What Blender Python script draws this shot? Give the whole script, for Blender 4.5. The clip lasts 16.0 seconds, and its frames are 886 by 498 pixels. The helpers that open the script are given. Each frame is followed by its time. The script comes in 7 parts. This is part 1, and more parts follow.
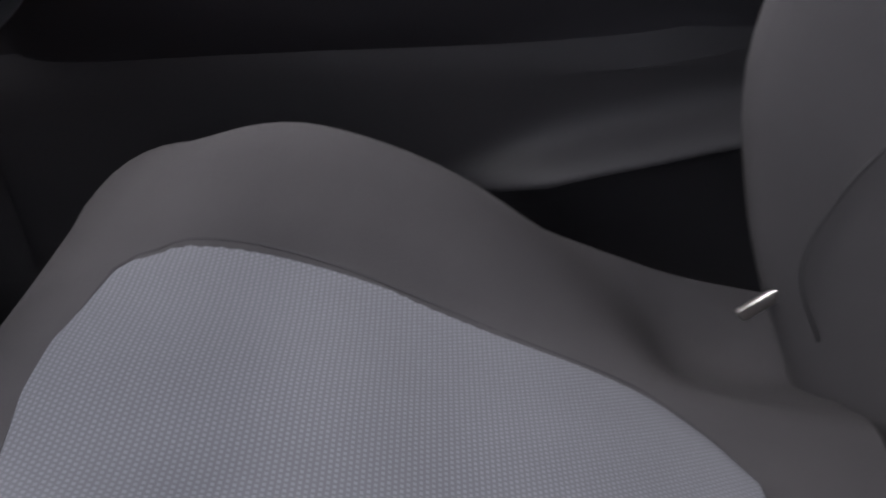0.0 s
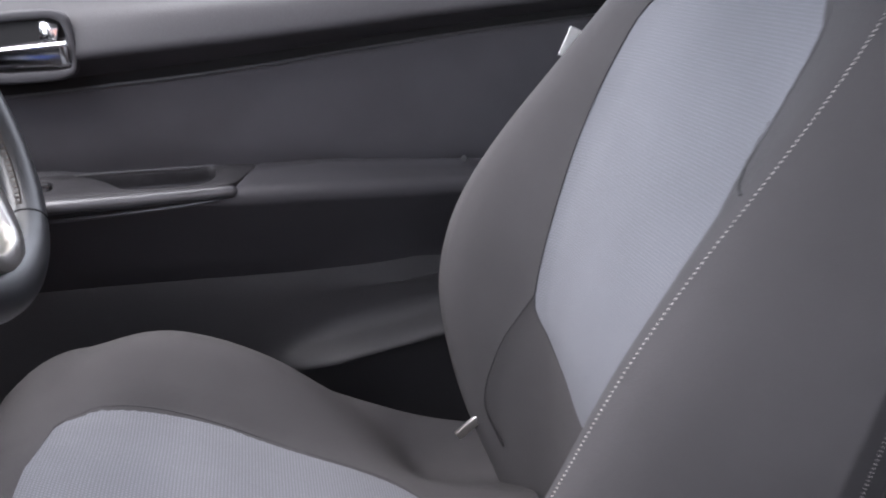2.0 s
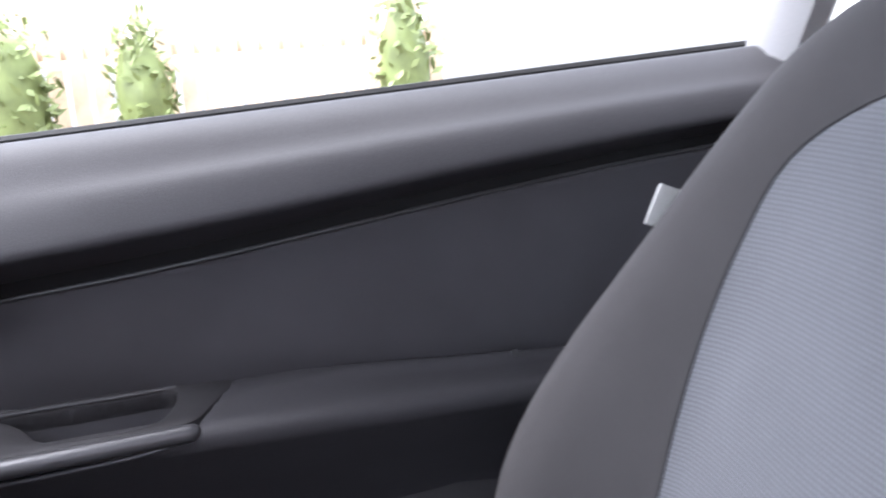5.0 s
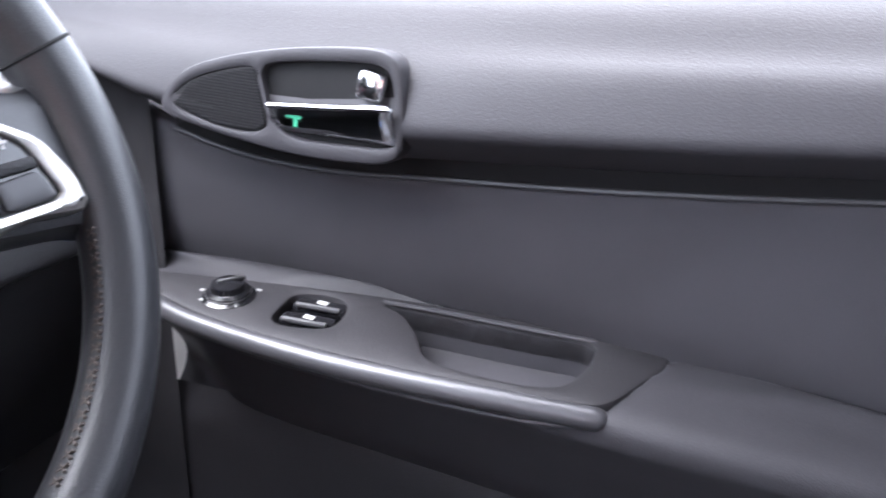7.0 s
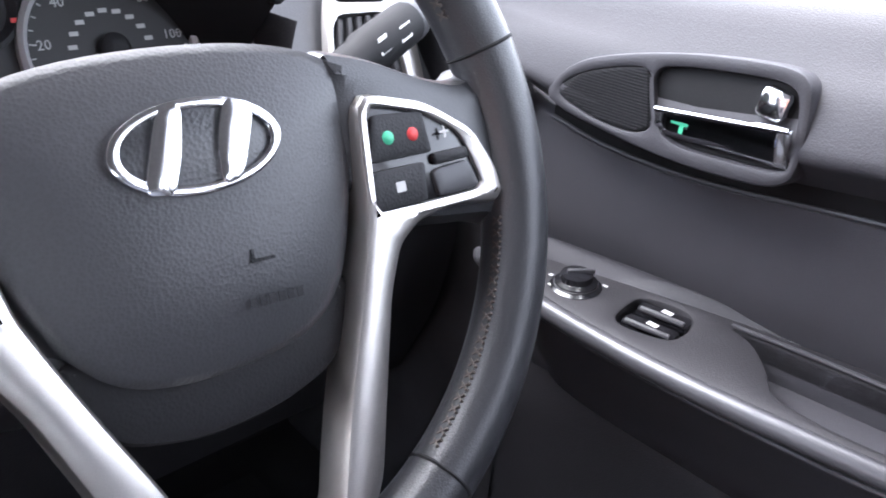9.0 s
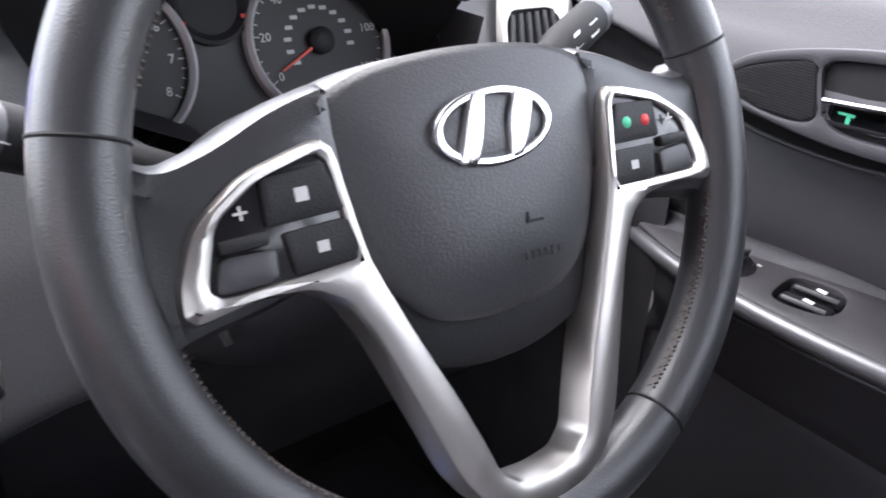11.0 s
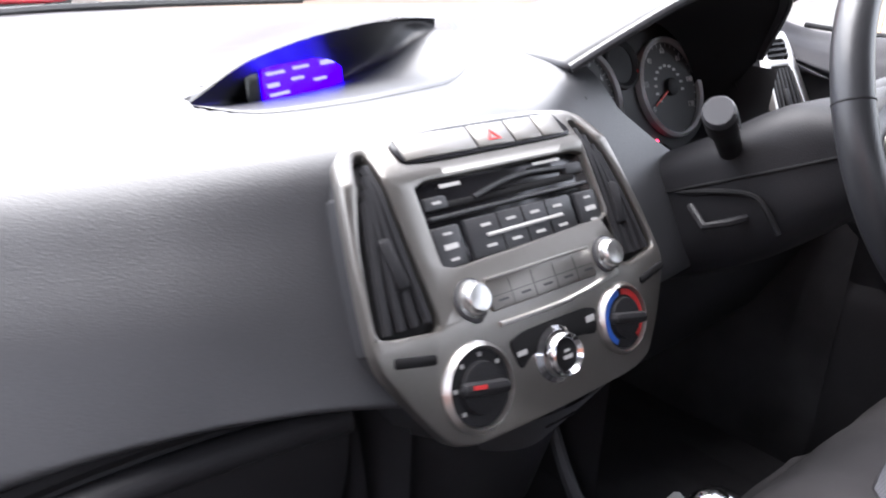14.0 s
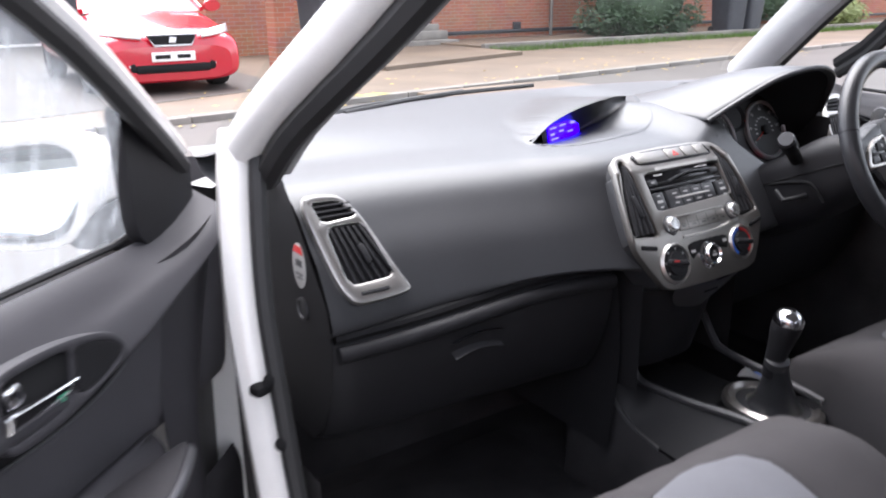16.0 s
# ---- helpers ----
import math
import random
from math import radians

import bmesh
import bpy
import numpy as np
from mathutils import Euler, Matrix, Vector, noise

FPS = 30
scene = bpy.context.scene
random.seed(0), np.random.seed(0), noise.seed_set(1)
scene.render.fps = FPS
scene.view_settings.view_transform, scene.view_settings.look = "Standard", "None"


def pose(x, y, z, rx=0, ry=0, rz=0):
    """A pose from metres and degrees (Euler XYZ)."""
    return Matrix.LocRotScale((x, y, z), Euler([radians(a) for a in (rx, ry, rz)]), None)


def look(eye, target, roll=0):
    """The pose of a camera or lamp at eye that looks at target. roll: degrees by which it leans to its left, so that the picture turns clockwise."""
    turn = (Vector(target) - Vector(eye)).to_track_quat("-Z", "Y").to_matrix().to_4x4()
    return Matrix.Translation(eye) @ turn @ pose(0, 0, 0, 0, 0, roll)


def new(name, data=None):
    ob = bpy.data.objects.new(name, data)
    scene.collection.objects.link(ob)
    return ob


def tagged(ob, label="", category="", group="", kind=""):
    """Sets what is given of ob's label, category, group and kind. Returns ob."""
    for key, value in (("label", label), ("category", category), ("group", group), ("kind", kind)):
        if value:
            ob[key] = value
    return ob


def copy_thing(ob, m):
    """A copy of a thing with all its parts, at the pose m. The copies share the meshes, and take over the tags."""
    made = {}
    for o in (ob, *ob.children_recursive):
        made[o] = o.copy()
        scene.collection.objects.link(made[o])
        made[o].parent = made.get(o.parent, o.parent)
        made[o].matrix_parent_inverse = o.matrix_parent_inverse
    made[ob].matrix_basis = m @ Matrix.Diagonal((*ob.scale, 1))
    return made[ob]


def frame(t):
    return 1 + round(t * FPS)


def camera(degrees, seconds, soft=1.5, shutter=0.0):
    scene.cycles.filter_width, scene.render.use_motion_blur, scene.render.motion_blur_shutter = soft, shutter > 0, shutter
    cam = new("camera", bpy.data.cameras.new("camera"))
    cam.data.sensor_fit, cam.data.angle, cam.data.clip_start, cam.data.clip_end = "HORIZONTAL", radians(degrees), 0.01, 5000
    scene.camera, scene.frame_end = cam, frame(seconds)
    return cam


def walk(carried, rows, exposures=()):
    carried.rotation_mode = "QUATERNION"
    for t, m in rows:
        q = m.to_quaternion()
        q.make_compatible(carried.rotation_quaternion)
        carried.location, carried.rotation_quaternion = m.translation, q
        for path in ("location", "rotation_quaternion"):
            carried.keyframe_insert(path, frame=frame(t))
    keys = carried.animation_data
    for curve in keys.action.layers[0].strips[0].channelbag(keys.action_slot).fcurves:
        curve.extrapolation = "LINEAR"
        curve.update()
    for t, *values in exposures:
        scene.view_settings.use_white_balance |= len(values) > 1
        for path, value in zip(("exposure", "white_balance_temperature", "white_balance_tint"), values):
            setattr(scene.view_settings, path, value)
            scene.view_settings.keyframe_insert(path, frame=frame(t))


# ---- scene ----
from mathutils import geometry

# the car stands along y (front at +y), x to its driver's side, ground at z = 0
cam = camera(57.62, 16.0, 1.8, 0.45)
PATH = [
    (0, (0.063, -0.274, 0.884), (1.708, -0.252, -0.253), -1.8),
    (0.5, (-0.009, -0.196, 0.913), (1.670, -0.648, -0.076), 5.1),
    (1, (-0.084, -0.241, 0.972), (1.642, -0.620, 0.036), 4.8),
    (1.5, (-0.153, -0.248, 0.998), (1.633, -0.659, 0.199), 3.5),
    (2, (-0.235, -0.280, 1.030), (1.584, -0.709, 0.317), 1.2),
    (2.5, (-0.337, -0.274, 1.084), (1.489, -0.773, 0.439), 0.6),
    (3, (-0.345, -0.270, 1.098), (1.493, -0.870, 0.587), 0.2),
    (3.2, (-0.336, -0.285, 1.084), (1.518, -0.886, 0.636), -0.5),
    (5.3, (0.091, -0.349, 1.043), (2.010, -0.526, 0.509), -4.4),
    (5.5, (0.121, -0.342, 1.033), (2.042, -0.347, 0.477), -4.6),
    (6, (0.21, -0.345, 1.049), (2.029, 0.034, 0.31), -0.1),
    (6.5, (0.233, -0.33, 1.036), (1.983, 0.251, 0.263), 0.9),
    (7, (0.243, -0.323, 1.042), (1.916, 0.432, 0.249), 2.7),
    (7.5, (0.241, -0.297, 1.044), (1.806, 0.647, 0.231), 3.7),
    (8, (0.232, -0.285, 1.052), (1.639, 0.856, 0.205), 2.2),
    (8.5, (0.225, -0.285, 1.055), (1.512, 0.977, 0.188), 2.4),
    (8.7, (0.225, -0.289, 1.055), (1.482, 0.997, 0.179), 3.1),
    (10.8, (0.144, -0.289, 1.068), (1.219, 1.12, 0.14), 3.0),
    (11, (0.131, -0.29, 1.069), (1.193, 1.133, 0.148), 2.8),
    (11.5, (0.099, -0.294, 1.064), (1.123, 1.163, 0.156), 2.1),
    (12, (0.039, -0.298, 1.058), (1.053, 1.196, 0.199), 2.2),
    (12.5, (-0.063, -0.305, 1.047), (1.011, 1.159, 0.208), 2.8),
    (13, (-0.197, -0.28, 1.023), (0.954, 1.152, 0.231), 3.5),
    (13.5, (-0.311, -0.275, 1.039), (0.885, 1.134, 0.275), 3.4),
    (14, (-0.433, -0.278, 1.083), (0.807, 1.11, 0.351), 2.5),
    (14.5, (-0.594, -0.309, 1.125), (0.681, 1.064, 0.427), 2.1),
    (15, (-0.753, -0.416, 1.175), (0.411, 1.076, 0.528), 1.1),
    (15.5, (-0.873, -0.557, 1.193), (0.191, 1.014, 0.564), 2.7),
    (16, (-1.055, -0.72, 1.197), (0.01, 0.86, 0.589), -0.7),
]
EXPOSURES = [(0.0, 2.72), (0.6, 3.10), (1.0, 3.22), (1.5, 3.45), (3.0, 3.50), (5.5, 3.32), (6.0, 3.75), (6.5, 4.0), (7.5, 4.25), (8.5, 4.15), (11.0, 3.85), (12.5, 3.85), (13.5, 3.5), (14.5, 2.85), (15.2, 2.62), (16.0, 2.58)]
EXPOSURES = [(t, e, 6000 if 5 < t < 9 else 6300, 17) for t, e in EXPOSURES]
walk(cam, [(t, look(eye, target, roll)) for t, eye, target, roll in PATH], EXPOSURES)

# ---- daylight: an overcast sky ----
world = bpy.data.worlds.new("overcast_sky")
scene.world = world
world.use_nodes = True
wn, wl = world.node_tree.nodes, world.node_tree.links
wn.clear()
sky = wn.new("ShaderNodeTexSky")
sky.sky_type = "NISHITA"
sky.sun_disc = False
sky.sun_elevation, sky.sun_rotation = radians(67), radians(0)
sky.air_density, sky.dust_density, sky.ozone_density = 1.0, 1.5, 1.0
pale = wn.new("ShaderNodeHueSaturation")
pale.inputs["Saturation"].default_value = 0.22
bg = wn.new("ShaderNodeBackground")
bg.inputs["Strength"].default_value = 0.13
wout = wn.new("ShaderNodeOutputWorld")
wl.new(sky.outputs[0], pale.inputs["Color"])
wl.new(pale.outputs[0], bg.inputs["Color"])
wl.new(bg.outputs[0], wout.inputs["Surface"])
sun = new("sun", bpy.data.lights.new("sun", "SUN"))
sun.data.energy, sun.data.angle, sun.data.color = 1.5, radians(75), (1.0, 0.97, 0.93)
sun.matrix_world = look((0, 0, 0), (0.0, -0.39, -0.92))


# ---- materials ----
def material(name, colour, rough=0.5, metal=0.0, grain=0.0, grain_scale=900.0, blotch=0.12, blotch_scale=9.0, coat=0.0, spec=0.5, kind="noise", stand=False):
    """A surface with colour variation at two scales and a fine relief."""
    m = bpy.data.materials.new(name)
    m.use_nodes = True
    nt = m.node_tree
    b = nt.nodes["Principled BSDF"]
    b.inputs["Roughness"].default_value = rough
    b.inputs["Metallic"].default_value = metal
    b.inputs["Coat Weight"].default_value = coat
    b.inputs["Specular IOR Level"].default_value = spec
    co = nt.nodes.new("ShaderNodeTexCoord")
    n1 = nt.nodes.new("ShaderNodeTexNoise")
    n1.inputs["Scale"].default_value = blotch_scale
    n1.inputs["Detail"].default_value = 5
    nt.links.new(co.outputs["Object"], n1.inputs["Vector"])
    if kind == "voronoi":
        n2 = nt.nodes.new("ShaderNodeTexVoronoi")
        n2.inputs["Scale"].default_value = grain_scale
        fine = n2.outputs["Distance"]
    elif kind == "weave":
        n2 = nt.nodes.new("ShaderNodeTexBrick")
        n2.inputs["Scale"].default_value = grain_scale
        n2.inputs["Color1"].default_value = (1, 1, 1, 1)
        n2.inputs["Color2"].default_value = (0.75, 0.75, 0.75, 1)
        n2.inputs["Mortar"].default_value = (0, 0, 0, 1)
        n2.inputs["Mortar Size"].default_value = 0.012
        n2.inputs["Brick Width"].default_value = 0.05
        n2.inputs["Row Height"].default_value = 0.05
        fine = n2.outputs["Color"]
    else:
        n2 = nt.nodes.new("ShaderNodeTexNoise")
        n2.inputs["Scale"].default_value = grain_scale
        n2.inputs["Detail"].default_value = 3
        fine = n2.outputs["Fac"]
    lay = nt.nodes.new("ShaderNodeMapping")
    if stand:
        lay.inputs["Rotation"].default_value = (radians(90), 0, 0)
    nt.links.new(co.outputs["Object"], lay.inputs["Vector"])
    nt.links.new(lay.outputs[0], n2.inputs["Vector"])
    ramp = nt.nodes.new("ShaderNodeValToRGB")
    lo, hi = 1 - blotch, 1 + blotch
    ramp.color_ramp.elements[0].position, ramp.color_ramp.elements[1].position = 0.3, 0.7
    ramp.color_ramp.elements[0].color = (*[c * lo for c in colour], 1)
    ramp.color_ramp.elements[1].color = (*[min(1, c * hi) for c in colour], 1)
    nt.links.new(n1.outputs["Fac"], ramp.inputs["Fac"])
    mix = nt.nodes.new("ShaderNodeMix")
    mix.data_type, mix.blend_type = "RGBA", "MULTIPLY"
    mix.inputs["Factor"].default_value = 0.25 if kind != "weave" else 0.3
    nt.links.new(ramp.outputs["Color"], mix.inputs["A"])
    nt.links.new(fine, mix.inputs["B"])
    nt.links.new(mix.outputs["Result"], b.inputs["Base Color"])
    if grain:
        bump = nt.nodes.new("ShaderNodeBump")
        bump.inputs["Strength"].default_value = grain
        bump.inputs["Distance"].default_value = 0.0006
        nt.links.new(fine, bump.inputs["Height"])
        nt.links.new(bump.outputs["Normal"], b.inputs["Normal"])
    return m


def glowing(name, colour, strength):
    m = bpy.data.materials.new(name)
    m.use_nodes = True
    b = m.node_tree.nodes["Principled BSDF"]
    b.inputs["Base Color"].default_value = (*[c * 0.3 for c in colour], 1)
    b.inputs["Emission Color"].default_value = (*colour, 1)
    b.inputs["Emission Strength"].default_value = strength
    return m


def glass(name, tint=(0.94, 0.97, 0.96), wet=0.0):
    m = bpy.data.materials.new(name)
    m.use_nodes = True
    nt = m.node_tree
    nt.nodes.clear()
    out = nt.nodes.new("ShaderNodeOutputMaterial")
    clear = nt.nodes.new("ShaderNodeBsdfTransparent")
    clear.inputs["Color"].default_value = (*tint, 1)
    gloss = nt.nodes.new("ShaderNodeBsdfGlossy")
    gloss.inputs["Roughness"].default_value = 0.03
    mix = nt.nodes.new("ShaderNodeMixShader")
    lean = nt.nodes.new("ShaderNodeLayerWeight")
    lean.inputs["Blend"].default_value = 0.12
    part_of = nt.nodes.new("ShaderNodeMath")
    part_of.operation = "MULTIPLY"
    part_of.inputs[1].default_value = 0.35
    nt.links.new(lean.outputs["Facing"], part_of.inputs[0])
    nt.links.new(part_of.outputs[0], mix.inputs["Fac"])
    nt.links.new(clear.outputs[0], mix.inputs[1])
    nt.links.new(gloss.outputs[0], mix.inputs[2])
    last = mix
    if wet:
        co = nt.nodes.new("ShaderNodeTexCoord")
        stretch = nt.nodes.new("ShaderNodeMapping")
        stretch.inputs["Scale"].default_value = (1, 1, 0.35)
        drops = nt.nodes.new("ShaderNodeTexNoise")
        drops.inputs["Scale"].default_value = 70
        drops.inputs["Detail"].default_value = 6
        ramp = nt.nodes.new("ShaderNodeValToRGB")
        ramp.color_ramp.elements[0].position, ramp.color_ramp.elements[1].position = 0.40, 0.72
        ramp.color_ramp.elements[0].color = (wet * 0.4, wet * 0.4, wet * 0.4, 1)
        ramp.color_ramp.elements[1].color = (wet, wet, wet, 1)
        film = nt.nodes.new("ShaderNodeBsdfTranslucent")
        film.inputs["Color"].default_value = (0.36, 0.39, 0.41, 1)
        mix2 = nt.nodes.new("ShaderNodeMixShader")
        nt.links.new(co.outputs["Object"], stretch.inputs["Vector"])
        nt.links.new(stretch.outputs[0], drops.inputs["Vector"])
        nt.links.new(drops.outputs["Fac"], ramp.inputs["Fac"])
        nt.links.new(ramp.outputs["Color"], mix2.inputs["Fac"])
        nt.links.new(mix.outputs[0], mix2.inputs[1])
        nt.links.new(film.outputs[0], mix2.inputs[2])
        last = mix2
    nt.links.new(last.outputs[0], out.inputs["Surface"])
    return m


DASH = material("dash_plastic", (0.028, 0.029, 0.032), 0.38, spec=0.7, grain=0.22, grain_scale=650, kind="voronoi", blotch=0.1)
DARK = material("black_plastic", (0.016, 0.016, 0.018), 0.55, spec=0.25, grain=0.35, grain_scale=800, kind="voronoi")
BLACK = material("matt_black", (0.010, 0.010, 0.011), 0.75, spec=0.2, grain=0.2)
GLOSSBLACK = material("gloss_black", (0.012, 0.012, 0.014), 0.16, blotch=0.05)
DOORSOFT = material("door_plastic", (0.041, 0.040, 0.045), 0.56, spec=0.30, grain=0.22, grain_scale=900, kind="voronoi", blotch=0.06)
DOORLOW = material("door_lower_plastic", (0.030, 0.029, 0.032), 0.58, spec=0.3, grain=0.3, grain_scale=800, kind="voronoi", blotch=0.08)
DOORCLOTH = material("door_cloth", (0.060, 0.058, 0.066), 0.85, grain=0.6, grain_scale=1500, blotch=0.12)
LEATHER = material("wheel_leather", (0.030, 0.031, 0.034), 0.33, grain=0.16, grain_scale=1100, kind="voronoi", blotch=0.1)
PADSKIN = material("airbag_skin", (0.040, 0.041, 0.045), 0.40, grain=0.18, grain_scale=820, kind="voronoi", blotch=0.08)
RAIL = material("satin_rail", (0.085, 0.085, 0.092), 0.34, 0.35, grain=0.08, grain_scale=2000, blotch=0.05)
SATIN = material("satin_grey", (0.050, 0.050, 0.054), 0.46, 0.2, grain=0.1, grain_scale=2000, blotch=0.05)
SILVER = material("silver_paint", (0.55, 0.53, 0.505), 0.30, 0.95, grain=0.12, grain_scale=2500, blotch=0.04)
FASCIA = material("fascia_paint", (0.32, 0.305, 0.285), 0.32, 0.9, grain=0.14, grain_scale=2500, blotch=0.08)
RINGPAINT = material("gauge_ring", (0.50, 0.50, 0.51), 0.35, 0.25, blotch=0.04)
CHROME = material("chrome", (0.82, 0.83, 0.85), 0.12, 1.0, blotch=0.02)
BOLSTER = material("seat_cloth_dark", (0.058, 0.055, 0.057), 0.9, grain=0.7, grain_scale=1700, blotch=0.1, spec=0.25)
INSERT = material("seat_cloth_grey", (0.165, 0.168, 0.184), 0.85, grain=0.35, grain_scale=18, kind="weave", blotch=0.06, spec=0.25)
INSERTBACK = material("seat_cloth_grey_upright", (0.165, 0.168, 0.184), 0.85, grain=0.35, grain_scale=18, kind="weave", blotch=0.06, spec=0.25, stand=True)
SEAM = material("dark_seam", (0.032, 0.031, 0.033), 0.9)
LACE = material("lace_thread", (0.075, 0.062, 0.055), 0.7)
THREAD = material("pale_thread", (0.5, 0.47, 0.44), 0.8)
CARPET = material("carpet", (0.042, 0.041, 0.044), 0.95, spec=0.1, grain=1.0, grain_scale=1200, blotch=0.3)
RUBBER = material("rubber_seal", (0.02, 0.02, 0.021), 0.6, grain=0.2)
WHITE = material("white_paint", (0.9, 0.89, 0.87), 0.22, coat=0.6, blotch=0.05)
PILLARTRIM = material("pillar_trim", (0.36, 0.36, 0.37), 0.6, grain=0.4, grain_scale=900)
MARK = material("pale_print", (0.5, 0.5, 0.49), 0.6)
REDMARK = material("red_print", (0.6, 0.03, 0.03), 0.5)
BLUEMARK = material("blue_print", (0.03, 0.14, 0.6), 0.5)
GREENMARK = material("green_print", (0.05, 0.45, 0.25), 0.5)
GAUGE = material("gauge_face", (0.03, 0.03, 0.031), 0.6, blotch=0.05)
SCREEN = glowing("blue_screen", (0.02, 0.0, 1.0), 0.8)
SCREENTEXT = glowing("pale_screen_text", (0.10, 0.10, 1.0), 0.8)
REDGLOW = glowing("red_warning_light", (1.0, 0.03, 0.08), 0.9)
ALU = material("brushed_knob", (0.55, 0.55, 0.54), 0.25, 0.9, blotch=0.03)
COLUMN = material("column_plastic", (0.014, 0.014, 0.016), 0.55, spec=0.25, grain=0.25, grain_scale=800, kind="voronoi")
NEEDLE = material("red_needle", (0.75, 0.05, 0.03), 0.4)
CLEAR = glass("clear_glass")
WETGLASS = glass("wet_glass", wet=0.55)
MIRROR = material("mirror_glass", (0.75, 0.83, 0.84), 0.05, 1.0, blotch=0.02)

# ---- building helpers ----
TF = [Matrix.Identity(4)]


def axes(origin, right, up):
    """A pose whose local x is right, y is up and z stands out of the face."""
    r, u = Vector(right).normalized(), Vector(up).normalized()
    n = r.cross(u)
    return Matrix(((r.x, u.x, n.x, origin[0]), (r.y, u.y, n.y, origin[1]), (r.z, u.z, n.z, origin[2]), (0, 0, 0, 1)))


def thing(name, base, label, category, group="", kind=""):
    ob = new(name)
    ob.empty_display_size = 0.05
    ob.location = TF[0] @ Vector(base)
    return tagged(ob, label, category, group, kind)


def origin_of(ob):
    p = Vector((0, 0, 0))
    while ob:
        p = p + ob.location
        ob = ob.parent
    return p


def part(name, geo, mat, parent=None, label="", at=None, smooth=True, angle=40):
    """One mesh object from a bmesh or mesh, under a thing or a part. at: the pose at which its local form stands."""
    me = geo
    if isinstance(geo, bmesh.types.BMesh):
        me = bpy.data.meshes.new(name)
        bmesh.ops.recalc_face_normals(geo, faces=geo.faces)
        geo.to_mesh(me)
        geo.free()
    m = TF[0] @ at if at is not None else TF[0]
    me.transform(m)
    if m.determinant() < 0:
        me.flip_normals()
    co = np.empty(len(me.vertices) * 3, dtype=np.float32)
    me.vertices.foreach_get("co", co)
    co = co.reshape(-1, 3)
    c = Vector([float(v) for v in (co.min(0) + co.max(0)) / 2])
    me.transform(Matrix.Translation(-c))
    if smooth:
        me.shade_smooth()
        me.set_sharp_from_angle(angle=radians(angle))
    me.materials.clear()
    me.materials.append(mat)
    ob = new(name, me)
    if parent is not None:
        ob.parent = parent
        ob.location = c - origin_of(parent)
    else:
        ob.location = c
    if label:
        tagged(ob, label)
    return ob


def box(size, bevel=0.004, seg=2):
    bm = bmesh.new()
    bmesh.ops.create_cube(bm, size=1, matrix=Matrix.Diagonal((*size, 1)))
    if bevel:
        bmesh.ops.bevel(bm, geom=list(bm.edges), offset=min(bevel, min(size) * 0.45), segments=seg, affect="EDGES", profile=0.5)
    return bm


def plate(outlines, thick, bevel=0.001, rounded=0.0):
    """A flat piece from closed outlines in x, y (those after the first are holes), from z = 0 to thick, its upper edge rounded."""
    bm = bmesh.new()
    tops, lows = [], []
    for k, o in enumerate(outlines):
        area = sum(p[0] * q[1] - q[0] * p[1] for p, q in zip(o, o[1:] + o[:1]))
        if (area > 0) == bool(k):
            o = o[::-1]
        n = len(o)
        ins = []
        for i in range(n):
            p, c, q = Vector(o[i - 1]), Vector(o[i]), Vector(o[(i + 1) % n])
            e, f = (c - p), (q - c)
            m = Vector((-(e.y / max(e.length, 1e-9) + f.y / max(f.length, 1e-9)), e.x / max(e.length, 1e-9) + f.x / max(f.length, 1e-9)))
            ins.append(m.normalized() if m.length > 1e-6 else Vector((0, 0)))
        rings = []
        for d, z in ((0.0, 0.0), (0.0, thick - bevel), (0.3 * bevel, thick - 0.3 * bevel), (bevel, thick)):
            rings.append([bm.verts.new((o[i][0] + ins[i].x * d, o[i][1] + ins[i].y * d, z)) for i in range(n)])
        for r0, r1 in zip(rings, rings[1:]):
            for i in range(n):
                bm.faces.new((r0[i], r0[(i + 1) % n], r1[(i + 1) % n], r1[i]))
        tops.append(rings[-1])
        lows.append(rings[0])
    for rings in (tops, lows):
        verts = [v for r in rings for v in r]
        flat = [Vector((v.co.x, v.co.y)) for v in verts]
        edges, at = [], 0
        for r in rings:
            edges += [(at + i, at + (i + 1) % len(r)) for i in range(len(r))]
            at += len(r)
        co, _, tris, orig, _, _ = geometry.delaunay_2d_cdt(flat, edges, [], 0, 1e-7)
        back = [verts[w[0]] if w else None for w in orig]
        loops = [[(v.co.x, v.co.y) for v in r] for r in rings]
        for t in tris:
            c = (co[t[0]] + co[t[1]] + co[t[2]]) / 3
            if sum(inside(c, l) for l in loops) % 2 and all(back[i] for i in t) and len({back[i] for i in t}) == 3:
                try:
                    bm.faces.new([back[i] for i in t])
                except ValueError:
                    pass
    return bm


def inside(p, loop):
    hit = False
    for a, b in zip(loop, loop[1:] + loop[:1]):
        if (a[1] > p.y) != (b[1] > p.y) and p.x < (b[0] - a[0]) * (p.y - a[1]) / (b[1] - a[1]) + a[0]:
            hit = not hit
    return hit


def smooth_loop(pts, cut=0.25, times=3):
    """A closed outline with its corners rounded off."""
    for _ in range(times):
        out = []
        for i, p in enumerate(pts):
            q = pts[(i + 1) % len(pts)]
            out.append((p[0] + (q[0] - p[0]) * cut, p[1] + (q[1] - p[1]) * cut))
            out.append((p[0] + (q[0] - p[0]) * (1 - cut), p[1] + (q[1] - p[1]) * (1 - cut)))
        pts = out
    return pts


def mirrored(pts):
    return [(-x, y) for x, y in reversed(pts)]


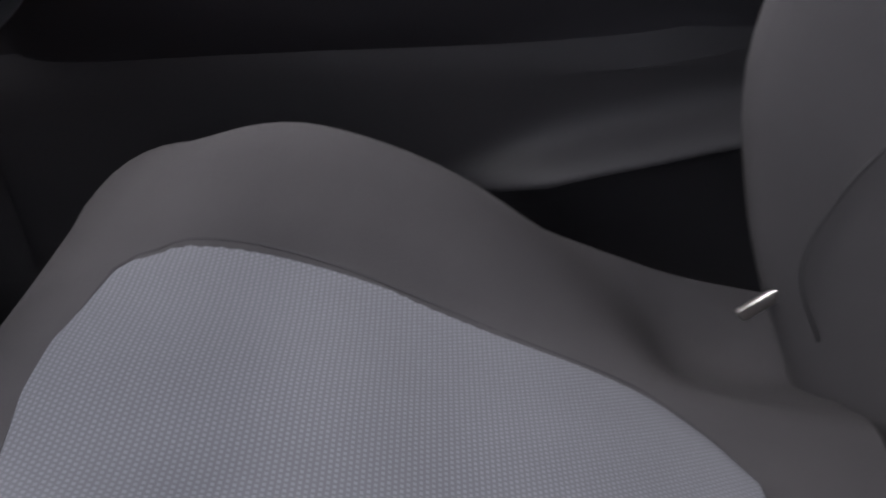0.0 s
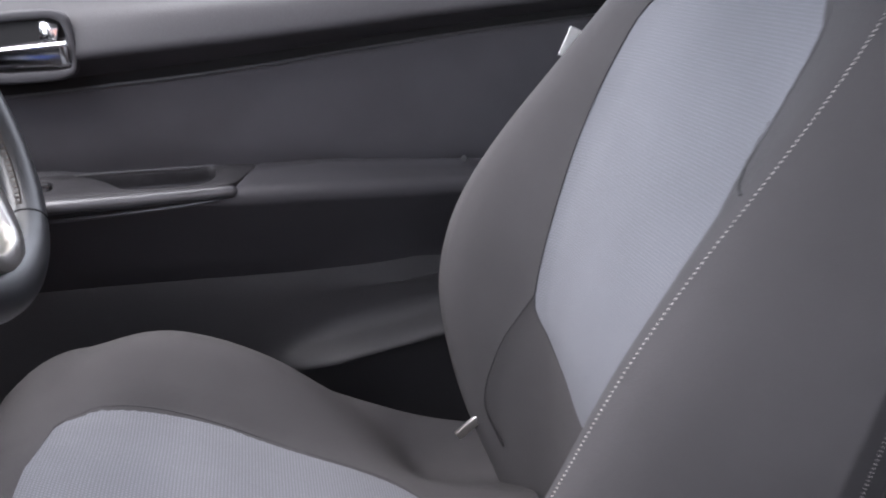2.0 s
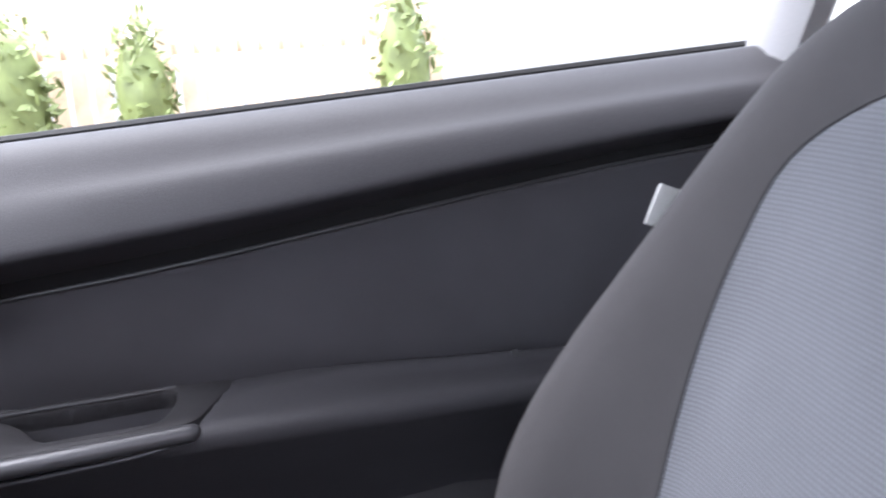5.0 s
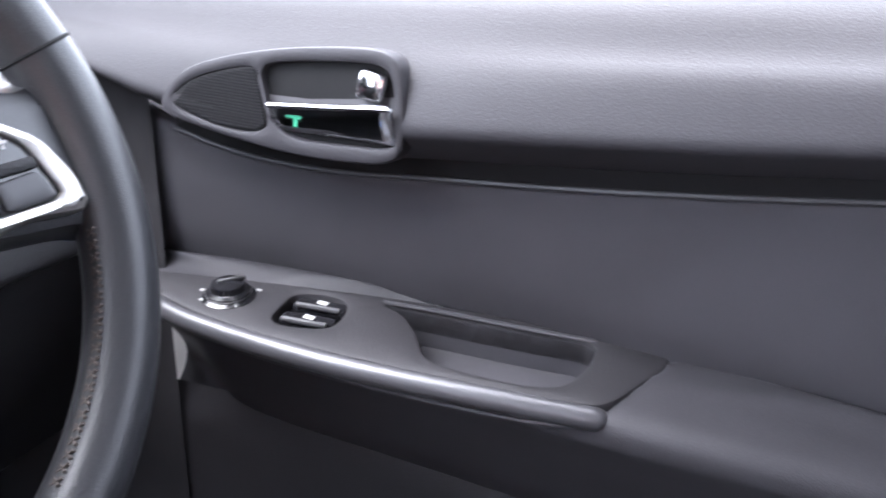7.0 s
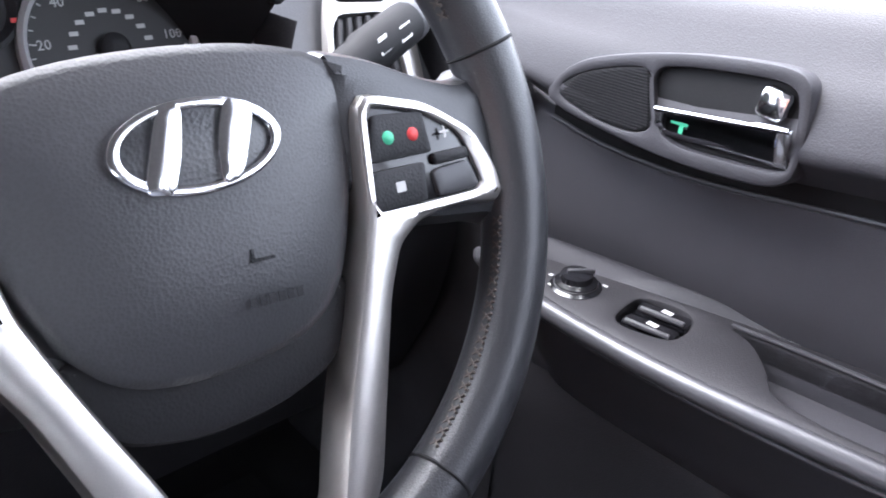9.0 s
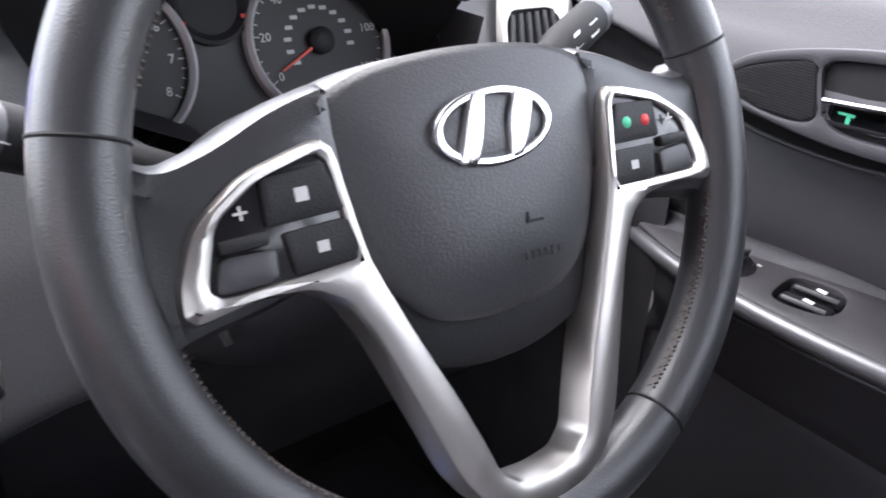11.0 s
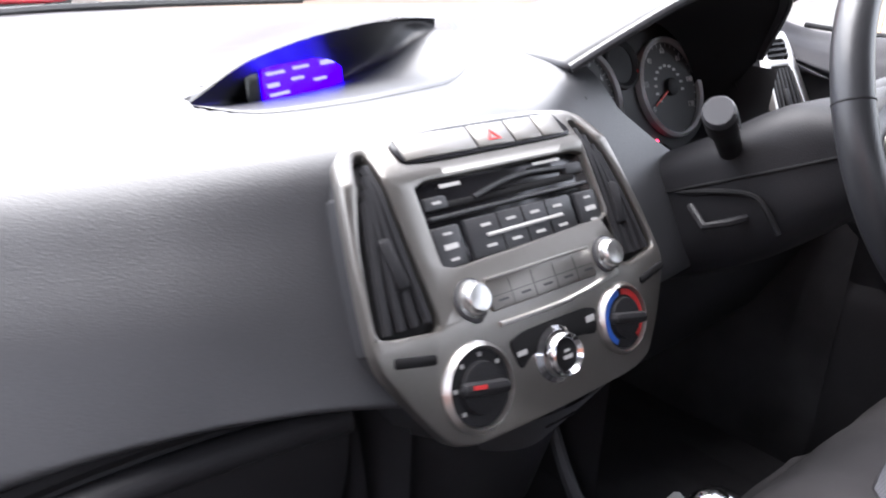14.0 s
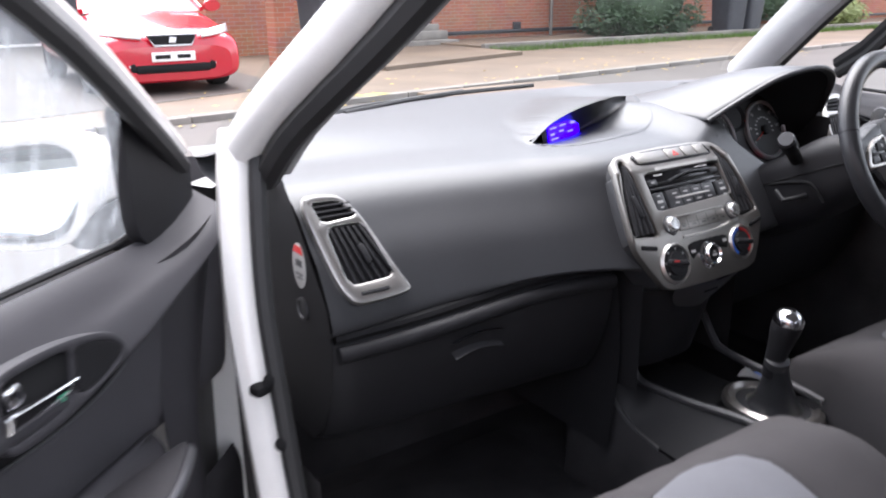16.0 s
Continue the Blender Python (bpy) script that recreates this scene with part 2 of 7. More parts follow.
def oval(cx, cy, rx, ry, n=40):
    return [(cx + rx * math.cos(2 * math.pi * i / n), cy + ry * math.sin(2 * math.pi * i / n)) for i in range(n)]


def sheet(fn, nu, nv, close_u=False):
    """A grid of fn(u, v), u and v from 0 to 1."""
    bm = bmesh.new()
    rows = [[bm.verts.new(fn(i / nu, j / nv)) for i in range(nu + (0 if close_u else 1))] for j in range(nv + 1)]
    for j in range(nv):
        for i in range(nu):
            k = (i + 1) % len(rows[0])
            try:
                bm.faces.new((rows[j][i], rows[j][k], rows[j + 1][k], rows[j + 1][i]))
            except ValueError:
                pass
    return bm


def thicken(ob, t, offset=-1.0):
    md = ob.modifiers.new("thickness", "SOLIDIFY")
    md.thickness, md.offset = t, offset
    return ob


def sweep(points, radius, n=8, close=False, flat=1.0):
    """A tube along points; radius is a number or a list."""
    bm = bmesh.new()
    pts = [Vector(p) for p in points]
    rings = []
    ref = None
    for i, p in enumerate(pts):
        a = pts[i - 1] if (i or close) else p
        b = pts[(i + 1) % len(pts)] if (i < len(pts) - 1 or close) else p
        d = (b - a).normalized()
        if ref is None:
            ref = Vector((0, 0, 1)) if abs(d.z) < 0.9 else Vector((1, 0, 0))
        s = d.cross(ref).normalized()
        ref = s.cross(d).normalized()
        r = radius[i] if isinstance(radius, (list, tuple)) else radius
        rings.append([bm.verts.new(p + (s * math.cos(2 * math.pi * k / n) + ref * math.sin(2 * math.pi * k / n) * flat) * r) for k in range(n)])
    m = len(rings)
    for i in range(m if close else m - 1):
        x, y = rings[i], rings[(i + 1) % m]
        for k in range(n):
            bm.faces.new((x[k], x[(k + 1) % n], y[(k + 1) % n], y[k]))
    if not close:
        bm.faces.new(rings[0])
        bm.faces.new(list(reversed(rings[-1])))
    return bm


def turned(profile, n=32):
    """A body of revolution about z from (radius, height) pairs."""
    bm = bmesh.new()
    rings = []
    for r, z in profile:
        rings.append([bm.verts.new((max(r, 1e-4) * math.cos(2 * math.pi * k / n), max(r, 1e-4) * math.sin(2 * math.pi * k / n), z)) for k in range(n)])
    for a, b in zip(rings, rings[1:]):
        for k in range(n):
            bm.faces.new((a[k], a[(k + 1) % n], b[(k + 1) % n], b[k]))
    bm.faces.new(rings[0])
    bm.faces.new(rings[-1])
    return bm


def interp(x, xs, ys):
    return float(np.interp(x, xs, ys))


def curve(x, xs, ys):
    """A smooth line through points."""
    i = 0
    while i < len(xs) - 2 and x > xs[i + 1]:
        i += 1
    t = min(1, max(0, (x - xs[i]) / (xs[i + 1] - xs[i])))
    d = lambda k: (ys[min(k + 1, len(ys) - 1)] - ys[max(k - 1, 0)]) / (xs[min(k + 1, len(xs) - 1)] - xs[max(k - 1, 0)])
    h = xs[i + 1] - xs[i]
    return (2 * t**3 - 3 * t**2 + 1) * ys[i] + (t**3 - 2 * t**2 + t) * h * d(i) + (-2 * t**3 + 3 * t**2) * ys[i + 1] + (t**3 - t**2) * h * d(i + 1)


def path_curve(pts, n):
    """n + 1 points of a smooth line through 2D or 3D points."""
    k = list(range(len(pts)))
    return [tuple(curve(len(pts[1:]) * i / n, k, [p[a] for p in pts]) for a in range(len(pts[0]))) for i in range(n + 1)]


def writing(name, text, size, mat, parent, at):
    cu = bpy.data.curves.new("letters", "FONT")
    cu.body, cu.size, cu.extrude = text, size, 0.0002
    cu.align_x, cu.align_y = "CENTER", "CENTER"
    cu.resolution_u = 2
    ob = bpy.data.objects.new("letters", cu)
    scene.collection.objects.link(ob)
    me = bpy.data.meshes.new_from_object(ob.evaluated_get(bpy.context.evaluated_depsgraph_get()))
    bpy.data.objects.remove(ob)
    bpy.data.curves.remove(cu)
    return part(name, me, mat, parent, at=at, smooth=False)


def bars(spots, w, h, thick=0.0003):
    """Short flat strokes at places in x, y, as one mesh."""
    bm = bmesh.new()
    for s in spots:
        x, y = s[0], s[1]
        ww, hh = (s[2], s[3]) if len(s) > 2 else (w, h)
        bmesh.ops.create_cube(bm, size=1, matrix=Matrix.Translation((x, y, thick / 2)) @ Matrix.Diagonal((ww, hh, thick, 1)))
    return bm


def prints(name, spots, mat, parent, at):
    """Printed marks, each a flat stroke of its own."""
    for s in spots:
        part(name, bars([s], 0, 0), mat, parent, at=at, smooth=False)


def shifted(m, x, y, z=0.0, turn=0.0):
    return m @ pose(x, y, z, 0, 0, turn)

# ---- the car's shell ----
shell = thing("car_body", (0, 0, 0.2), "white hatchback body shell with dark headliner and seals", "car body", kind="structure")


def windscreen_base(x):
    return 0.72 - (0.6 if x < 0 else 0.28) * x * x


def roof_pt(u, v):
    x = (u - 0.5) * 1.24
    y = 0.06 - 0.12 * (abs(x) / 0.62) ** 2 - v * 1.62
    return (x, y, 1.475 - 0.05 * (x / 0.62) ** 2 - 0.06 * (abs(v - 0.4) / 0.6) ** 2)


roof = thicken(part("roof", sheet(roof_pt, 12, 12), WHITE, shell, "white painted roof"), 0.02, 1)
part("headliner", sheet(lambda u, v: Vector(roof_pt(u, v)) - Vector((0, 0, 0.03)), 12, 12), PILLARTRIM, shell, "pale grey cloth headliner")
# windscreen
wind = part("windscreen", sheet(lambda u, v: Vector(((u - 0.5) * (1.40 - 0.2 * v), windscreen_base((u - 0.5) * 1.4), 0.985)).lerp(Vector(roof_pt(u, 0.0)), v), 14, 6), CLEAR, shell, "clear windscreen")
wind.visible_shadow = False
for s in (-1, 1):
    lo = Vector((s * 0.70, windscreen_base(s * 0.70) - 0.03 if s > 0 else 0.36, 0.985))
    hi = Vector((s * 0.61, -0.02, 1.43))
    if s < 0:
        pillar_line = path_curve([(-0.650, 0.275, 0.985), (-0.638, 0.19, 1.06), (-0.611, 0.0, 1.18), (-0.57, -0.16, 1.31), (-0.54, -0.26, 1.42)], 14)
    else:
        pillar_line = path_curve([lo, lo.lerp(hi, 0.5) + Vector((0, 0.02, 0.015)), hi], 10)
    part("pillar_trim", sweep([Vector(p) + Vector((0.008 if s < 0 else 0, 0, 0)) for p in pillar_line], 0.015 if s < 0 else 0.032, 10, flat=1.5), PILLARTRIM, shell, "pale grey windscreen pillar trim")
    out_line = [Vector(p) + Vector((s * 0.045, 0.01, 0.005)) for p in pillar_line]
    part("pillar", sweep(out_line, 0.03, 10), WHITE, shell, "white painted windscreen pillar")
    seal = [Vector(p) + Vector((s * 0.03, -0.035, -0.012)) for p in pillar_line]
    part("door_seal", sweep(seal, 0.018 if s < 0 else 0.013, 8), RUBBER, shell, "black rubber door seal")
# passenger side door aperture: white flange and black seal running down to the sill
low_line = path_curve([(-0.695, 0.275, 1.03), (-0.712, 0.25, 0.96), (-0.728, 0.215, 0.83), (-0.730, 0.18, 0.70), (-0.730, 0.145, 0.57), (-0.728, 0.10, 0.44), (-0.705, 0.0, 0.36), (-0.71, -0.2, 0.33), (-0.71, -0.8, 0.33)], 40)
part("aperture_flange", sweep(low_line, 0.019, 10, flat=1.5), WHITE, shell, "white painted door aperture")
part("aperture_seal", sweep([Vector(p) + Vector((0.014, -0.028, 0.0)) for p in low_line], 0.012, 8), RUBBER, shell, "black rubber door seal")
for z in (0.735, 0.655):
    y = interp(z, [0.44, 0.57, 0.70, 0.83], [0.10, 0.145, 0.18, 0.215])
    part("bolt", turned([(0.009, 0), (0.009, 0.006), (0.005, 0.008)], 12), BLACK, shell, at=axes((-0.726, y - 0.029, z), (1, 0, 0), (0, 0.2, 1)))
part("door_catch", box((0.03, 0.02, 0.014), 0.004), BLACK, shell, "dark door check strap", at=pose(-0.735, 0.165, 0.725, 0, 0, 20))
# side walls behind the doors, rear pillars, tail
for s in (-1, 1):
    part("sill", box((0.10, 1.3, 0.12), 0.02), WHITE, shell, at=pose(s * 0.755, -0.3, 0.27))
    part("middle_pillar", sweep([(s * 0.735, -0.80, 0.3), (s * 0.735, -0.79, 1.03), (s * 0.70, -0.83, 1.2), (s * 0.63, -0.90, 1.43)], 0.030, 10, flat=1.6), PILLARTRIM, shell, "pale grey middle pillar trim")
    part("rear_quarter", sheet(lambda u, v: (s * (0.70 + 0.02 * math.sin(v * 3)), -0.82 - 0.95 * u, 0.25 + v * (0.76 + 0.05 * u)), 6, 6), DARK, shell, "dark plastic rear side trim")
    part("rear_quarter_panel", sheet(lambda u, v: (s * 0.80, -0.82 - 1.0 * u, 0.25 + v * 0.78), 4, 4), WHITE, shell)
    part("rear_pillar", sheet(lambda u, v: (s * (0.68 - 0.07 * v), -1.27 - 0.5 * u - 0.12 * v, 1.0 + (0.08 + 0.36 * u) * 0 + v * (0.09 + 0.34 * u)), 6, 4), PILLARTRIM, shell, "pale grey rear pillar trim")
part("tailgate", sheet(lambda u, v: ((u - 0.5) * 1.4, -1.72 - 0.03 * math.sin(u * math.pi), 0.3 + v * 0.7), 6, 6), DARK, shell)
part("tailgate_top", sheet(lambda u, v: ((u - 0.5) * (1.36 - 0.1 * v), -1.72 + 0.02 * v, 0.99 + 0.14 * v), 6, 3), DARK, shell, "dark tailgate trim")
part("tailgate_header", sheet(lambda u, v: ((u - 0.5) * 1.16, -1.62 + 0.08 * v, 1.30 + 0.12 * v), 6, 3), PILLARTRIM, shell, "pale tailgate header")
rear_glass = part("rear_window", sheet(lambda u, v: ((u - 0.5) * (1.26 - 0.1 * v), -1.70 + 0.08 * v, 1.12 + 0.19 * v), 6, 3), CLEAR, shell, "clear rear window")
rear_glass.visible_shadow = False
part("floor_pan", box((1.5, 2.9, 0.03), 0.005), CARPET, shell, "black carpeted floor", at=pose(0, -0.35, 0.315))
part("bulkhead", sheet(lambda u, v: ((u - 0.5) * 1.44, 0.62 - 0.12 * (1 - v), 0.32 + v * 0.62), 6, 6), CARPET, shell, "black bulkhead lining")
for s in (-1, 1):
    part("footwell_side", sheet(lambda u, v: (s * (0.685 - 0.0 * v), 0.12 + 0.5 * u, 0.32 + v * (0.6 if s > 0 else 0.27)), 4, 4), CARPET, shell)
part("bonnet", sheet(lambda u, v: ((u - 0.5) * 1.35, windscreen_base((u - 0.5) * 1.35) + 0.03 + 0.75 * v, 0.965 - 0.10 * v - 0.05 * (2 * u - 1) ** 2 - 0.15 * v**3), 10, 8), WHITE, shell, "white bonnet")
part("cowl", sheet(lambda u, v: ((u - 0.5) * 1.4, windscreen_base((u - 0.5) * 1.4) - 0.02 + 0.07 * v, 0.978 - 0.012 * v), 14, 2), RUBBER, shell, "black scuttle panel")
part("front_bumper", sheet(lambda u, v: ((u - 0.5) * 1.5, 1.50 - 0.35 * (2 * u - 1) ** 4 + 0.08 * math.sin(v * 3.14), 0.24 + 0.50 * v), 24, 8), WHITE, shell, "white front bumper")
part("tailgate_skin", sheet(lambda u, v: ((u - 0.5) * 1.52, -1.80 - 0.06 * math.sin(u * math.pi) + 0.05 * v, 0.26 + v * 0.84), 12, 8), WHITE, shell, "white painted tailgate")
for s in (-1, 1):
    part("front_wing", sheet(lambda u, v: (s * (0.795 - 0.10 * u**3 + 0.02 * math.sin(v * 3)), 0.40 + 0.98 * u, max(0.27 + 0.0 * u, 0.29 + math.sqrt(max(0.0, 0.33**2 - (0.40 + 0.98 * u - 0.96) ** 2))) * (1 - v) + v * (0.93 - 0.16 * u * u)), 28, 8), WHITE, shell, "white front wing")
    for y in (0.96, -1.42):
        wm = pose(s * (0.70 if y > 0 else 0.765), y, 0.285, 0, 90, 0) @ Matrix.Diagonal((1, 1, 1 if y > 0 else 0.35, 1))
        wheel_part = part("road_wheel", turned([(0.18, -0.085), (0.27, -0.09), (0.287, -0.05), (0.287, 0.05), (0.27, 0.09), (0.18, 0.085)], 36), RUBBER, shell, "black tyre", at=wm)
        part("wheel_trim", turned([(0.19, -0.075), (0.19, 0.075), (0.12, 0.085), (0.02, 0.08)], 30), SATIN, wheel_part, "grey wheel trim", at=wm @ (Matrix.Identity(4) if s > 0 else Matrix.Diagonal((1, 1, -1, 1))))
wiper = thing("wiper", (-0.45, 0.60, 1.0), "black windscreen wiper resting at the base of the glass", "wiper")
part("arm", sweep(path_curve([(-0.45, 0.62, 0.975), (-0.3, 0.70, 0.98), (0.0, 0.76, 0.985)], 8), 0.006, 6), RUBBER, wiper)
part("blade", sweep(path_curve([(-0.35, 0.655, 0.98), (-0.1, 0.735, 0.985), (0.2, 0.755, 0.985)], 8), 0.005, 6), RUBBER, wiper)


# ---- doors ----
def crease(y):
    return curve(y, [-0.95, -0.66, -0.51, -0.362, -0.293, -0.199, -0.125, -0.041, 0.006, 0.055, 0.106, 0.152, 0.30], [0.985, 0.957, 0.938, 0.916, 0.9055, 0.893, 0.885, 0.8755, 0.874, 0.8765, 0.886, 0.901, 0.945])


def sill_z(y):
    return 0.988 - 0.066 * (y + 0.05) + 1.6 * max(0.0, y - 0.2) ** 2


def arm_z(y):
    return curve(y, [-0.95, -0.55, -0.27, -0.06, 0.12, 0.30], [0.768, 0.784, 0.792, 0.789, 0.775, 0.755])


def lofted(profile, y0, y1, ny=36, nu=28):
    """A skin along the door: profile(y) gives points in x, z."""
    rows = [path_curve(profile(y0 + (y1 - y0) * j / ny), nu) for j in range(ny + 1)]

    def fn(u, v):
        k = rows[round(v * ny)][round(u * nu)]
        return (k[0], y0 + (y1 - y0) * v, k[1])
    return sheet(fn, nu, ny)


def upper_profile(y):
    c, s = crease(y), sill_z(y)
    g = min(1.0, (s - c) / 0.105)
    return [(0.738, s - 0.004), (0.725, s + 0.003), (0.706, s - 0.006), (0.688, s - 0.028 * g), (0.674, c + 0.064 * g), (0.663, c + 0.042 * g), (0.660, c + 0.030 * g), (0.668, c + 0.022 * g), (0.703, c - 0.002)]


def insert_profile(y):
    c, a = crease(y), arm_z(y)
    return [(0.704, c - 0.004), (0.693, c - 0.006), (0.6905, c - 0.011), (0.6905, c - 0.022), (0.6925, (c + a) / 2), (0.697, a + 0.016), (0.705, a - 0.012)]


def arm_out(y):
    return curve(y, [-0.95, -0.6, -0.4, -0.25, -0.05, 0.06, 0.12, 0.16], [0.675, 0.665, 0.645, 0.632, 0.632, 0.645, 0.672, 0.69])


def arm_profile(y):
    a, o = arm_z(y), arm_out(y)
    return [(0.705, a - 0.006), (0.694, a - 0.002), (0.672 + (o - 0.632) * 0.5, a - 0.010), (o + 0.006, a - 0.018), (o, a - 0.032), (o + 0.006, a - 0.046), (o + 0.022, a - 0.075), (o + 0.045, a - 0.12), (0.705, a - 0.16)]


def lower_profile(y):
    """The lower trim; towards the rear a pocket ledge stands out of it."""
    a = arm_z(y)
    k = min(1.0, max(0.0, (-0.265 - y) / 0.09))
    k = k * k * (3 - 2 * k)
    t = curve(y, [-0.95, -0.62, -0.48, -0.43, -0.38, -0.33, -0.29, 0.4], [0.655, 0.630, 0.604, 0.593, 0.583, 0.570, 0.556, 0.52])
    return [(0.70, a - 0.13), (0.69, a - 0.16), (0.690, t + 0.03), (0.690 - 0.003 * k, t - 0.008), (0.690 - 0.036 * k, t - 0.028), (0.690 - 0.043 * k, t - 0.037), (0.690 - 0.034 * k, t - 0.050), (0.688, 0.45), (0.69, 0.33)]


HANDLE = axes((0.664, -0.02, 0.925), (0, -1, 0), (0.12, 0, 1))


def make_door(label, is_open):
    d = thing("driver_door" if not is_open else "passenger_door", (0.70, 0.35, 0.6), label, "car door")
    HN = shifted(HANDLE, 0.024, 0.010) if is_open else HANDLE   # face of the handle bezel: local x runs to the rear
    part("upper_panel", lofted(upper_profile, -0.93, 0.36), DOORSOFT, d, "dark grey grained plastic")
    part("cloth_insert", lofted(insert_profile, -0.93, 0.36), DOORCLOTH, d, "dark cloth insert")
    PN = axes((0.664, -0.08, 0.772), (0, -1, 0), (1, 0, 0.06))
    cupo = [(-0.002, 0.0200), (0.05, 0.0262), (0.10, 0.0312), (0.149, 0.0390), (0.151, 0.012), (0.144, -0.015), (0.125, -0.0245), (0.09, -0.0285), (0.056, -0.0275), (0.040, -0.004), (0.020, 0.0140)]
    hole = [(-0.062, 0.0065), (-0.022, 0.0145), (-0.013, -0.019), (-0.024, -0.029), (-0.056, -0.037), (-0.061, -0.013)]
    tray = [(-0.205, -0.022), (-0.165, -0.036), (-0.12, -0.0475), (-0.07, -0.0515), (0.0, -0.0495), (0.08, -0.0405), (0.150, -0.0300), (0.172, -0.0255), (0.186, 0.010), (0.198, 0.038), (0.190, 0.050), (0.12, 0.048), (0.0, 0.031), (-0.075, 0.013), (-0.15, -0.006)]
    skin = lofted(arm_profile, -0.93, 0.15, 160, 40)
    lay = PN.inverted()
    for vt in skin.verts:   # the moulding is sunk where the switch panel lies on it
        c = lay @ vt.co
        lo = interp(c.x, [-0.205, -0.12, -0.07, 0.0, 0.08, 0.174], [-0.022, -0.0475, -0.0515, -0.0495, -0.0405, -0.025])
        hi = interp(c.x, [-0.205, -0.15, -0.075, 0.0, 0.12, 0.18], [-0.015, -0.004, 0.015, 0.033, 0.050, 0.047])
        dx, dy = max(c.x - 0.166 - 0.35 * (c.y + 0.025), -0.205 - c.x, 0.0), max(c.y - hi, lo - c.y, 0.0)
        if vt.co.z > 0.72 and c.z > 0.0:
            c.z = min(c.z, 0.0088 * min(1.0, dx / 0.008) + 0.05 * dx + 0.9 * dy)
            vt.co = PN @ c
    bore = [(x * 1.03 - 0.002, y * 1.12) for x, y in smooth_loop(cupo, 0.2)]
    gone = [f for f in skin.faces if (lambda c: -0.014 < c.z < 0.05 and (inside(c, bore) or inside(c, hole)))(lay @ f.calc_center_median()) and f.calc_center_median().z > 0.745]
    bmesh.ops.delete(skin, geom=gone, context="FACES")
    part("armrest", skin, DOORSOFT, d, "dark grey moulded armrest")
    part("lower_panel", lofted(lower_profile, -0.93, 0.36), DOORLOW, d, "black plastic lower panel with a pocket")
    part("crease_lip", sweep([(0.6905, y, crease(y) - 0.0065) for y in np.linspace(0.10, -0.92, 40)], 0.0022, 8), SATIN, d, "thin lighter lip under the crease")
    # black sheet puts the shade of the overhang into colour below the crease
    part("crease_band", sheet(lambda u, v: (0.6885 + 0.002 * v, 0.10 - 1.02 * u, crease(0.10 - 1.02 * u) + 0.032 * (1 - v) - 0.008), 40, 3), BLACK, d, "black sheet for the shade under the crease")
    # inner handle and its bezel
    leaf = [(-0.107, -0.019), (-0.0860, 0.0060), (-0.0480, 0.0190), (-0.003, 0.0287), (0.0381, 0.0335), (0.068, 0.0348), (0.0795, 0.0285), (0.0825, 0.0164), (0.0862, -0.0095), (0.0830, -0.0328), (0.0426, -0.0375), (0.0, -0.0382), (-0.0457, -0.0344), (-0.0953, -0.0285)]
    cup = [(-0.0215, 0.0150), (-0.0025, 0.0200), (0.0387, 0.0245), (0.069, 0.0262), (0.0760, 0.0154), (0.0798, -0.0161), (0.0785, -0.0240), (0.0419, -0.0265), (0.0060, -0.0280), (-0.0075, -0.0217), (-0.0155, -0.0067)]
    mouth = [(-0.0985, -0.0185), (-0.0800, -0.0010), (-0.0465, 0.0105), (-0.0240, 0.0145), (-0.0195, 0.0), (-0.0115, -0.0220), (-0.0274, -0.0292), (-0.0601, -0.0275)]
    bez = part("handle_bezel", plate([smooth_loop(leaf), smooth_loop(cup), smooth_loop(mouth)], 0.015, 0.0025), DOORSOFT, d, "dark plastic bezel", at=shifted(HN, 0, 0, -0.0120))
    part("handle_cup", plate([smooth_loop(cup)], 0.004, 0.001), BLACK, bez, "dark recess behind the handle", at=shifted(HN, 0, 0, -0.006))
    part("grille", plate([smooth_loop(mouth)], 0.004, 0.0005), BLACK, bez, at=shifted(HN, 0, 0, -0.002))
    ribs = bmesh.new()
    for i in range(20):
        y = -0.0255 + i * 0.0020
        xl = interp(y, [-0.027, -0.018, -0.001, 0.010, 0.0145], [-0.055, -0.093, -0.077, -0.045, -0.027])
        xr = interp(y, [-0.029, -0.021, 0.0, 0.0145], [-0.028, -0.0155, -0.0215, -0.026])
        bmesh.ops.create_cube(ribs, size=1, matrix=Matrix.Translation(((xl + xr) / 2, y, 0.0025)) @ Matrix.Diagonal((xr - xl, 0.0010, 0.001, 1)))
    part("grille_rib", ribs, DARK, bez, "fine ribs over the tweeter", at=HN)
    lever = part("handle", sheet(lambda u, v: (-0.010 + 0.088 * u, -0.0078 + 0.0091 * u - (0.017 + 0.006 * u) * v, 0.008 - 0.009 * v + 0.001 * math.sin(v * math.pi)), 10, 8), CHROME, bez, "chrome inner door handle", at=HN)
    thicken(lever, 0.003)
    part("handle_edge", sweep([(-0.0095, -0.0077, 0.008), (0.03, -0.0036, 0.0095), (0.0775, 0.0013, 0.009)], 0.0020, 8), CHROME, bez, at=HN)
    part("handle_pivot", box((0.0185, 0.019, 0.010), 0.004), CHROME, bez, "bright pivot of the handle", at=shifted(HN, 0.0615, 0.0125, 0.001, -8))
    prints("lock_mark", [(0.008, -0.013, 0.012, 0.002), (0.010, -0.016, 0.003, 0.006)], GREENMARK, bez, shifted(HN, 0, 0, 0.0055))
    # switch panel with the grab cup
    tr = part("switch_panel", plate([smooth_loop(tray), smooth_loop(cupo, 0.2), smooth_loop(hole)], 0.018, 0.004), DOORLOW, d, "dark satin switch panel", at=shifted(PN, 0, 0, -0.0085))
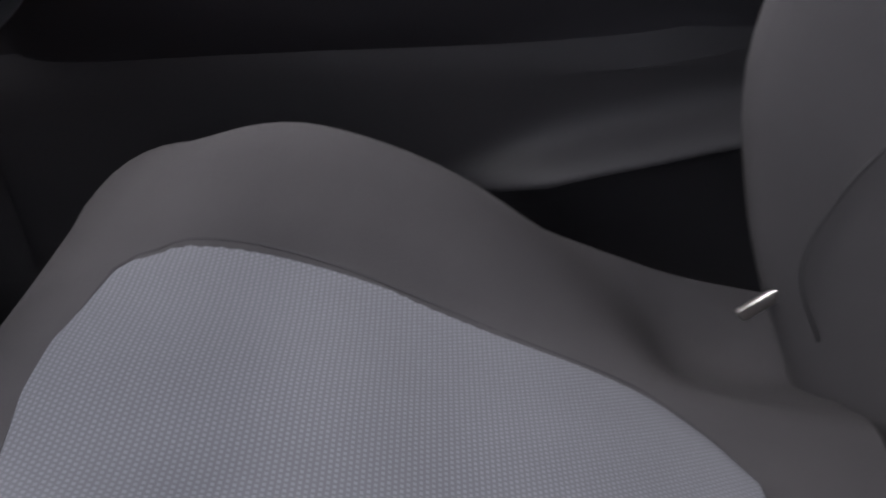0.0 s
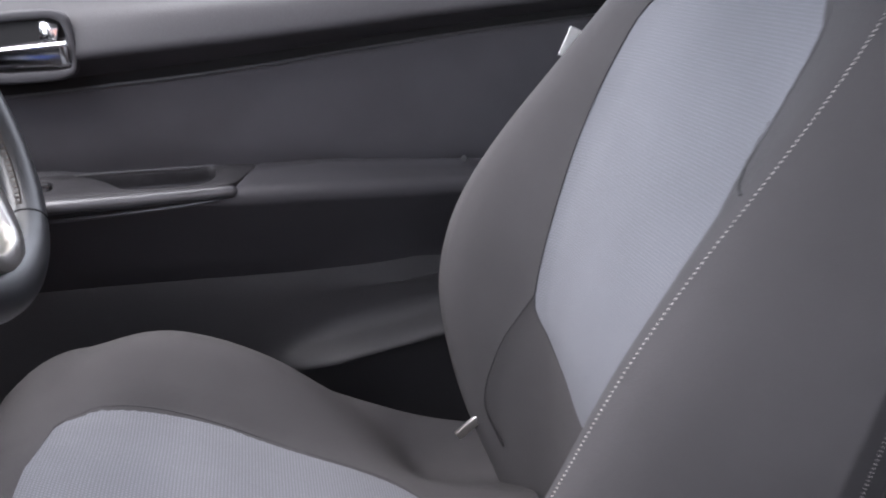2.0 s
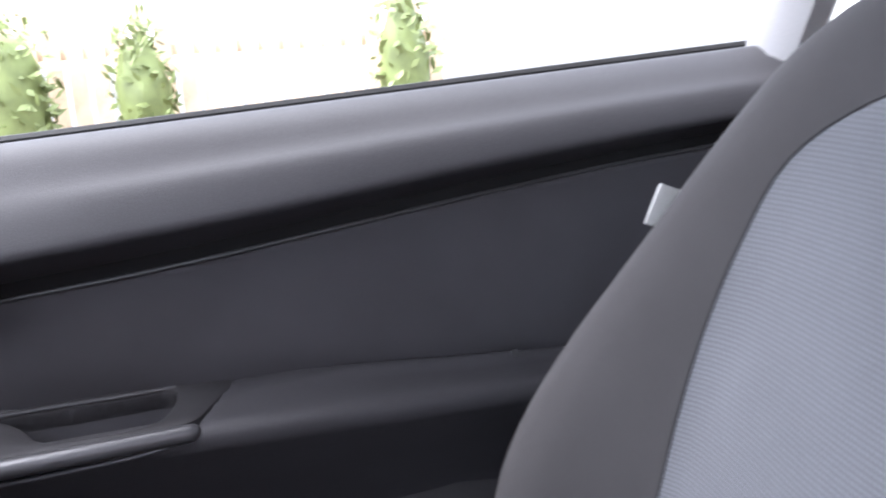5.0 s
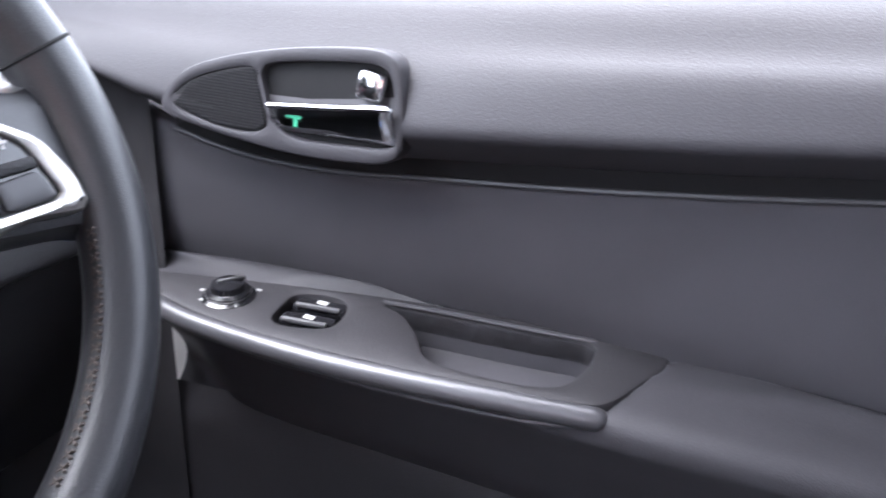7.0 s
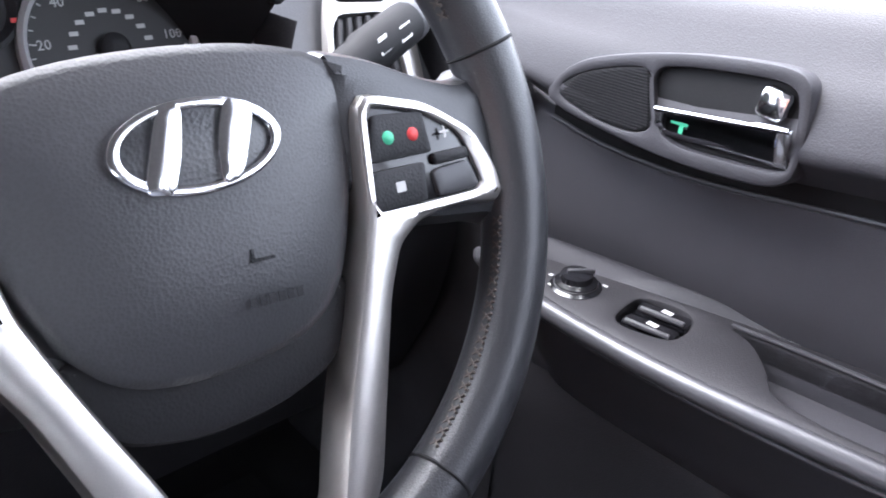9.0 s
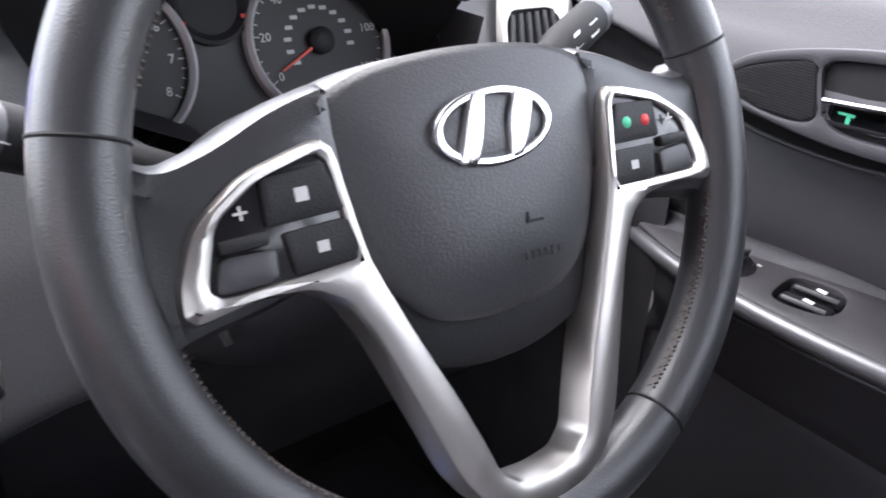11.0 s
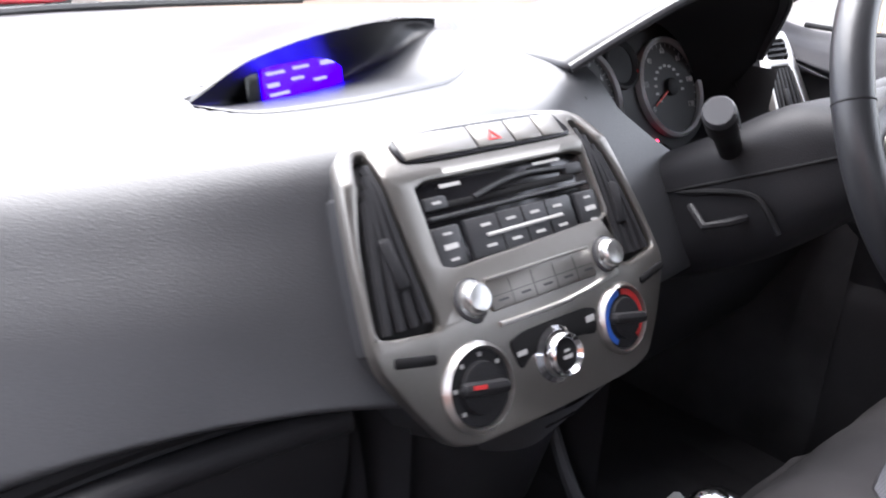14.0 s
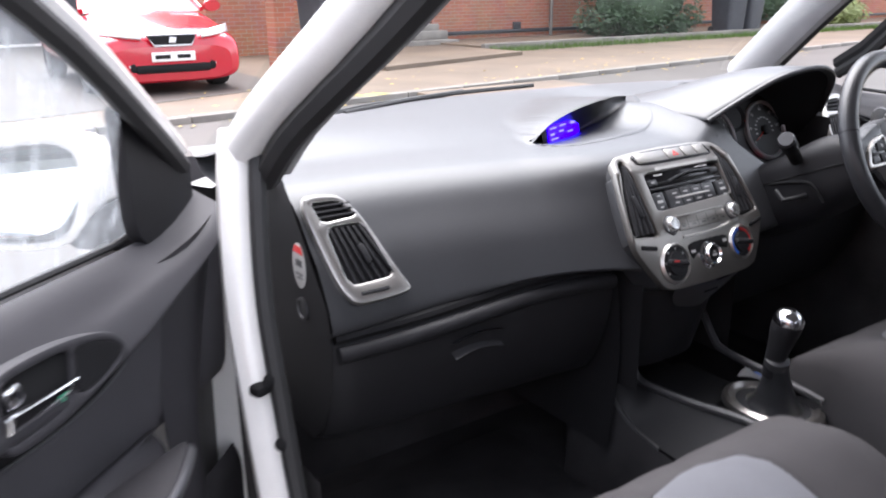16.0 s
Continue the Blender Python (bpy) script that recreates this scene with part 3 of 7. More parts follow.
    part("grab_cup", plate([smooth_loop(cupo, 0.2)], 0.003, 0.0005), DOORCLOTH, tr, "dark grab cup", at=shifted(PN, 0, 0, -0.023))
    wallc = smooth_loop(cupo, 0.2)
    part("grab_cup_wall", sheet(lambda u, v: (wallc[round(u * len(wallc)) % len(wallc)][0], wallc[round(u * len(wallc)) % len(wallc)][1], 0.006 - 0.027 * v), len(wallc), 1, True), DOORCLOTH, tr, at=PN)
    part("cup_lip", sweep([(0.0, 0.0215, 0.0088), (0.05, 0.0275, 0.0095), (0.10, 0.0325, 0.0095), (0.148, 0.0400, 0.0088)], 0.0017, 8), RAIL, tr, "bright lip", at=PN)
    part("front_rail", sweep(path_curve([(-0.200, -0.024, -0.003), (-0.165, -0.0365, -0.001), (-0.12, -0.0475, 0.0), (-0.07, -0.0512, 0.0005), (0.0, -0.0492, 0.0005), (0.08, -0.0402, 0.0005), (0.150, -0.0297, 0.0005), (0.166, -0.0268, 0.0), (0.172, -0.0240, -0.003)], 32), [0.004] + [0.0078] * 28 + [0.0074, 0.0066, 0.0050, 0.0020], 12), RAIL, tr, "satin rail along the edge", at=PN)
    part("lower_lip", sweep(path_curve([(0.6465, 0.075, 0.7535), (0.6335, 0.020, 0.7470), (0.6300, -0.031, 0.7475), (0.6285, -0.119, 0.7530), (0.6288, -0.196, 0.7598), (0.6315, -0.225, 0.7635), (0.6335, -0.240, 0.7670)], 30), 0.0022, 8), RAIL, tr, "thin lip under the rail")
    part("switch_well", plate([smooth_loop(hole)], 0.003, 0.0005), BLACK, tr, at=shifted(PN, 0, 0, -0.004))
    for x, y in ((-0.0365, -0.0195), (-0.0385, 0.0005))[: 1 if is_open else 2]:
        b = part("window_switch", box((0.040, 0.0150, 0.010), 0.004), GLOSSBLACK, tr, "black window switch", at=shifted(PN, x, y, 0.003, 9))
        part("switch_nose", sweep([(-0.016, -0.005, 0.0), (0.0, -0.0065, 0.001), (0.016, -0.005, 0.0)], 0.0022, 8), SATIN, b, at=shifted(PN, x, y, 0.0075, 9))
        prints("switch_mark", [(x + 0.001, y + 0.001, 0.008, 0.0045)], MARK, b, shifted(PN, 0, 0, 0.0083))
    if not is_open:
        knob = part("mirror_switch", turned([(0.0195, 0), (0.0190, 0.004), (0.016, 0.0055), (0.0155, 0.008), (0.0120, 0.0095), (0.0115, 0.014), (0.006, 0.0155)], 32), GLOSSBLACK, tr, "black round mirror switch", at=shifted(PN, -0.1005, -0.0215, 0.006))
        part("switch_ring", turned([(0.0150, 0.0), (0.0162, 0.001), (0.0150, 0.002)], 32), SATIN, knob, at=shifted(PN, -0.1005, -0.0215, 0.0115))
        part("knob_pointer", box((0.020, 0.0035, 0.004), 0.0015), SATIN, knob, "raised pointer", at=shifted(PN, -0.0985, -0.0195, 0.0220, 50))
        prints("switch_mark", [(-0.117, -0.013, 0.005, 0.0022), (-0.122, -0.024, 0.003, 0.003), (-0.113, -0.035, 0.004, 0.002), (-0.086, -0.006, 0.004, 0.002)], MARK, knob, shifted(PN, 0, 0, 0.0101))
    part("trim_clip", turned([(0.004, 0), (0.003, 0.001)], 12), SATIN, d, at=axes((0.683, -0.52, 0.786), (0, -1, 0), (0.3, 0, 1)))
    # outer skin, glass and frame
    part("outer_skin", sheet(lambda u, v: (0.775 + 0.04 * math.sin(v * 2.8), 0.38 - 1.32 * u, 0.30 + v * (sill_z(0.30 - 1.22 * u) - 0.315)), 8, 8), WHITE, d, "white painted outer skin")
    part("door_end", sheet(lambda u, v: (0.69 + 0.09 * u, 0.37, 0.32 + 0.65 * v), 3, 6), WHITE, d)
    part("waist_seal", sweep([(0.742, y, sill_z(y) + 0.004) for y in np.linspace(0.28, -0.92, 14)], 0.004, 6), RUBBER, d, "thin black waist seal")
    top = (lambda y: curve(y, [-0.92, -0.6, -0.3, -0.1, 0.084, 0.21, 0.345], [1.40, 1.41, 1.375, 1.31, 1.22, 1.14, 1.055])) if is_open else (lambda y: interp(y, [-0.92, -0.6, -0.2, 0.0, 0.30], [1.40, 1.42, 1.40, 1.31, 1.03]))
    g = part("window_glass", sheet(lambda u, v: (0.745 - 0.085 * v * (top(0.28 - 1.2 * u) - sill_z(0.28 - 1.2 * u)) / 0.42, 0.28 - 1.2 * u, sill_z(0.28 - 1.2 * u) + v * (top(0.28 - 1.2 * u) - sill_z(0.28 - 1.2 * u))), 16, 8), WETGLASS if is_open else CLEAR, d, "rain-wet side window" if is_open else "clear side window")
    g.visible_shadow = False
    rail = [(0.745 - 0.085 * (top(y) - sill_z(y)) / 0.42, y, top(y)) for y in np.linspace(0.34 if is_open else 0.32, -0.92, 20)] + [(0.735, -0.93, sill_z(-0.93))]
    part("window_frame", sweep(rail, 0.02, 8), WHITE if is_open else DARK, d, "white window frame" if is_open else "dark window frame")
    part("frame_seal", sweep([Vector(p) + Vector((-0.012, -0.006, -0.018)) for p in rail], 0.013, 8), RUBBER, d, "black rubber window seal")
    if is_open:
        part("mirror_cover", plate([smooth_loop([(0.35, 0.955), (0.35, 1.05), (0.25, 1.11), (0.205, 1.135), (0.195, 1.125), (0.205, 0.965)], 0.15)], 0.02, 0.004), DARK, d, "black triangular mirror cover", at=Matrix(((0, 0, 1, 0.715), (1, 0, 0, 0), (0, 1, 0, 0), (0, 0, 0, 1))))
        part("front_trim", sheet(lambda u, v: (0.694 - 0.014 * math.sin(u * 3.1), 0.17 + (curve(v, [0, 0.4, 0.6, 0.85, 1], [0.25, 0.255, 0.272, 0.33, 0.385]) - 0.17) * u, 0.5 + (0.455 + 0.030 * u) * v), 8, 16), DOORSOFT, d, "dark grey front end of the trim")
        part("hinge_cover", sheet(lambda u, v: (0.70 + 0.03 * u, 0.24 + 0.12 * u + 0.08 * v * v, 0.36 + 0.61 * v), 4, 10), RUBBER, d, "black gaiter at the hinge side")
        # mirror: a painted shell, the tilted pane and a dark foot
        MM = axes((0.880, 0.285, 1.018), (1, 0, 0), (0, 0.10, 1))
        shell_line = smooth_loop([(-0.115, -0.005), (-0.103, 0.045), (-0.075, 0.070), (-0.030, 0.077), (0.060, 0.066), (0.120, 0.046), (0.136, 0.0), (0.124, -0.058), (0.085, -0.080), (-0.020, -0.076), (-0.060, -0.050), (-0.085, -0.014)], 0.22)
        pane_line = smooth_loop([(-0.058, 0.046), (-0.025, 0.058), (0.055, 0.050), (0.108, 0.034), (0.120, 0.0), (0.108, -0.052), (0.070, -0.068), (-0.015, -0.064), (-0.044, -0.046), (-0.060, 0.0)], 0.22)
        mir = part("door_mirror", plate([shell_line, pane_line], 0.020, 0.006), WHITE, d, "white door mirror housing", at=MM)
        part("mirror_back", sheet(lambda u, v: (lambda p: (p[0] * math.cos(v * 1.57), p[1] * math.cos(v * 1.57), -0.075 * math.sin(v * 1.57)))(shell_line[round(u * len(shell_line)) % len(shell_line)]), len(shell_line), 8, True), WHITE, mir, at=MM)
        part("mirror_pane", plate([[(x * 0.97, y * 0.97) for x, y in pane_line]], 0.003, 0.0006), MIRROR, mir, "pale tinted mirror glass", at=shifted(MM, 0.001, 0, 0.004) @ pose(0, 0, 0, -26, 0, 0))
        part("mirror_foot", sweep(path_curve([(0.735, 0.285, 0.965), (0.785, 0.29, 0.972), (0.845, 0.30, 0.970)], 8), 0.034, 12), DARK, mir, "black mirror foot")
    return d


make_door("closed driver's door with grey plastic and cloth trim", False)
HINGE = Vector((-0.78, 0.38, 0))
TF[0] = Matrix.Translation(HINGE + Vector((0, 0, -0.05))) @ pose(0, 0, 0, 0, 0, -42) @ Matrix.Translation(-HINGE) @ Matrix.Diagonal((-1, 1, 1, 1))
make_door("open passenger's door with rain-wet window and white mirror", True)
TF[0] = Matrix.Identity(4)

# ---- seats ----
SX = 0.335


def back_front(z):
    return curve(z, [0.45, 0.61, 0.70, 0.80, 0.90, 1.00, 1.112], [-0.565, -0.553, -0.548, -0.564, -0.600, -0.642, -0.695])


def back_half(z):
    return curve(z, [0.45, 0.58, 0.70, 0.80, 0.92, 1.00, 1.06, 1.095, 1.112], [0.205, 0.230, 0.245, 0.248, 0.238, 0.222, 0.190, 0.128, 0.03])


def bolster_rise(z):
    return curve(z, [0.45, 0.56, 0.66, 0.76, 0.85, 0.94, 1.04, 1.112], [0.05, 0.085, 0.100, 0.097, 0.074, 0.042, 0.014, 0.0])


def back_y(x, z):
    """The front face of the backrest."""
    w = back_half(z)
    a = min(1.0, abs(x) / w)
    rise = bolster_rise(z) + (0.05 * math.exp(-(((z - 0.60) / 0.10) ** 2)) if x < 0 else 0.0)
    k = curve(a, [0.0, 0.42, 0.56, 0.74, 0.86, 1.0], [0.0, 0.03, 0.45, 1.0, 0.80, 0.0])
    top = max(0.0, (z - 1.02) / 0.092)
    return back_front(z) + rise * k - 0.045 * a**5 - 0.035 * top**2


def back_thick(z):
    return curve(z, [0.45, 0.70, 0.95, 1.06, 1.112], [0.17, 0.16, 0.13, 0.11, 0.05])


def backrest_fn(u, v):
    z = 0.45 + 0.662 * (1 - (1 - v) ** 1.3)
    w = back_half(z)
    if u < 0.5:
        x = -w * math.cos(u / 0.5 * math.pi)
        return (SX + x * (1.06 if x > 0 else 1.0), back_y(x, z), z)
    x = w * math.cos((u - 0.5) / 0.5 * math.pi)
    a = abs(x) / w
    return (SX + x * (1.06 if x > 0 else 1.0), back_front(z) - back_thick(z) * (1 - a**6) - 0.045 * a**5, z)


def insert_half(z):
    w = curve(z, [0.62, 0.70, 0.80, 0.92, 1.03], [0.108, 0.116, 0.118, 0.125, 0.122])
    if z > 0.955:
        w *= max(0.0, 1 - ((z - 0.955) / 0.0755) ** 2.6) ** 0.5
    if z < 0.70:
        w *= max(0.0, 1 - ((0.70 - z) / 0.0805) ** 2.0) ** 0.6
    return w


def insert_z(v):
    return 0.621 + 0.408 * (0.5 - 0.5 * math.cos(math.pi * v))


def cush_insert_z(y):
    return curve(y, [-0.56, -0.50, -0.40, -0.30, -0.20, -0.10, -0.05, 0.0, 0.03], [0.49, 0.503, 0.534, 0.574, 0.614, 0.636, 0.622, 0.575, 0.52])


def cush_side_z(y):
    return curve(y, [-0.56, -0.44, -0.39, -0.29, -0.20, -0.14, -0.04, 0.01, 0.04], [0.455, 0.468, 0.522, 0.620, 0.665, 0.664, 0.615, 0.552, 0.49])


def cush_z(x, y):
    a = abs(x)
    k = curve(a, [0.0, 0.085, 0.118, 0.165, 0.20, 0.235], [0.0, 0.03, 0.5, 1.0, 0.75, -0.4])
    return cush_insert_z(y) + (cush_side_z(y) - cush_insert_z(y)) * max(0, k) + min(0, k) * 0.09


def cushion_fn(u, v):
    """Over the top from one side to the other, then down both flanks and the nose."""
    y = 0.04 - 0.58 * v
    hw = 0.232 - 0.05 * max(0, (y + 0.06) / 0.10) ** 2
    s = (u - 0.5) * 2
    if abs(s) > 0.84:
        t = (abs(s) - 0.84) / 0.16
        return (SX + math.copysign(hw + 0.006 * math.sin(t * 3), s), y - 0.02 * t * (1 - v), cush_z(hw, y) - t * (cush_z(hw, y) - 0.36))
    x = s / 0.84 * hw
    return (SX + x, y, cush_z(x, y))


def cush_half(y):
    return curve(y, [-0.44, -0.42, -0.38, -0.30, -0.20, -0.13, -0.112, -0.092, -0.084], [0.02, 0.05, 0.076, 0.088, 0.098, 0.100, 0.092, 0.072, 0.02])


def groove(outline, r=0.0025):
    return sweep(outline, r, 6, close=True)


def make_seat(label):
    st = thing("car_seat", (SX, -0.3, 0.33), label, "car seat", "front seats")
    b = part("backrest", sheet(backrest_fn, 72, 44, True), BOLSTER, st, "dark grey cloth backrest with side bolsters", angle=60)
    ins = lambda u, v: (SX + (2 * u - 1) * insert_half(insert_z(v)), back_y((2 * u - 1) * insert_half(insert_z(v)), insert_z(v)) + 0.0035 * (1 - (2 * u - 1) ** 8) - 0.001, insert_z(v))
    part("back_insert", sheet(ins, 24, 40), INSERTBACK, b, "lighter blue-grey woven panel")
    line = [ins(1, v / 40) for v in range(41)] + [ins(0, 1 - v / 40) for v in range(41)]
    part("seam", groove([Vector(p) + Vector((0, 0.0003, 0)) for p in line], 0.0011), SEAM, b)
    c = part("cushion", sheet(cushion_fn, 60, 44), BOLSTER, st, "dark grey cloth cushion with raised sides", angle=70)
    ins2 = lambda u, v: (SX + (2 * u - 1) * cush_half(-0.439 + 0.354 * v), -0.439 + 0.354 * v, cush_z((2 * u - 1) * cush_half(-0.439 + 0.354 * v), -0.439 + 0.354 * v) + 0.004 * (1 - (2 * u - 1) ** 8) - 0.001)
    part("cushion_insert", sheet(ins2, 24, 40), INSERT, c, "lighter blue-grey woven panel")
    line = [ins2(1, v / 40) for v in range(41)] + [ins2(0, 1 - v / 40) for v in range(41)]
    part("seam", groove(line, 0.0014), SEAM, c)
    nose = [cushion_fn(0.02 + 0.96 * i / 30, 0.0) for i in range(31)]
    part("nose", sheet(lambda u, v: Vector(nose[round(u * 30)]) + Vector((0, 0.012 * math.sin(v * 3.1) - 0.03 * v, -v * (nose[round(u * 30)][2] - 0.36))), 30, 5), BOLSTER, c, "front of the cushion")
    fold = path_curve([(0.117, 0.705), (0.124, 0.68), (0.138, 0.63), (0.146, 0.57), (0.135, 0.52)], 24)
    part("fold_seam", sweep([(SX + x, back_y(x, z) - 0.0008, z) for x, z in fold], 0.0012, 6), SEAM, b, "sewn fold beside the panel")
    # stitched seams along the edges of the backrest
    for s in (-1, 1):
        front, rear = [], []
        for i in range(46):
            z = 0.56 + 0.535 * i / 45
            sa = 0.76 * math.sqrt(max(0.02, 1 - max(0.0, (z - 1.0) / 0.097) ** 2))
            w = back_half(z)
            front.append((SX + s * w * sa, back_y(s * w * sa, z) + 0.001, z))
            rear.append((SX + s * (w * 0.965 + 0.001), back_front(z) - back_thick(z) * (1 - 0.965**6) - 0.045 * 0.965**5 - 0.001, z))
        for ln in (front, rear) if s < 0 else (rear,):
            bm = bmesh.new()
            pts = path_curve(ln, 360)
            for i in range(0, 360, 2):
                p, q = Vector(pts[i]), Vector(pts[i]).lerp(Vector(pts[i + 1]), 0.75)
                d = (q - p)
                m = Matrix.Translation((p + q) / 2) @ d.to_track_quat("Z", "Y").to_matrix().to_4x4() @ Matrix.Diagonal((0.00055, 0.00055, d.length, 1))
                bmesh.ops.create_cube(bm, size=1, matrix=m)
            tagged(part("stitching", bm, THREAD, b, "pale stitching"), kind="stuff")
        if s < 0:
          part("cross_seam", sweep([(SX + s * x, back_y(x, 0.90 - 0.05 * (x - 0.09)) + 0.0008, 0.90 - 0.05 * (x - 0.09)) for x in np.linspace(0.128, 0.172, 8)], 0.0009, 6), SEAM, b)
        part("headrest_guide", turned([(0.013, -0.01), (0.021, -0.006), (0.021, 0.010), (0.014, 0.013), (0.006, 0.013)], 20), DARK, b, "black plastic headrest guide", at=pose(SX + s * 0.062, -0.725, 1.100, 12, 0, 0) @ Matrix.Diagonal((1.3, 0.9, 0.7, 1)))
    part("seat_base", box((0.40, 0.44, 0.12), 0.02), BLACK, st, at=pose(SX, -0.28, 0.38))
    return st


driver = make_seat("dark grey cloth driver's seat with blue-grey panels, headrest removed")
part("airbag_tag", box((0.003, 0.022, 0.030), 0.001), MARK, driver, "small white sewn tag", at=pose(SX + 0.219, -0.598, 0.935, 22))
part("recliner_trim", box((0.006, 0.034, 0.011), 0.002), SILVER, driver, "bright metal recliner strip", at=pose(SX + 0.165, -0.487, 0.530, -40))
passenger = copy_thing(driver, pose(-0.34, -0.400, 0.337))
tagged(passenger, "dark grey cloth passenger's seat with blue-grey panels")
bench = thing("rear_bench", (0, -1.25, 0.33), "dark grey cloth rear bench with blue-grey seat panels", "car seat")
part("bench_cushion", sheet(lambda u, v: ((u - 0.5) * 1.26, -1.0 - 0.5 * v, 0.40 + 0.09 * math.sin(min(1, v * 3) * 1.57) + 0.0 * u - 0.03 * v), 20, 12), BOLSTER, bench, "dark grey cushion")
for s in (-1, 1):
    part("bench_panel", sheet(lambda u, v: (s * 0.34 + (u - 0.5) * 0.36, -1.09 - 0.34 * v, 0.404 + 0.09 * math.sin(min(1, (0.18 + 0.68 * v) * 3) * 1.57) - 0.03 * (0.18 + 0.68 * v)), 8, 8), INSERT, bench, "blue-grey woven panel")
part("bench_front", sheet(lambda u, v: ((u - 0.5) * 1.26, -1.0, 0.33 + 0.075 * v), 8, 2), BOLSTER, bench)
part("bench_back", sheet(lambda u, v: ((u - 0.5) * 1.24, -1.46 - 0.20 * v, 0.45 + 0.52 * v - 0.05 * (2 * u - 1) ** 6 * v), 20, 10), BOLSTER, bench, "dark grey rear backrest")
belt = thing("seat_belt", (0.70, -0.86, 0.6), "black seat belt hanging beside the middle pillar", "seat belt")
part("webbing", sweep([(0.675, -0.86, 0.45), (0.672, -0.86, 0.8), (0.655, -0.87, 1.2)], 0.022, 8, flat=0.08), RUBBER, belt)
part("belt_tongue", box((0.012, 0.045, 0.06), 0.004), DARK, belt, at=pose(0.668, -0.862, 0.80))

# ---- dashboard ----
def dash_base(x):
    a = min(1.0, abs(x) / 0.55)
    return 0.085 + 0.095 * a * a * (3 - 2 * a)


def dash_lip(x):
    """Height of the lower lip, which rises from the door towards the stack."""
    return curve(x, [-0.75, -0.63, -0.5, -0.4, -0.3, -0.2, -0.15, -0.1, 0.0, 0.1, 0.4, 0.8], [0.763, 0.764, 0.769, 0.778, 0.787, 0.787, 0.783, 0.776, 0.790, 0.780, 0.782, 0.782])


def dash_profile(x):
    """From the lower lip up the face, over the brow and back to the windscreen, in y, z."""
    b, w = dash_base(x), windscreen_base(x)
    b -= 0.15 * max(0.0, x - 0.15) if x < 0.4 else 0.025
    k = min(1.0, max(0.0, (abs(x) - 0.15) / 0.10)) if x < 0 else (1.0 if x > 0.4 else 0.0)
    zl = dash_lip(x)
    r = min(1.0, max(0.0, (x - 0.06) / 0.13))
    brow = 0.935 + 0.006 * math.exp(-((x / 0.2) ** 2)) + (0.030 * r * r * (3 - 2 * r) if x < 0.4 else 0.042)
    tuck = 3.2 * k if x < 0.1 else 4.5 * min(1.0, (x - 0.1) / 0.08)
    f = lambda z: b + (z - 0.80) * 0.69 + tuck * max(0.0, 0.845 - z) ** 2
    yb = f(brow)
    mid = yb + 0.16
    return [(f(zl) + 0.02, zl - 0.006), (f(zl + 0.004), zl), (f(0.80), 0.80), (f(0.845), 0.845), (f(0.885) + 0.006 * k, 0.885), (yb - 0.012 + 0.016 * k, brow - 0.016), (yb + 0.016 + 0.022 * k, brow + 0.001), (yb + 0.062 + 0.02 * k, brow + 0.008), (mid, brow + 0.016), ((mid + w) / 2, 0.968), (w + 0.01, 0.981)]


def dash_sheet(x0, x1, nx, nu=48, flare=False):
    """The dash skin between two places across the car; flare lets its lower part run on towards the column."""
    rows = [path_curve(dash_profile(x0 + (x1 + 0.12 - x0) * j / 220), nu) for j in range(221)]

    def at(x, k):
        q = min(219.999, max(0.0, (x - x0) / (x1 + 0.12 - x0) * 220))
        j, w = int(q), q - int(q)
        return tuple(rows[j][k][a] * (1 - w) + rows[j + 1][k][a] * w for a in (0, 1))

    def fn(u, v):
        x, k = x0 + (x1 - x0) * v, round(u * nu)
        y, z = at(x, k)
        if flare and x > 0.11 and y < 0.24:
            x += max(0.0, interp(z, [0.86, 0.88, 0.90, 0.93, 0.96], [0.292, 0.282, 0.250, 0.210, x1]) - x1) * ((x - 0.11) / (x1 - 0.11)) ** 2
            y, z = at(x, k)
        return (x, y, z)
    return sheet(fn, nu, nx)


dash = thing("dashboard", (0, 0.3, 0.7), "dark grey grained plastic dashboard with silver trim", "dashboard")
def dash_top(x, y):
    """Height of the dash top under a place in plan."""
    line = path_curve(dash_profile(x), 48)[20:]
    return interp(y, [p[0] for p in line], [p[1] for p in line])


def eye_low(u):
    """Lower lip of the display opening, from its pointed tip towards the instruments."""
    x, y = path_curve([(-0.171, 0.315), (-0.135, 0.282), (-0.061, 0.277), (0.005, 0.286), (0.072, 0.303), (0.130, 0.335), (0.178, 0.400), (0.187, 0.447)], 40)[round(u * 40)]
    return Vector((x, y, dash_top(x, y) + 0.0006))


def eye_high(u):
    """Overhanging upper edge of the display opening."""
    return Vector(path_curve([(-0.171, 0.315, 0.9525), (-0.13, 0.331, 0.969), (-0.10, 0.341, 0.978), (-0.037, 0.363, 0.988), (0.039, 0.389, 0.994), (0.12, 0.421, 0.995), (0.187, 0.447, 0.990)], 40)[round(u * 40)])


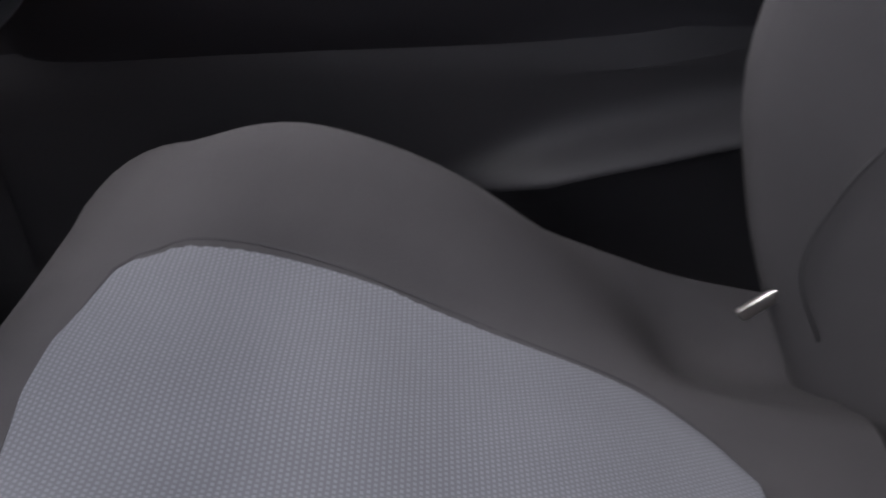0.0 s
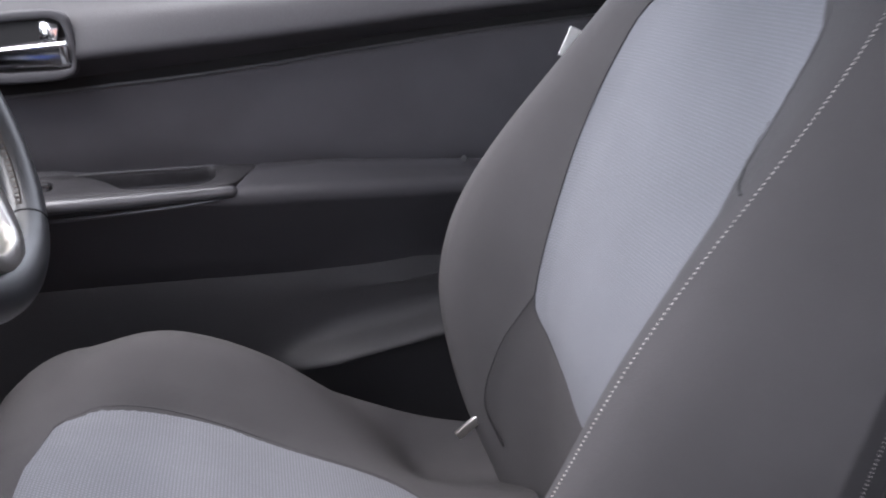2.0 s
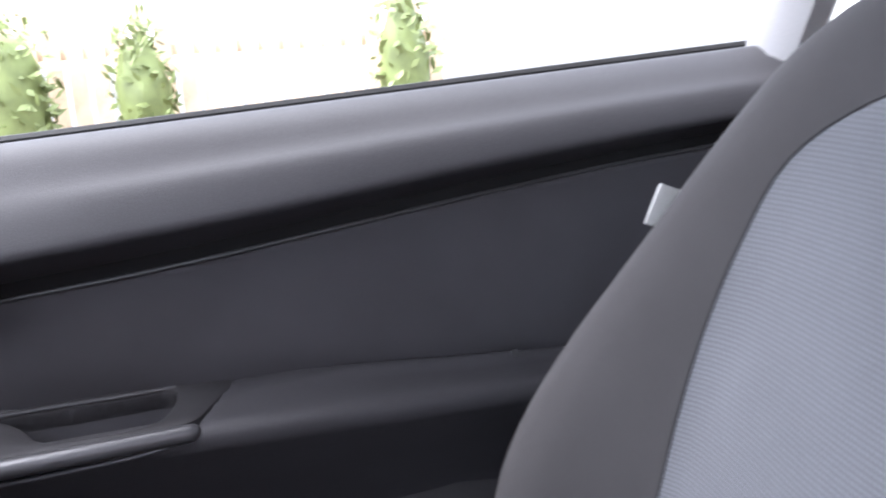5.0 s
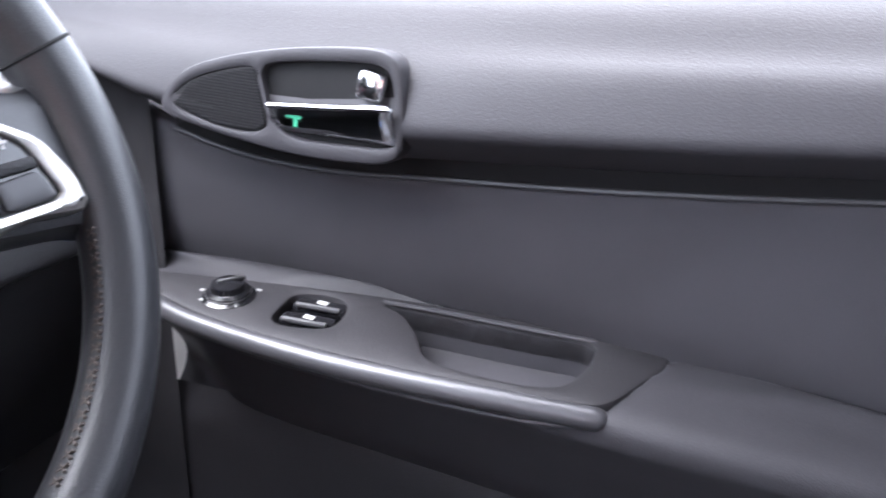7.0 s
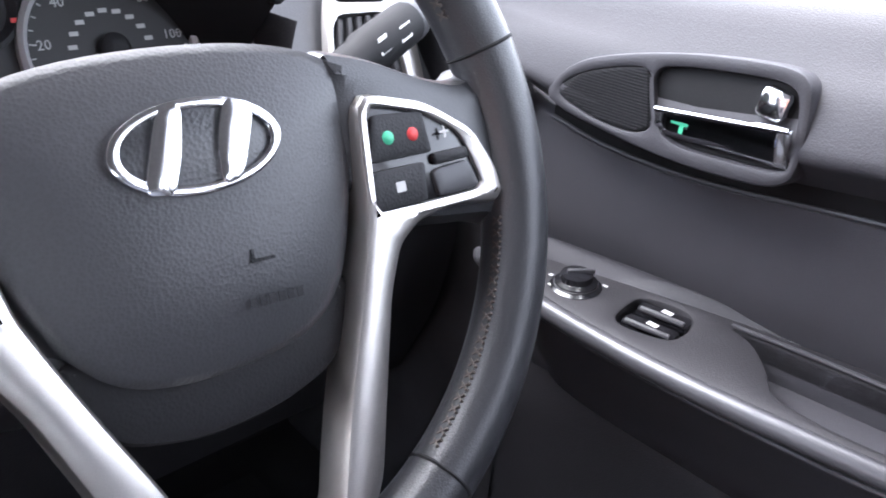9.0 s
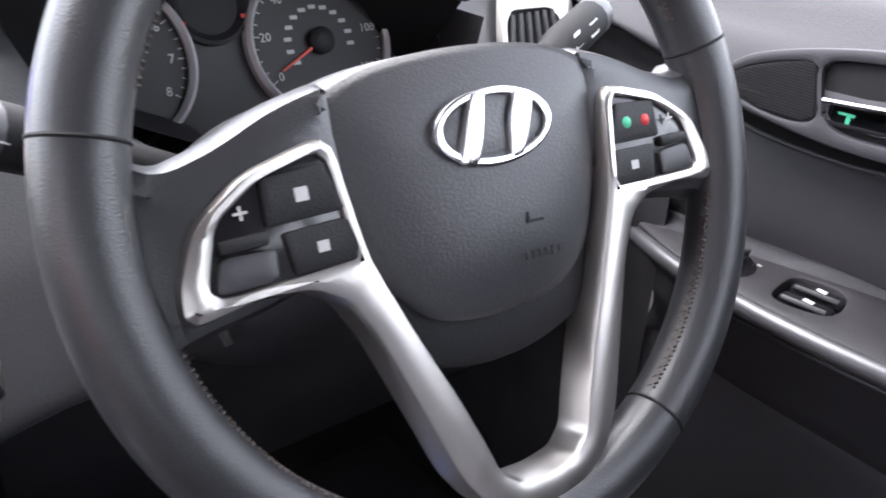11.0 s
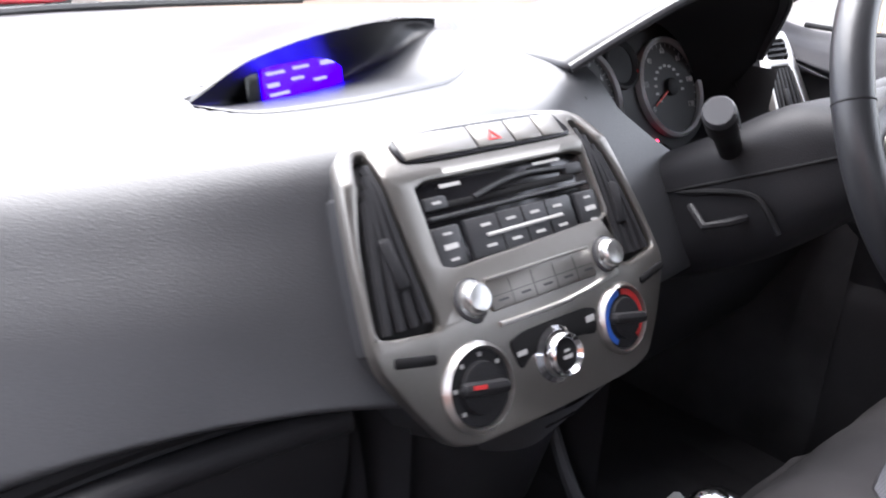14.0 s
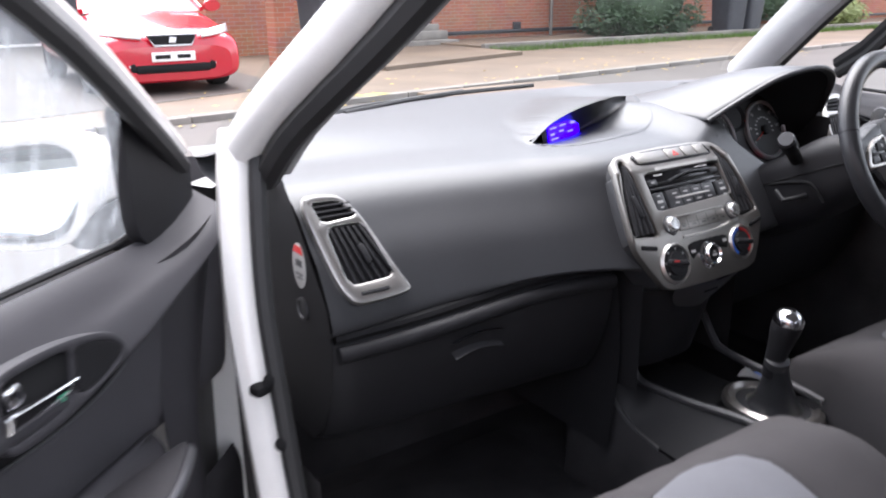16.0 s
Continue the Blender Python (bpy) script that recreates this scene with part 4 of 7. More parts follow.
eye_plan = [tuple(eye_low(i / 40).xy + Vector((0.0, -0.006))) for i in range(41)] + [tuple(eye_high(1 - i / 40).xy + Vector((0, 0.006))) for i in range(41)]
top_skin = dash_sheet(-0.628, 0.198, 150, 96, True)
bmesh.ops.delete(top_skin, geom=[f for f in top_skin.faces if f.calc_center_median().z > 0.945 and inside(f.calc_center_median(), eye_plan)], context="FACES")
eye_x = [eye_high(i / 40).x for i in range(41)]
for vt in top_skin.verts:
    if -0.171 < vt.co.x < 0.26 and vt.co.z > 0.94:
        u = interp(vt.co.x, eye_x, [i / 40 for i in range(41)])
        e = eye_high(u)
        d = (vt.co.y - e.y) / (0.05 + 0.19 * min(1.0, u * 1.5))
        if -0.08 < d < 1:
            d = max(0.0, d)
            vt.co.z += max(0.0, e.z - dash_top(e.x, e.y)) * (1 - d * d * (3 - 2 * d))
part("upper_dash", top_skin, DASH, dash, "grained dark grey dash top and face", angle=60)
part("upper_dash_side", dash_sheet(0.515, 0.665, 12), DASH, dash, "grained dark grey dash end", angle=60)


def fill_top(u, v):
    """The dash top behind the instrument hood."""
    x = 0.194 + 0.34 * u
    w = windscreen_base(x)
    y = 0.33 + (w + 0.01 - 0.33) * v
    k = min(1.0, u * 2.5)
    k = k * k * (3 - 2 * k)
    return (x, y, (dash_top(0.198, y) - 0.0005) * (1 - k) + (0.968 + 0.014 * v) * k)


part("dash_top", sheet(fill_top, 20, 16), DASH, dash)
part("dash_wing", sheet(lambda u, v: (-0.70 + 0.07 * u, 0.33 + 0.16 * v, dash_top(-0.634, 0.33 + 0.16 * v) - 0.002), 4, 6), DASH, dash)
part("dash_end", sheet(lambda u, v: (-0.6285, (lambda f: f + (0.50 - f) * u)(interp(0.57 + 0.385 * v, [0.57, 0.60, 0.66, 0.74, 0.78, 0.80, 0.955], [0.262, 0.225, 0.192, 0.180, 0.186, 0.192, 0.31])), 0.57 + 0.385 * v), 6, 24), DARK, dash, "black plastic dash end cap")
part("dash_underside", sheet(lambda u, v: (-0.625 + 1.29 * u, 0.19 + 0.35 * v, 0.785 - 0.05 * v), 6, 4), BLACK, dash)

# glovebox and lower dash
glove = part("glovebox", sheet(lambda u, v: (-0.628 + 0.484 * u, curve(v, [0, 0.03, 0.09, 0.5, 0.9, 1], [0.192, 0.172, 0.160, 0.172, 0.215, 0.26]) - 0.02 * u + 0.02 * (1 - u) * (1 - v) + 0.014 * max(0.0, 1 - u * 14) ** 2, (dash_lip(-0.628 + 0.484 * u) - 0.004) * (1 - v) + (0.566 - 0.012 * u) * v), 24, 20), DARK, dash, "black plastic glovebox lid")
part("glovebox_handle", sheet(lambda u, v: (-0.447 + 0.088 * u, 0.150 + 0.022 * math.sin(v * 3.14), 0.715 - 0.026 * v + 0.008 * math.sin(u * 3.1)), 10, 5), SATIN, glove, "recessed handle")
# solid black strip, added to paint the shadow between dash lip and lid
part("glovebox_gap", sweep([(x, 0.186 - 0.079 * (x + 0.628), dash_lip(x) - 0.010) for x in np.linspace(-0.622, -0.150, 24)], 0.0085, 8), BLACK, glove, "black strip for the shadow in the gap above the lid")
part("glovebox_lip", sweep([(x, 0.174 - 0.079 * (x + 0.628), dash_lip(x) - 0.030) for x in np.linspace(-0.622, -0.150, 24)], 0.012, 12), DARK, glove, "rounded top edge of the lid")
part("lower_dash", sheet(lambda u, v: (-0.15 + 0.02 * math.sin(v * 3), 0.13 + 0.28 * u, 0.45 + 0.31 * v), 3, 6), DARK, dash)
part("knee_panel", sheet(lambda u, v: (0.14 + 0.52 * u, curve(v, [0, 0.4, 0.8, 1], [0.22, 0.165, 0.15, 0.19]) + 0.02 * u, 0.58 + 0.27 * v), 10, 10), DARK, dash, "black plastic knee panel")
cheek = [(interp(z, [0.77, 0.86, 0.88, 0.90, 0.93, 0.96, 0.972], [0.318, 0.318, 0.310, 0.262, 0.210, 0.198, 0.196]), z) for z in [0.77 + 0.2 * i / 30 for i in range(31)]]
part("dash_cheek", sheet(lambda u, v: (cheek[round(v * 30)][0] + 0.02 * u - 0.006, 0.085 + 0.05 + (cheek[round(v * 30)][1] - 0.80) * 0.69 + 0.14 * u, cheek[round(v * 30)][1] - 0.015 * u), 4, 30), BLACK, dash, "dark inner cheek beside the column")


def vent_unit(m, mirror):
    """An end vent: silver frame, two openings, slats and a thumb tab."""
    k = -1 if mirror else 1
    fl = (lambda o: [(k * x, y) for x, y in o][::k])
    outer = fl([(-0.059, 0.122), (-0.03, 0.124), (0.004, 0.118), (0.026, 0.086), (0.056, -0.008), (0.068, -0.036), (0.03, -0.040), (-0.036, -0.040)])
    o1 = fl([(-0.042, 0.112), (-0.002, 0.110), (0.020, 0.085), (-0.034, 0.082)])
    o2 = fl([(-0.032, 0.073), (0.024, 0.074), (0.048, -0.010), (-0.024, -0.012)])
    v = part("side_vent", plate([smooth_loop(outer, 0.2), smooth_loop(o1, 0.12), smooth_loop(o2, 0.12)], 0.010, 0.003), SILVER, dash, "silver framed side air vent", at=shifted(m, 0, 0, -0.002))
    part("vent_well", plate([fl([(-0.044, 0.114), (0.004, 0.112), (0.022, 0.088), (0.050, -0.014), (-0.028, -0.014)])], 0.002, 0.0004), BLACK, v, at=shifted(m, 0, 0, 0.0003))
    for i in range(3):
        part("slat", box((0.056, 0.0035, 0.008), 0.001), DARK, v, at=shifted(m, k * (-0.009 - 0.002 * i), 0.089 + 0.008 * i, 0.004))
    for i in range(6):
        a = -0.024 + 0.0105 * i
        part("slat", box((0.0045, 0.084, 0.008), 0.0015), DARK, v, at=shifted(m, k * (a + 0.004), 0.031, 0.004, k * (9 + 2.2 * i)))
    part("vent_tab", box((0.010, 0.030, 0.010), 0.003), DARK, v, at=shifted(m, k * 0.012, 0.028, 0.007, k * 14))
    part("vent_wheel", box((0.044, 0.006, 0.005), 0.002), DARK, v, at=shifted(m, k * 0.010, -0.026, 0.007))


VR, VU = (1, 0, 0), (0, 0.568, 0.823)
vent_unit(axes((-0.57, dash_base(-0.57) + 0.03 * 0.69 - 0.001, 0.83), VR, VU), False)
vent_unit(axes((0.605, dash_base(0.60) - 0.025 + 0.072 * 0.69 - 0.001, 0.872), VR, VU), True)

# ---- centre stack ----
SM = axes((0, 0.066, 0.78), (1, 0, 0), (0, 0.527, 0.85))
half = [(0.0, 0.203), (0.070, 0.201), (0.104, 0.197), (0.119, 0.188), (0.132, 0.158), (0.145, 0.100), (0.151, 0.056), (0.149, 0.040), (0.131, 0.004), (0.111, -0.025), (0.088, -0.033), (0.0, -0.035)]
half_left = [(0.075, 0.201), (0.122, 0.196), (0.138, 0.186), (0.147, 0.160), (0.156, 0.100), (0.161, 0.054), (0.157, 0.038), (0.136, 0.004), (0.115, -0.025), (0.090, -0.033)]
outl = half + mirrored(half_left)
ventl = [(-0.132, 0.168), (-0.124, 0.184), (-0.114, 0.184), (-0.109, 0.12), (-0.102, 0.058), (-0.107, 0.054), (-0.152, 0.060), (-0.155, 0.068), (-0.146, 0.125)]
vent = [(0.098, 0.184), (0.106, 0.184), (0.114, 0.168), (0.131, 0.125), (0.144, 0.068), (0.142, 0.060), (0.103, 0.054), (0.098, 0.058), (0.100, 0.12)]
radio = [(-0.088, 0.157), (0.094, 0.157), (0.097, 0.098), (-0.085, 0.092)]
STACKBACK = plate([smooth_loop([(x * 0.975, y * 0.99) for x, y in outl], 0.2)], 0.05, 0.004)
stack = part("centre_stack_core", STACKBACK, DASH, dash, "dark rear of the centre stack", at=shifted(SM, 0, 0, -0.052))
fascia = part("centre_fascia", plate([smooth_loop(outl, 0.15), smooth_loop(ventl, 0.15), smooth_loop(vent, 0.15), smooth_loop(radio, 0.06)], 0.012, 0.003), FASCIA, dash, "silver painted centre fascia", at=shifted(SM, 0, 0, -0.004))
for o, k in ((ventl, -1), (vent, 1)):
    vt = part("air_vent", plate([smooth_loop(o, 0.15)], 0.002, 0.0004), BLACK, fascia, "black centre air vent", at=shifted(SM, 0, 0, -0.003))
    for i in range(4):
        top, low = 0.176 - 0.008 * i, 0.062
        xa, xb = (-0.118 - 0.004 * i, -0.110 - 0.0115 * i) if k < 0 else (-0.102 - 0.0045 * i, -0.104 - 0.0105 * i)
        pts = [(-k * xa, top, 0.003), (-k * (xa * 0.5 + xb * 0.5 - 0.001), (top + low) / 2, 0.004), (-k * xb, low, 0.003)]
        part("slat", sweep(path_curve(pts, 6), 0.0042, 6), DARK, vt, at=SM)
    part("vent_tab", box((0.012, 0.038, 0.012), 0.004), DARK, vt, at=shifted(SM, -0.125 if k < 0 else 0.116, 0.106, 0.004, -k * 8))
# buttons above the radio with the hazard switch
row = part("button_strip", plate([smooth_loop([(-0.090, 0.167), (0.086, 0.168), (0.090, 0.174), (0.084, 0.193), (0.06, 0.196), (-0.06, 0.196), (-0.094, 0.191)], 0.15)], 0.003, 0.001), GLOSSBLACK, fascia, "dark base of the button strip", at=shifted(SM, 0, 0, 0.0070))
# glossy black keys coloured silver, which paints in the sky they reflect
for x, w in ((-0.0525, 0.070), (0.0395, 0.030), (0.0685, 0.025)):
    part("button", box((w, 0.0215, 0.003), 0.001), FASCIA, row, "flush button, silver in place of its sky reflection", at=shifted(SM, x, 0.1815, 0.0098))
hz = part("hazard_button", box((0.038, 0.0215, 0.003), 0.001), FASCIA, row, "flush hazard button with red triangle", at=shifted(SM, 0.0035, 0.1815, 0.0098))
tri = [(-0.007, -0.0045), (0.007, -0.0045), (0.0, 0.0065)]
part("triangle", plate([tri, [(x * 0.55, y * 0.55 - 0.0005) for x, y in tri]], 0.0006, 0.0001), REDMARK, hz, "red triangle outline", at=shifted(SM, 0.0035, 0.180, 0.0114))
# radio
rad = part("radio", plate([radio], 0.003, 0.0005), GLOSSBLACK, fascia, "black car radio with key rows", at=shifted(SM, 0, 0, -0.001))
part("cd_slot", box((0.150, 0.006, 0.006), 0.002), BLACK, rad, at=shifted(SM, 0.004, 0.1375, 0.001))
part("slot_lip", box((0.172, 0.0035, 0.006), 0.0015), DASH, rad, at=shifted(SM, 0.004, 0.1295, 0.003))
part("slot_arch", sweep(path_curve([(-0.035, 0.139, 0.004), (0.0, 0.146, 0.005), (0.03, 0.148, 0.005), (0.07, 0.146, 0.004)], 10), 0.002, 6), DASH, rad, at=SM)
part("eject_key", box((0.022, 0.010, 0.006), 0.002), DASH, rad, at=shifted(SM, -0.072, 0.1405, 0.002))
part("key", box((0.022, 0.010, 0.006), 0.002), DASH, rad, at=shifted(SM, 0.080, 0.1435, 0.002))
prints("printed_mark", [(-0.055, 0.1515, 0.020, 0.0028), (0.05, 0.1535, 0.032, 0.0022), (-0.072, 0.1405, 0.008, 0.002)], MARK, rad, shifted(SM, 0, 0, 0.0055))
for x in (-0.072, 0.082):
    kk = part("rocker_key", box((0.026, 0.031, 0.007), 0.0025), DASH, rad, "tall grey rocker key", at=shifted(SM, x, 0.1075, 0.003))
    prints("printed_mark", [(x, 0.117, 0.008, 0.0018), (x, 0.1075, 0.013, 0.004), (x, 0.098, 0.008, 0.0018)], MARK, kk, shifted(SM, 0, 0, 0.0066))
keys = part("key_bank", box((0.116, 0.031, 0.006), 0.0025), DASH, rad, "bank of grey radio keys", at=shifted(SM, 0.005, 0.1085, 0.003))
part("bright_strip", box((0.084, 0.0028, 0.002), 0.0008), MARK, keys, at=shifted(SM, 0.006, 0.1085, 0.0066))
prints("printed_mark", [(-0.034 + 0.0265 * i, 0.1165, 0.010, 0.0022) for i in range(4)] + [(-0.034 + 0.0265 * i, 0.1005, 0.010, 0.0022) for i in range(4)], MARK, keys, shifted(SM, 0, 0, 0.0061))
for i in range(3):
    part("key_gap", box((0.001, 0.030, 0.002), 0.0002), BLACK, keys, at=shifted(SM, -0.0205 + 0.0265 * i, 0.1085, 0.0055))
# preset bar between two small chrome knobs
bar = part("preset_bar", box((0.116, 0.025, 0.004), 0.0015), FASCIA, fascia, "silver preset key bar", at=shifted(SM, 0.002, 0.066, 0.0085))
part("bar_edge", box((0.114, 0.0022, 0.003), 0.0008), SILVER, bar, "bright upper edge", at=shifted(SM, 0.002, 0.0775, 0.0100))
prints("key_gap", [(0.002, 0.064, 0.112, 0.0005)] + [(-0.034 + 0.024 * i, 0.064, 0.0005, 0.02) for i in range(4)], SATIN, bar, shifted(SM, 0, 0, 0.0104))
prints("printed_mark", [(-0.044 + 0.024 * i, 0.060, 0.010, 0.0018) for i in range(5)], SATIN, bar, shifted(SM, 0, 0, 0.0104))
for x in (-0.071, 0.080):
    kn = part("radio_knob", turned([(0.0140, 0), (0.0140, 0.003), (0.0118, 0.004), (0.0114, 0.0095), (0.0095, 0.0115), (0.004, 0.012)], 32), ALU, fascia, "small bright radio knob", at=shifted(SM, x, 0.067, 0.0075))
    part("knob_collar", turned([(0.0158, 0), (0.0158, 0.0015), (0.0145, 0.0022)], 32), SATIN, kn, at=shifted(SM, x, 0.067, 0.0075))
part("fascia_rib", sweep(path_curve([(-0.052, 0.045, 0.009), (0.02, 0.0445, 0.0095), (0.085, 0.052, 0.009)], 8), 0.0022, 6), SILVER, fascia, at=SM)
# heater controls
strip = part("heater_strip", plate([smooth_loop([(-0.048, 0.034), (0.052, 0.034), (0.048, 0.010), (0.03, 0.014), (-0.026, 0.015), (-0.04, 0.006)], 0.15)], 0.003, 0.0008), BLACK, fascia, "dark heater switch strip", at=shifted(SM, 0, 0, 0.0065))
prints("printed_mark", [(-0.037, 0.019, 0.010, 0.004), (0.042, 0.024, 0.010, 0.005)], MARK, strip, shifted(SM, 0, 0, 0.0098))


def dial(x, y, r, ring, label, marks):
    m = shifted(SM, x, y, 0.006)
    d = part("heater_dial", turned([(r * 1.12, 0), (r * 1.12, 0.004), (r, 0.008), (r * 0.96, 0.006), (r * 0.93, 0.003)], 48), ring, fascia, label, at=m)
    part("dial_face", turned([(r * 0.93, 0), (r * 0.93, 0.005)], 48), DARK, d, at=m)
    part("dial_grip", box((r * 1.5, r * 0.36, 0.012), 0.005), DARK, d, "black finger grip", at=shifted(m, 0, 0, 0.010, -12))
    part("dial_boss", turned([(r * 0.66, 0.004), (r * 0.62, 0.009), (r * 0.3, 0.010)], 32), DARK, d, at=m)
    for (a0, a1, mt) in marks:
        n = 14
        o = [(r * 0.90 * math.cos(radians(a0 + (a1 - a0) * i / n)), r * 0.90 * math.sin(radians(a0 + (a1 - a0) * i / n))) for i in range(n + 1)]
        q = [(r * 0.72 * math.cos(radians(a1 - (a1 - a0) * i / n)), r * 0.72 * math.sin(radians(a1 - (a1 - a0) * i / n))) for i in range(n + 1)]
        part("dial_mark", plate([o + q], 0.0006, 0.0001), mt, d, at=shifted(m, 0, 0, 0.0052))
    return d, m


d, m = dial(-0.083, 0.008, 0.0295, SILVER, "air direction dial with silver ring", [])
prints("printed_mark", [(0.0235 * math.cos(radians(a)), 0.0235 * math.sin(radians(a)), 0.0035, 0.003) for a in (35, 80, 125, 170, 215, -10)], MARK, d, shifted(m, 0, 0, 0.0052))
prints("printed_mark", [(-0.010, 0.002, 0.012, 0.003)], REDMARK, d, shifted(m, 0, 0, 0.0163, -12))
dial(0.081, 0.014, 0.0268, SILVER, "temperature dial with blue and red band", [(95, 235, BLUEMARK), (-55, 85, REDMARK)])
fan = part("fan_knob", turned([(0.0225, 0), (0.0225, 0.003), (0.0180, 0.006), (0.0172, 0.014), (0.0155, 0.016), (0.0130, 0.0125), (0.010, 0.012)], 40), CHROME, fascia, "chrome ringed fan knob", at=shifted(SM, -0.001, 0.008, 0.006))
part("fan_cap", turned([(0.0120, 0), (0.0120, 0.003), (0.008, 0.004)], 32), BLACK, fan, at=shifted(SM, -0.001, 0.008, 0.0160))
prints("printed_mark", [(-0.001, 0.006, 0.010, 0.003), (-0.001, 0.011, 0.006, 0.002)], MARK, fan, shifted(SM, 0, 0, 0.0201))
for k in (-1, 1):
    part("vent_wheel", box((0.036, 0.008, 0.006), 0.003), BLACK, fascia, "black vent thumbwheel", at=shifted(SM, k * 0.131, 0.041, 0.007, k * 12))
# lower stack below the fascia
part("lower_fascia", sheet(lambda u, v: (-0.105 + 0.21 * u, 0.085 + 0.05 * v + 0.05 * (2 * u - 1) ** 4, 0.745 - 0.17 * v), 12, 8), DARK, dash, "black lower centre stack")
bib = part("fascia_bib", sheet(lambda u, v: (0.008 + (u - 0.5) * (0.165 - 0.085 * v * v), 0.056 + 0.034 * v + 0.012 * (2 * u - 1) ** 2, 0.747 - 0.055 * v - 0.004 * (1 - (2 * u - 1) ** 2)), 12, 8), SATIN, dash, "dark satin bib under the fascia")
part("bib_slot", box((0.034, 0.004, 0.004), 0.001), BLACK, bib, at=pose(0.012, 0.070, 0.722, 30))
part("lower_fascia_side", sheet(lambda u, v: (-0.118 - 0.02 * u, 0.10 + 0.2 * u, 0.56 + 0.20 * v), 4, 4), DARK, dash)
part("lower_fascia_side", sheet(lambda u, v: (0.118 + 0.02 * u, 0.10 + 0.2 * u, 0.56 + 0.20 * v), 4, 4), DARK, dash)

def folded(ob, cut=False):
    """Folds a part of the stack: the button row leans back, the heater panel turns under."""
    off = origin_of(ob)
    back = SM.inverted()
    bm = bmesh.new()
    bm.from_mesh(ob.data)
    if cut:
        for y in (FOLD_LOW, FOLD_LOW + 0.004, FOLD_TOP - 0.003, FOLD_TOP):
            bmesh.ops.bisect_plane(bm, geom=list(bm.verts) + list(bm.edges) + list(bm.faces), plane_co=SM @ Vector((0, y, 0)) - off, plane_no=SM.to_3x3() @ Vector((0, 1, 0)))
    for v in bm.verts:
        p = back @ (v.co + off)
        for y0, turn in ((FOLD_LOW, radians(11)), (FOLD_TOP, radians(-22))):
            d = p.y - y0
            if d * turn < 0:
                p = Vector((p.x, y0 + d * math.cos(turn) - p.z * math.sin(turn), d * math.sin(turn) + p.z * math.cos(turn)))
                break
        v.co = SM @ p - off
    bm.to_mesh(ob.data)
    bm.free()


FOLD_LOW, FOLD_TOP = 0.052, 0.163
folded(stack, True)
folded(fascia, True)
for ob in fascia.children_recursive:
    folded(ob)

# ---- clock display pod ----
def pod_hood(u, v):
    """The rounded lip that runs along the upper edge."""
    e = eye_high(u)
    y = e.y + 0.022 * v * min(1.0, 0.25 + u * 3)
    d = (y - e.y) / (0.05 + 0.19 * min(1.0, u * 1.5))
    return (e.x, y, dash_top(e.x, y) + max(0.0, e.z - dash_top(e.x, e.y)) * (1 - d * d * (3 - 2 * d)) + 0.0008 - 0.0012 * v)


def pod_cave(u, v):
    """From the lip down along the floor of the recess, up its rear wall and out to the upper edge."""
    lo, hi = eye_low(u), eye_high(u)
    s = math.sin(math.pi * min(1.0, max(0.0, u))) ** 0.6
    x = lo.x + (hi.x - lo.x) * 0.6
    back = Vector((x, max(hi.y + 0.004, 0.449 + 0.40 * x), 0.922))
    q = min(1.0, max(0.0, (u - 0.55) / 0.35))
    back = lo.lerp(hi, 0.5).lerp(back, s * (1 - 0.75 * q * q * (3 - 2 * q)))
    out = lo + Vector((0, -0.016 * s, 0))
    out.z = dash_top(out.x, out.y) + 0.0006
    roof = hi + Vector((0, 0.02 * s, -0.004 * s))
    stops = [out, lo, lo.lerp(back, 0.55) + Vector((0, 0, 0.004 * s)), back, back.lerp(roof, 0.5) + Vector((0, 0.01 * s, 0)), roof, hi]
    return path_curve([tuple(p) for p in stops], 24)[round(v * 24)]


pod = part("display_pod", sheet(pod_hood, 40, 6), DASH, dash, "smooth hood over the clock display", angle=60)
part("pod_recess", sheet(pod_cave, 40, 24), DASH, pod, "hollow under the hood", angle=60)
DM = axes((-0.003, 0.424, 0.942), (1, 0.40, 0), (0, 0.20, 0.98))
scr = part("clock_screen", plate([[(-0.065, -0.016), (0.065, -0.016), (0.065, 0.017), (-0.065, 0.017)]], 0.002, 0.0003), SCREEN, pod, "lit blue display", at=DM)
part("screen_surround", plate([smooth_loop([(-0.085, -0.020), (0.090, -0.020), (0.090, 0.022), (-0.085, 0.018)], 0.1)], 0.002, 0.0004), GLOSSBLACK, pod, "black display surround", at=shifted(DM, 0, 0, -0.0025))
prints("screen_mark", [(-0.045, 0.010, 0.028, 0.003), (-0.005, 0.011, 0.026, 0.003), (0.042, 0.011, 0.028, 0.005), (-0.05, -0.001, 0.018, 0.004), (-0.012, 0.001, 0.020, 0.003), (0.025, -0.004, 0.022, 0.003), (-0.042, -0.010, 0.030, 0.003)], SCREENTEXT, scr, shifted(DM, 0, 0, 0.0022))
prints("lamp_mark", [(0.078, 0.012, 0.008, 0.003), (0.078, 0.002, 0.008, 0.003), (0.078, -0.008, 0.008, 0.003)], MARK, pod, shifted(DM, 0, 0, 0.001))

# ---- instrument hood and gauges ----
def hood_arc(t):
    """The front edge of the hood from its foot beside the stack over to the door side."""
    return tuple(curve(t * 6, range(7), a) for a in ([0.165, 0.205, 0.270, 0.345, 0.420, 0.480, 0.525], [0.222, 0.195, 0.168, 0.155, 0.160, 0.18, 0.225], [0.968, 1.000, 1.037, 1.054, 1.050, 1.022, 0.955]))


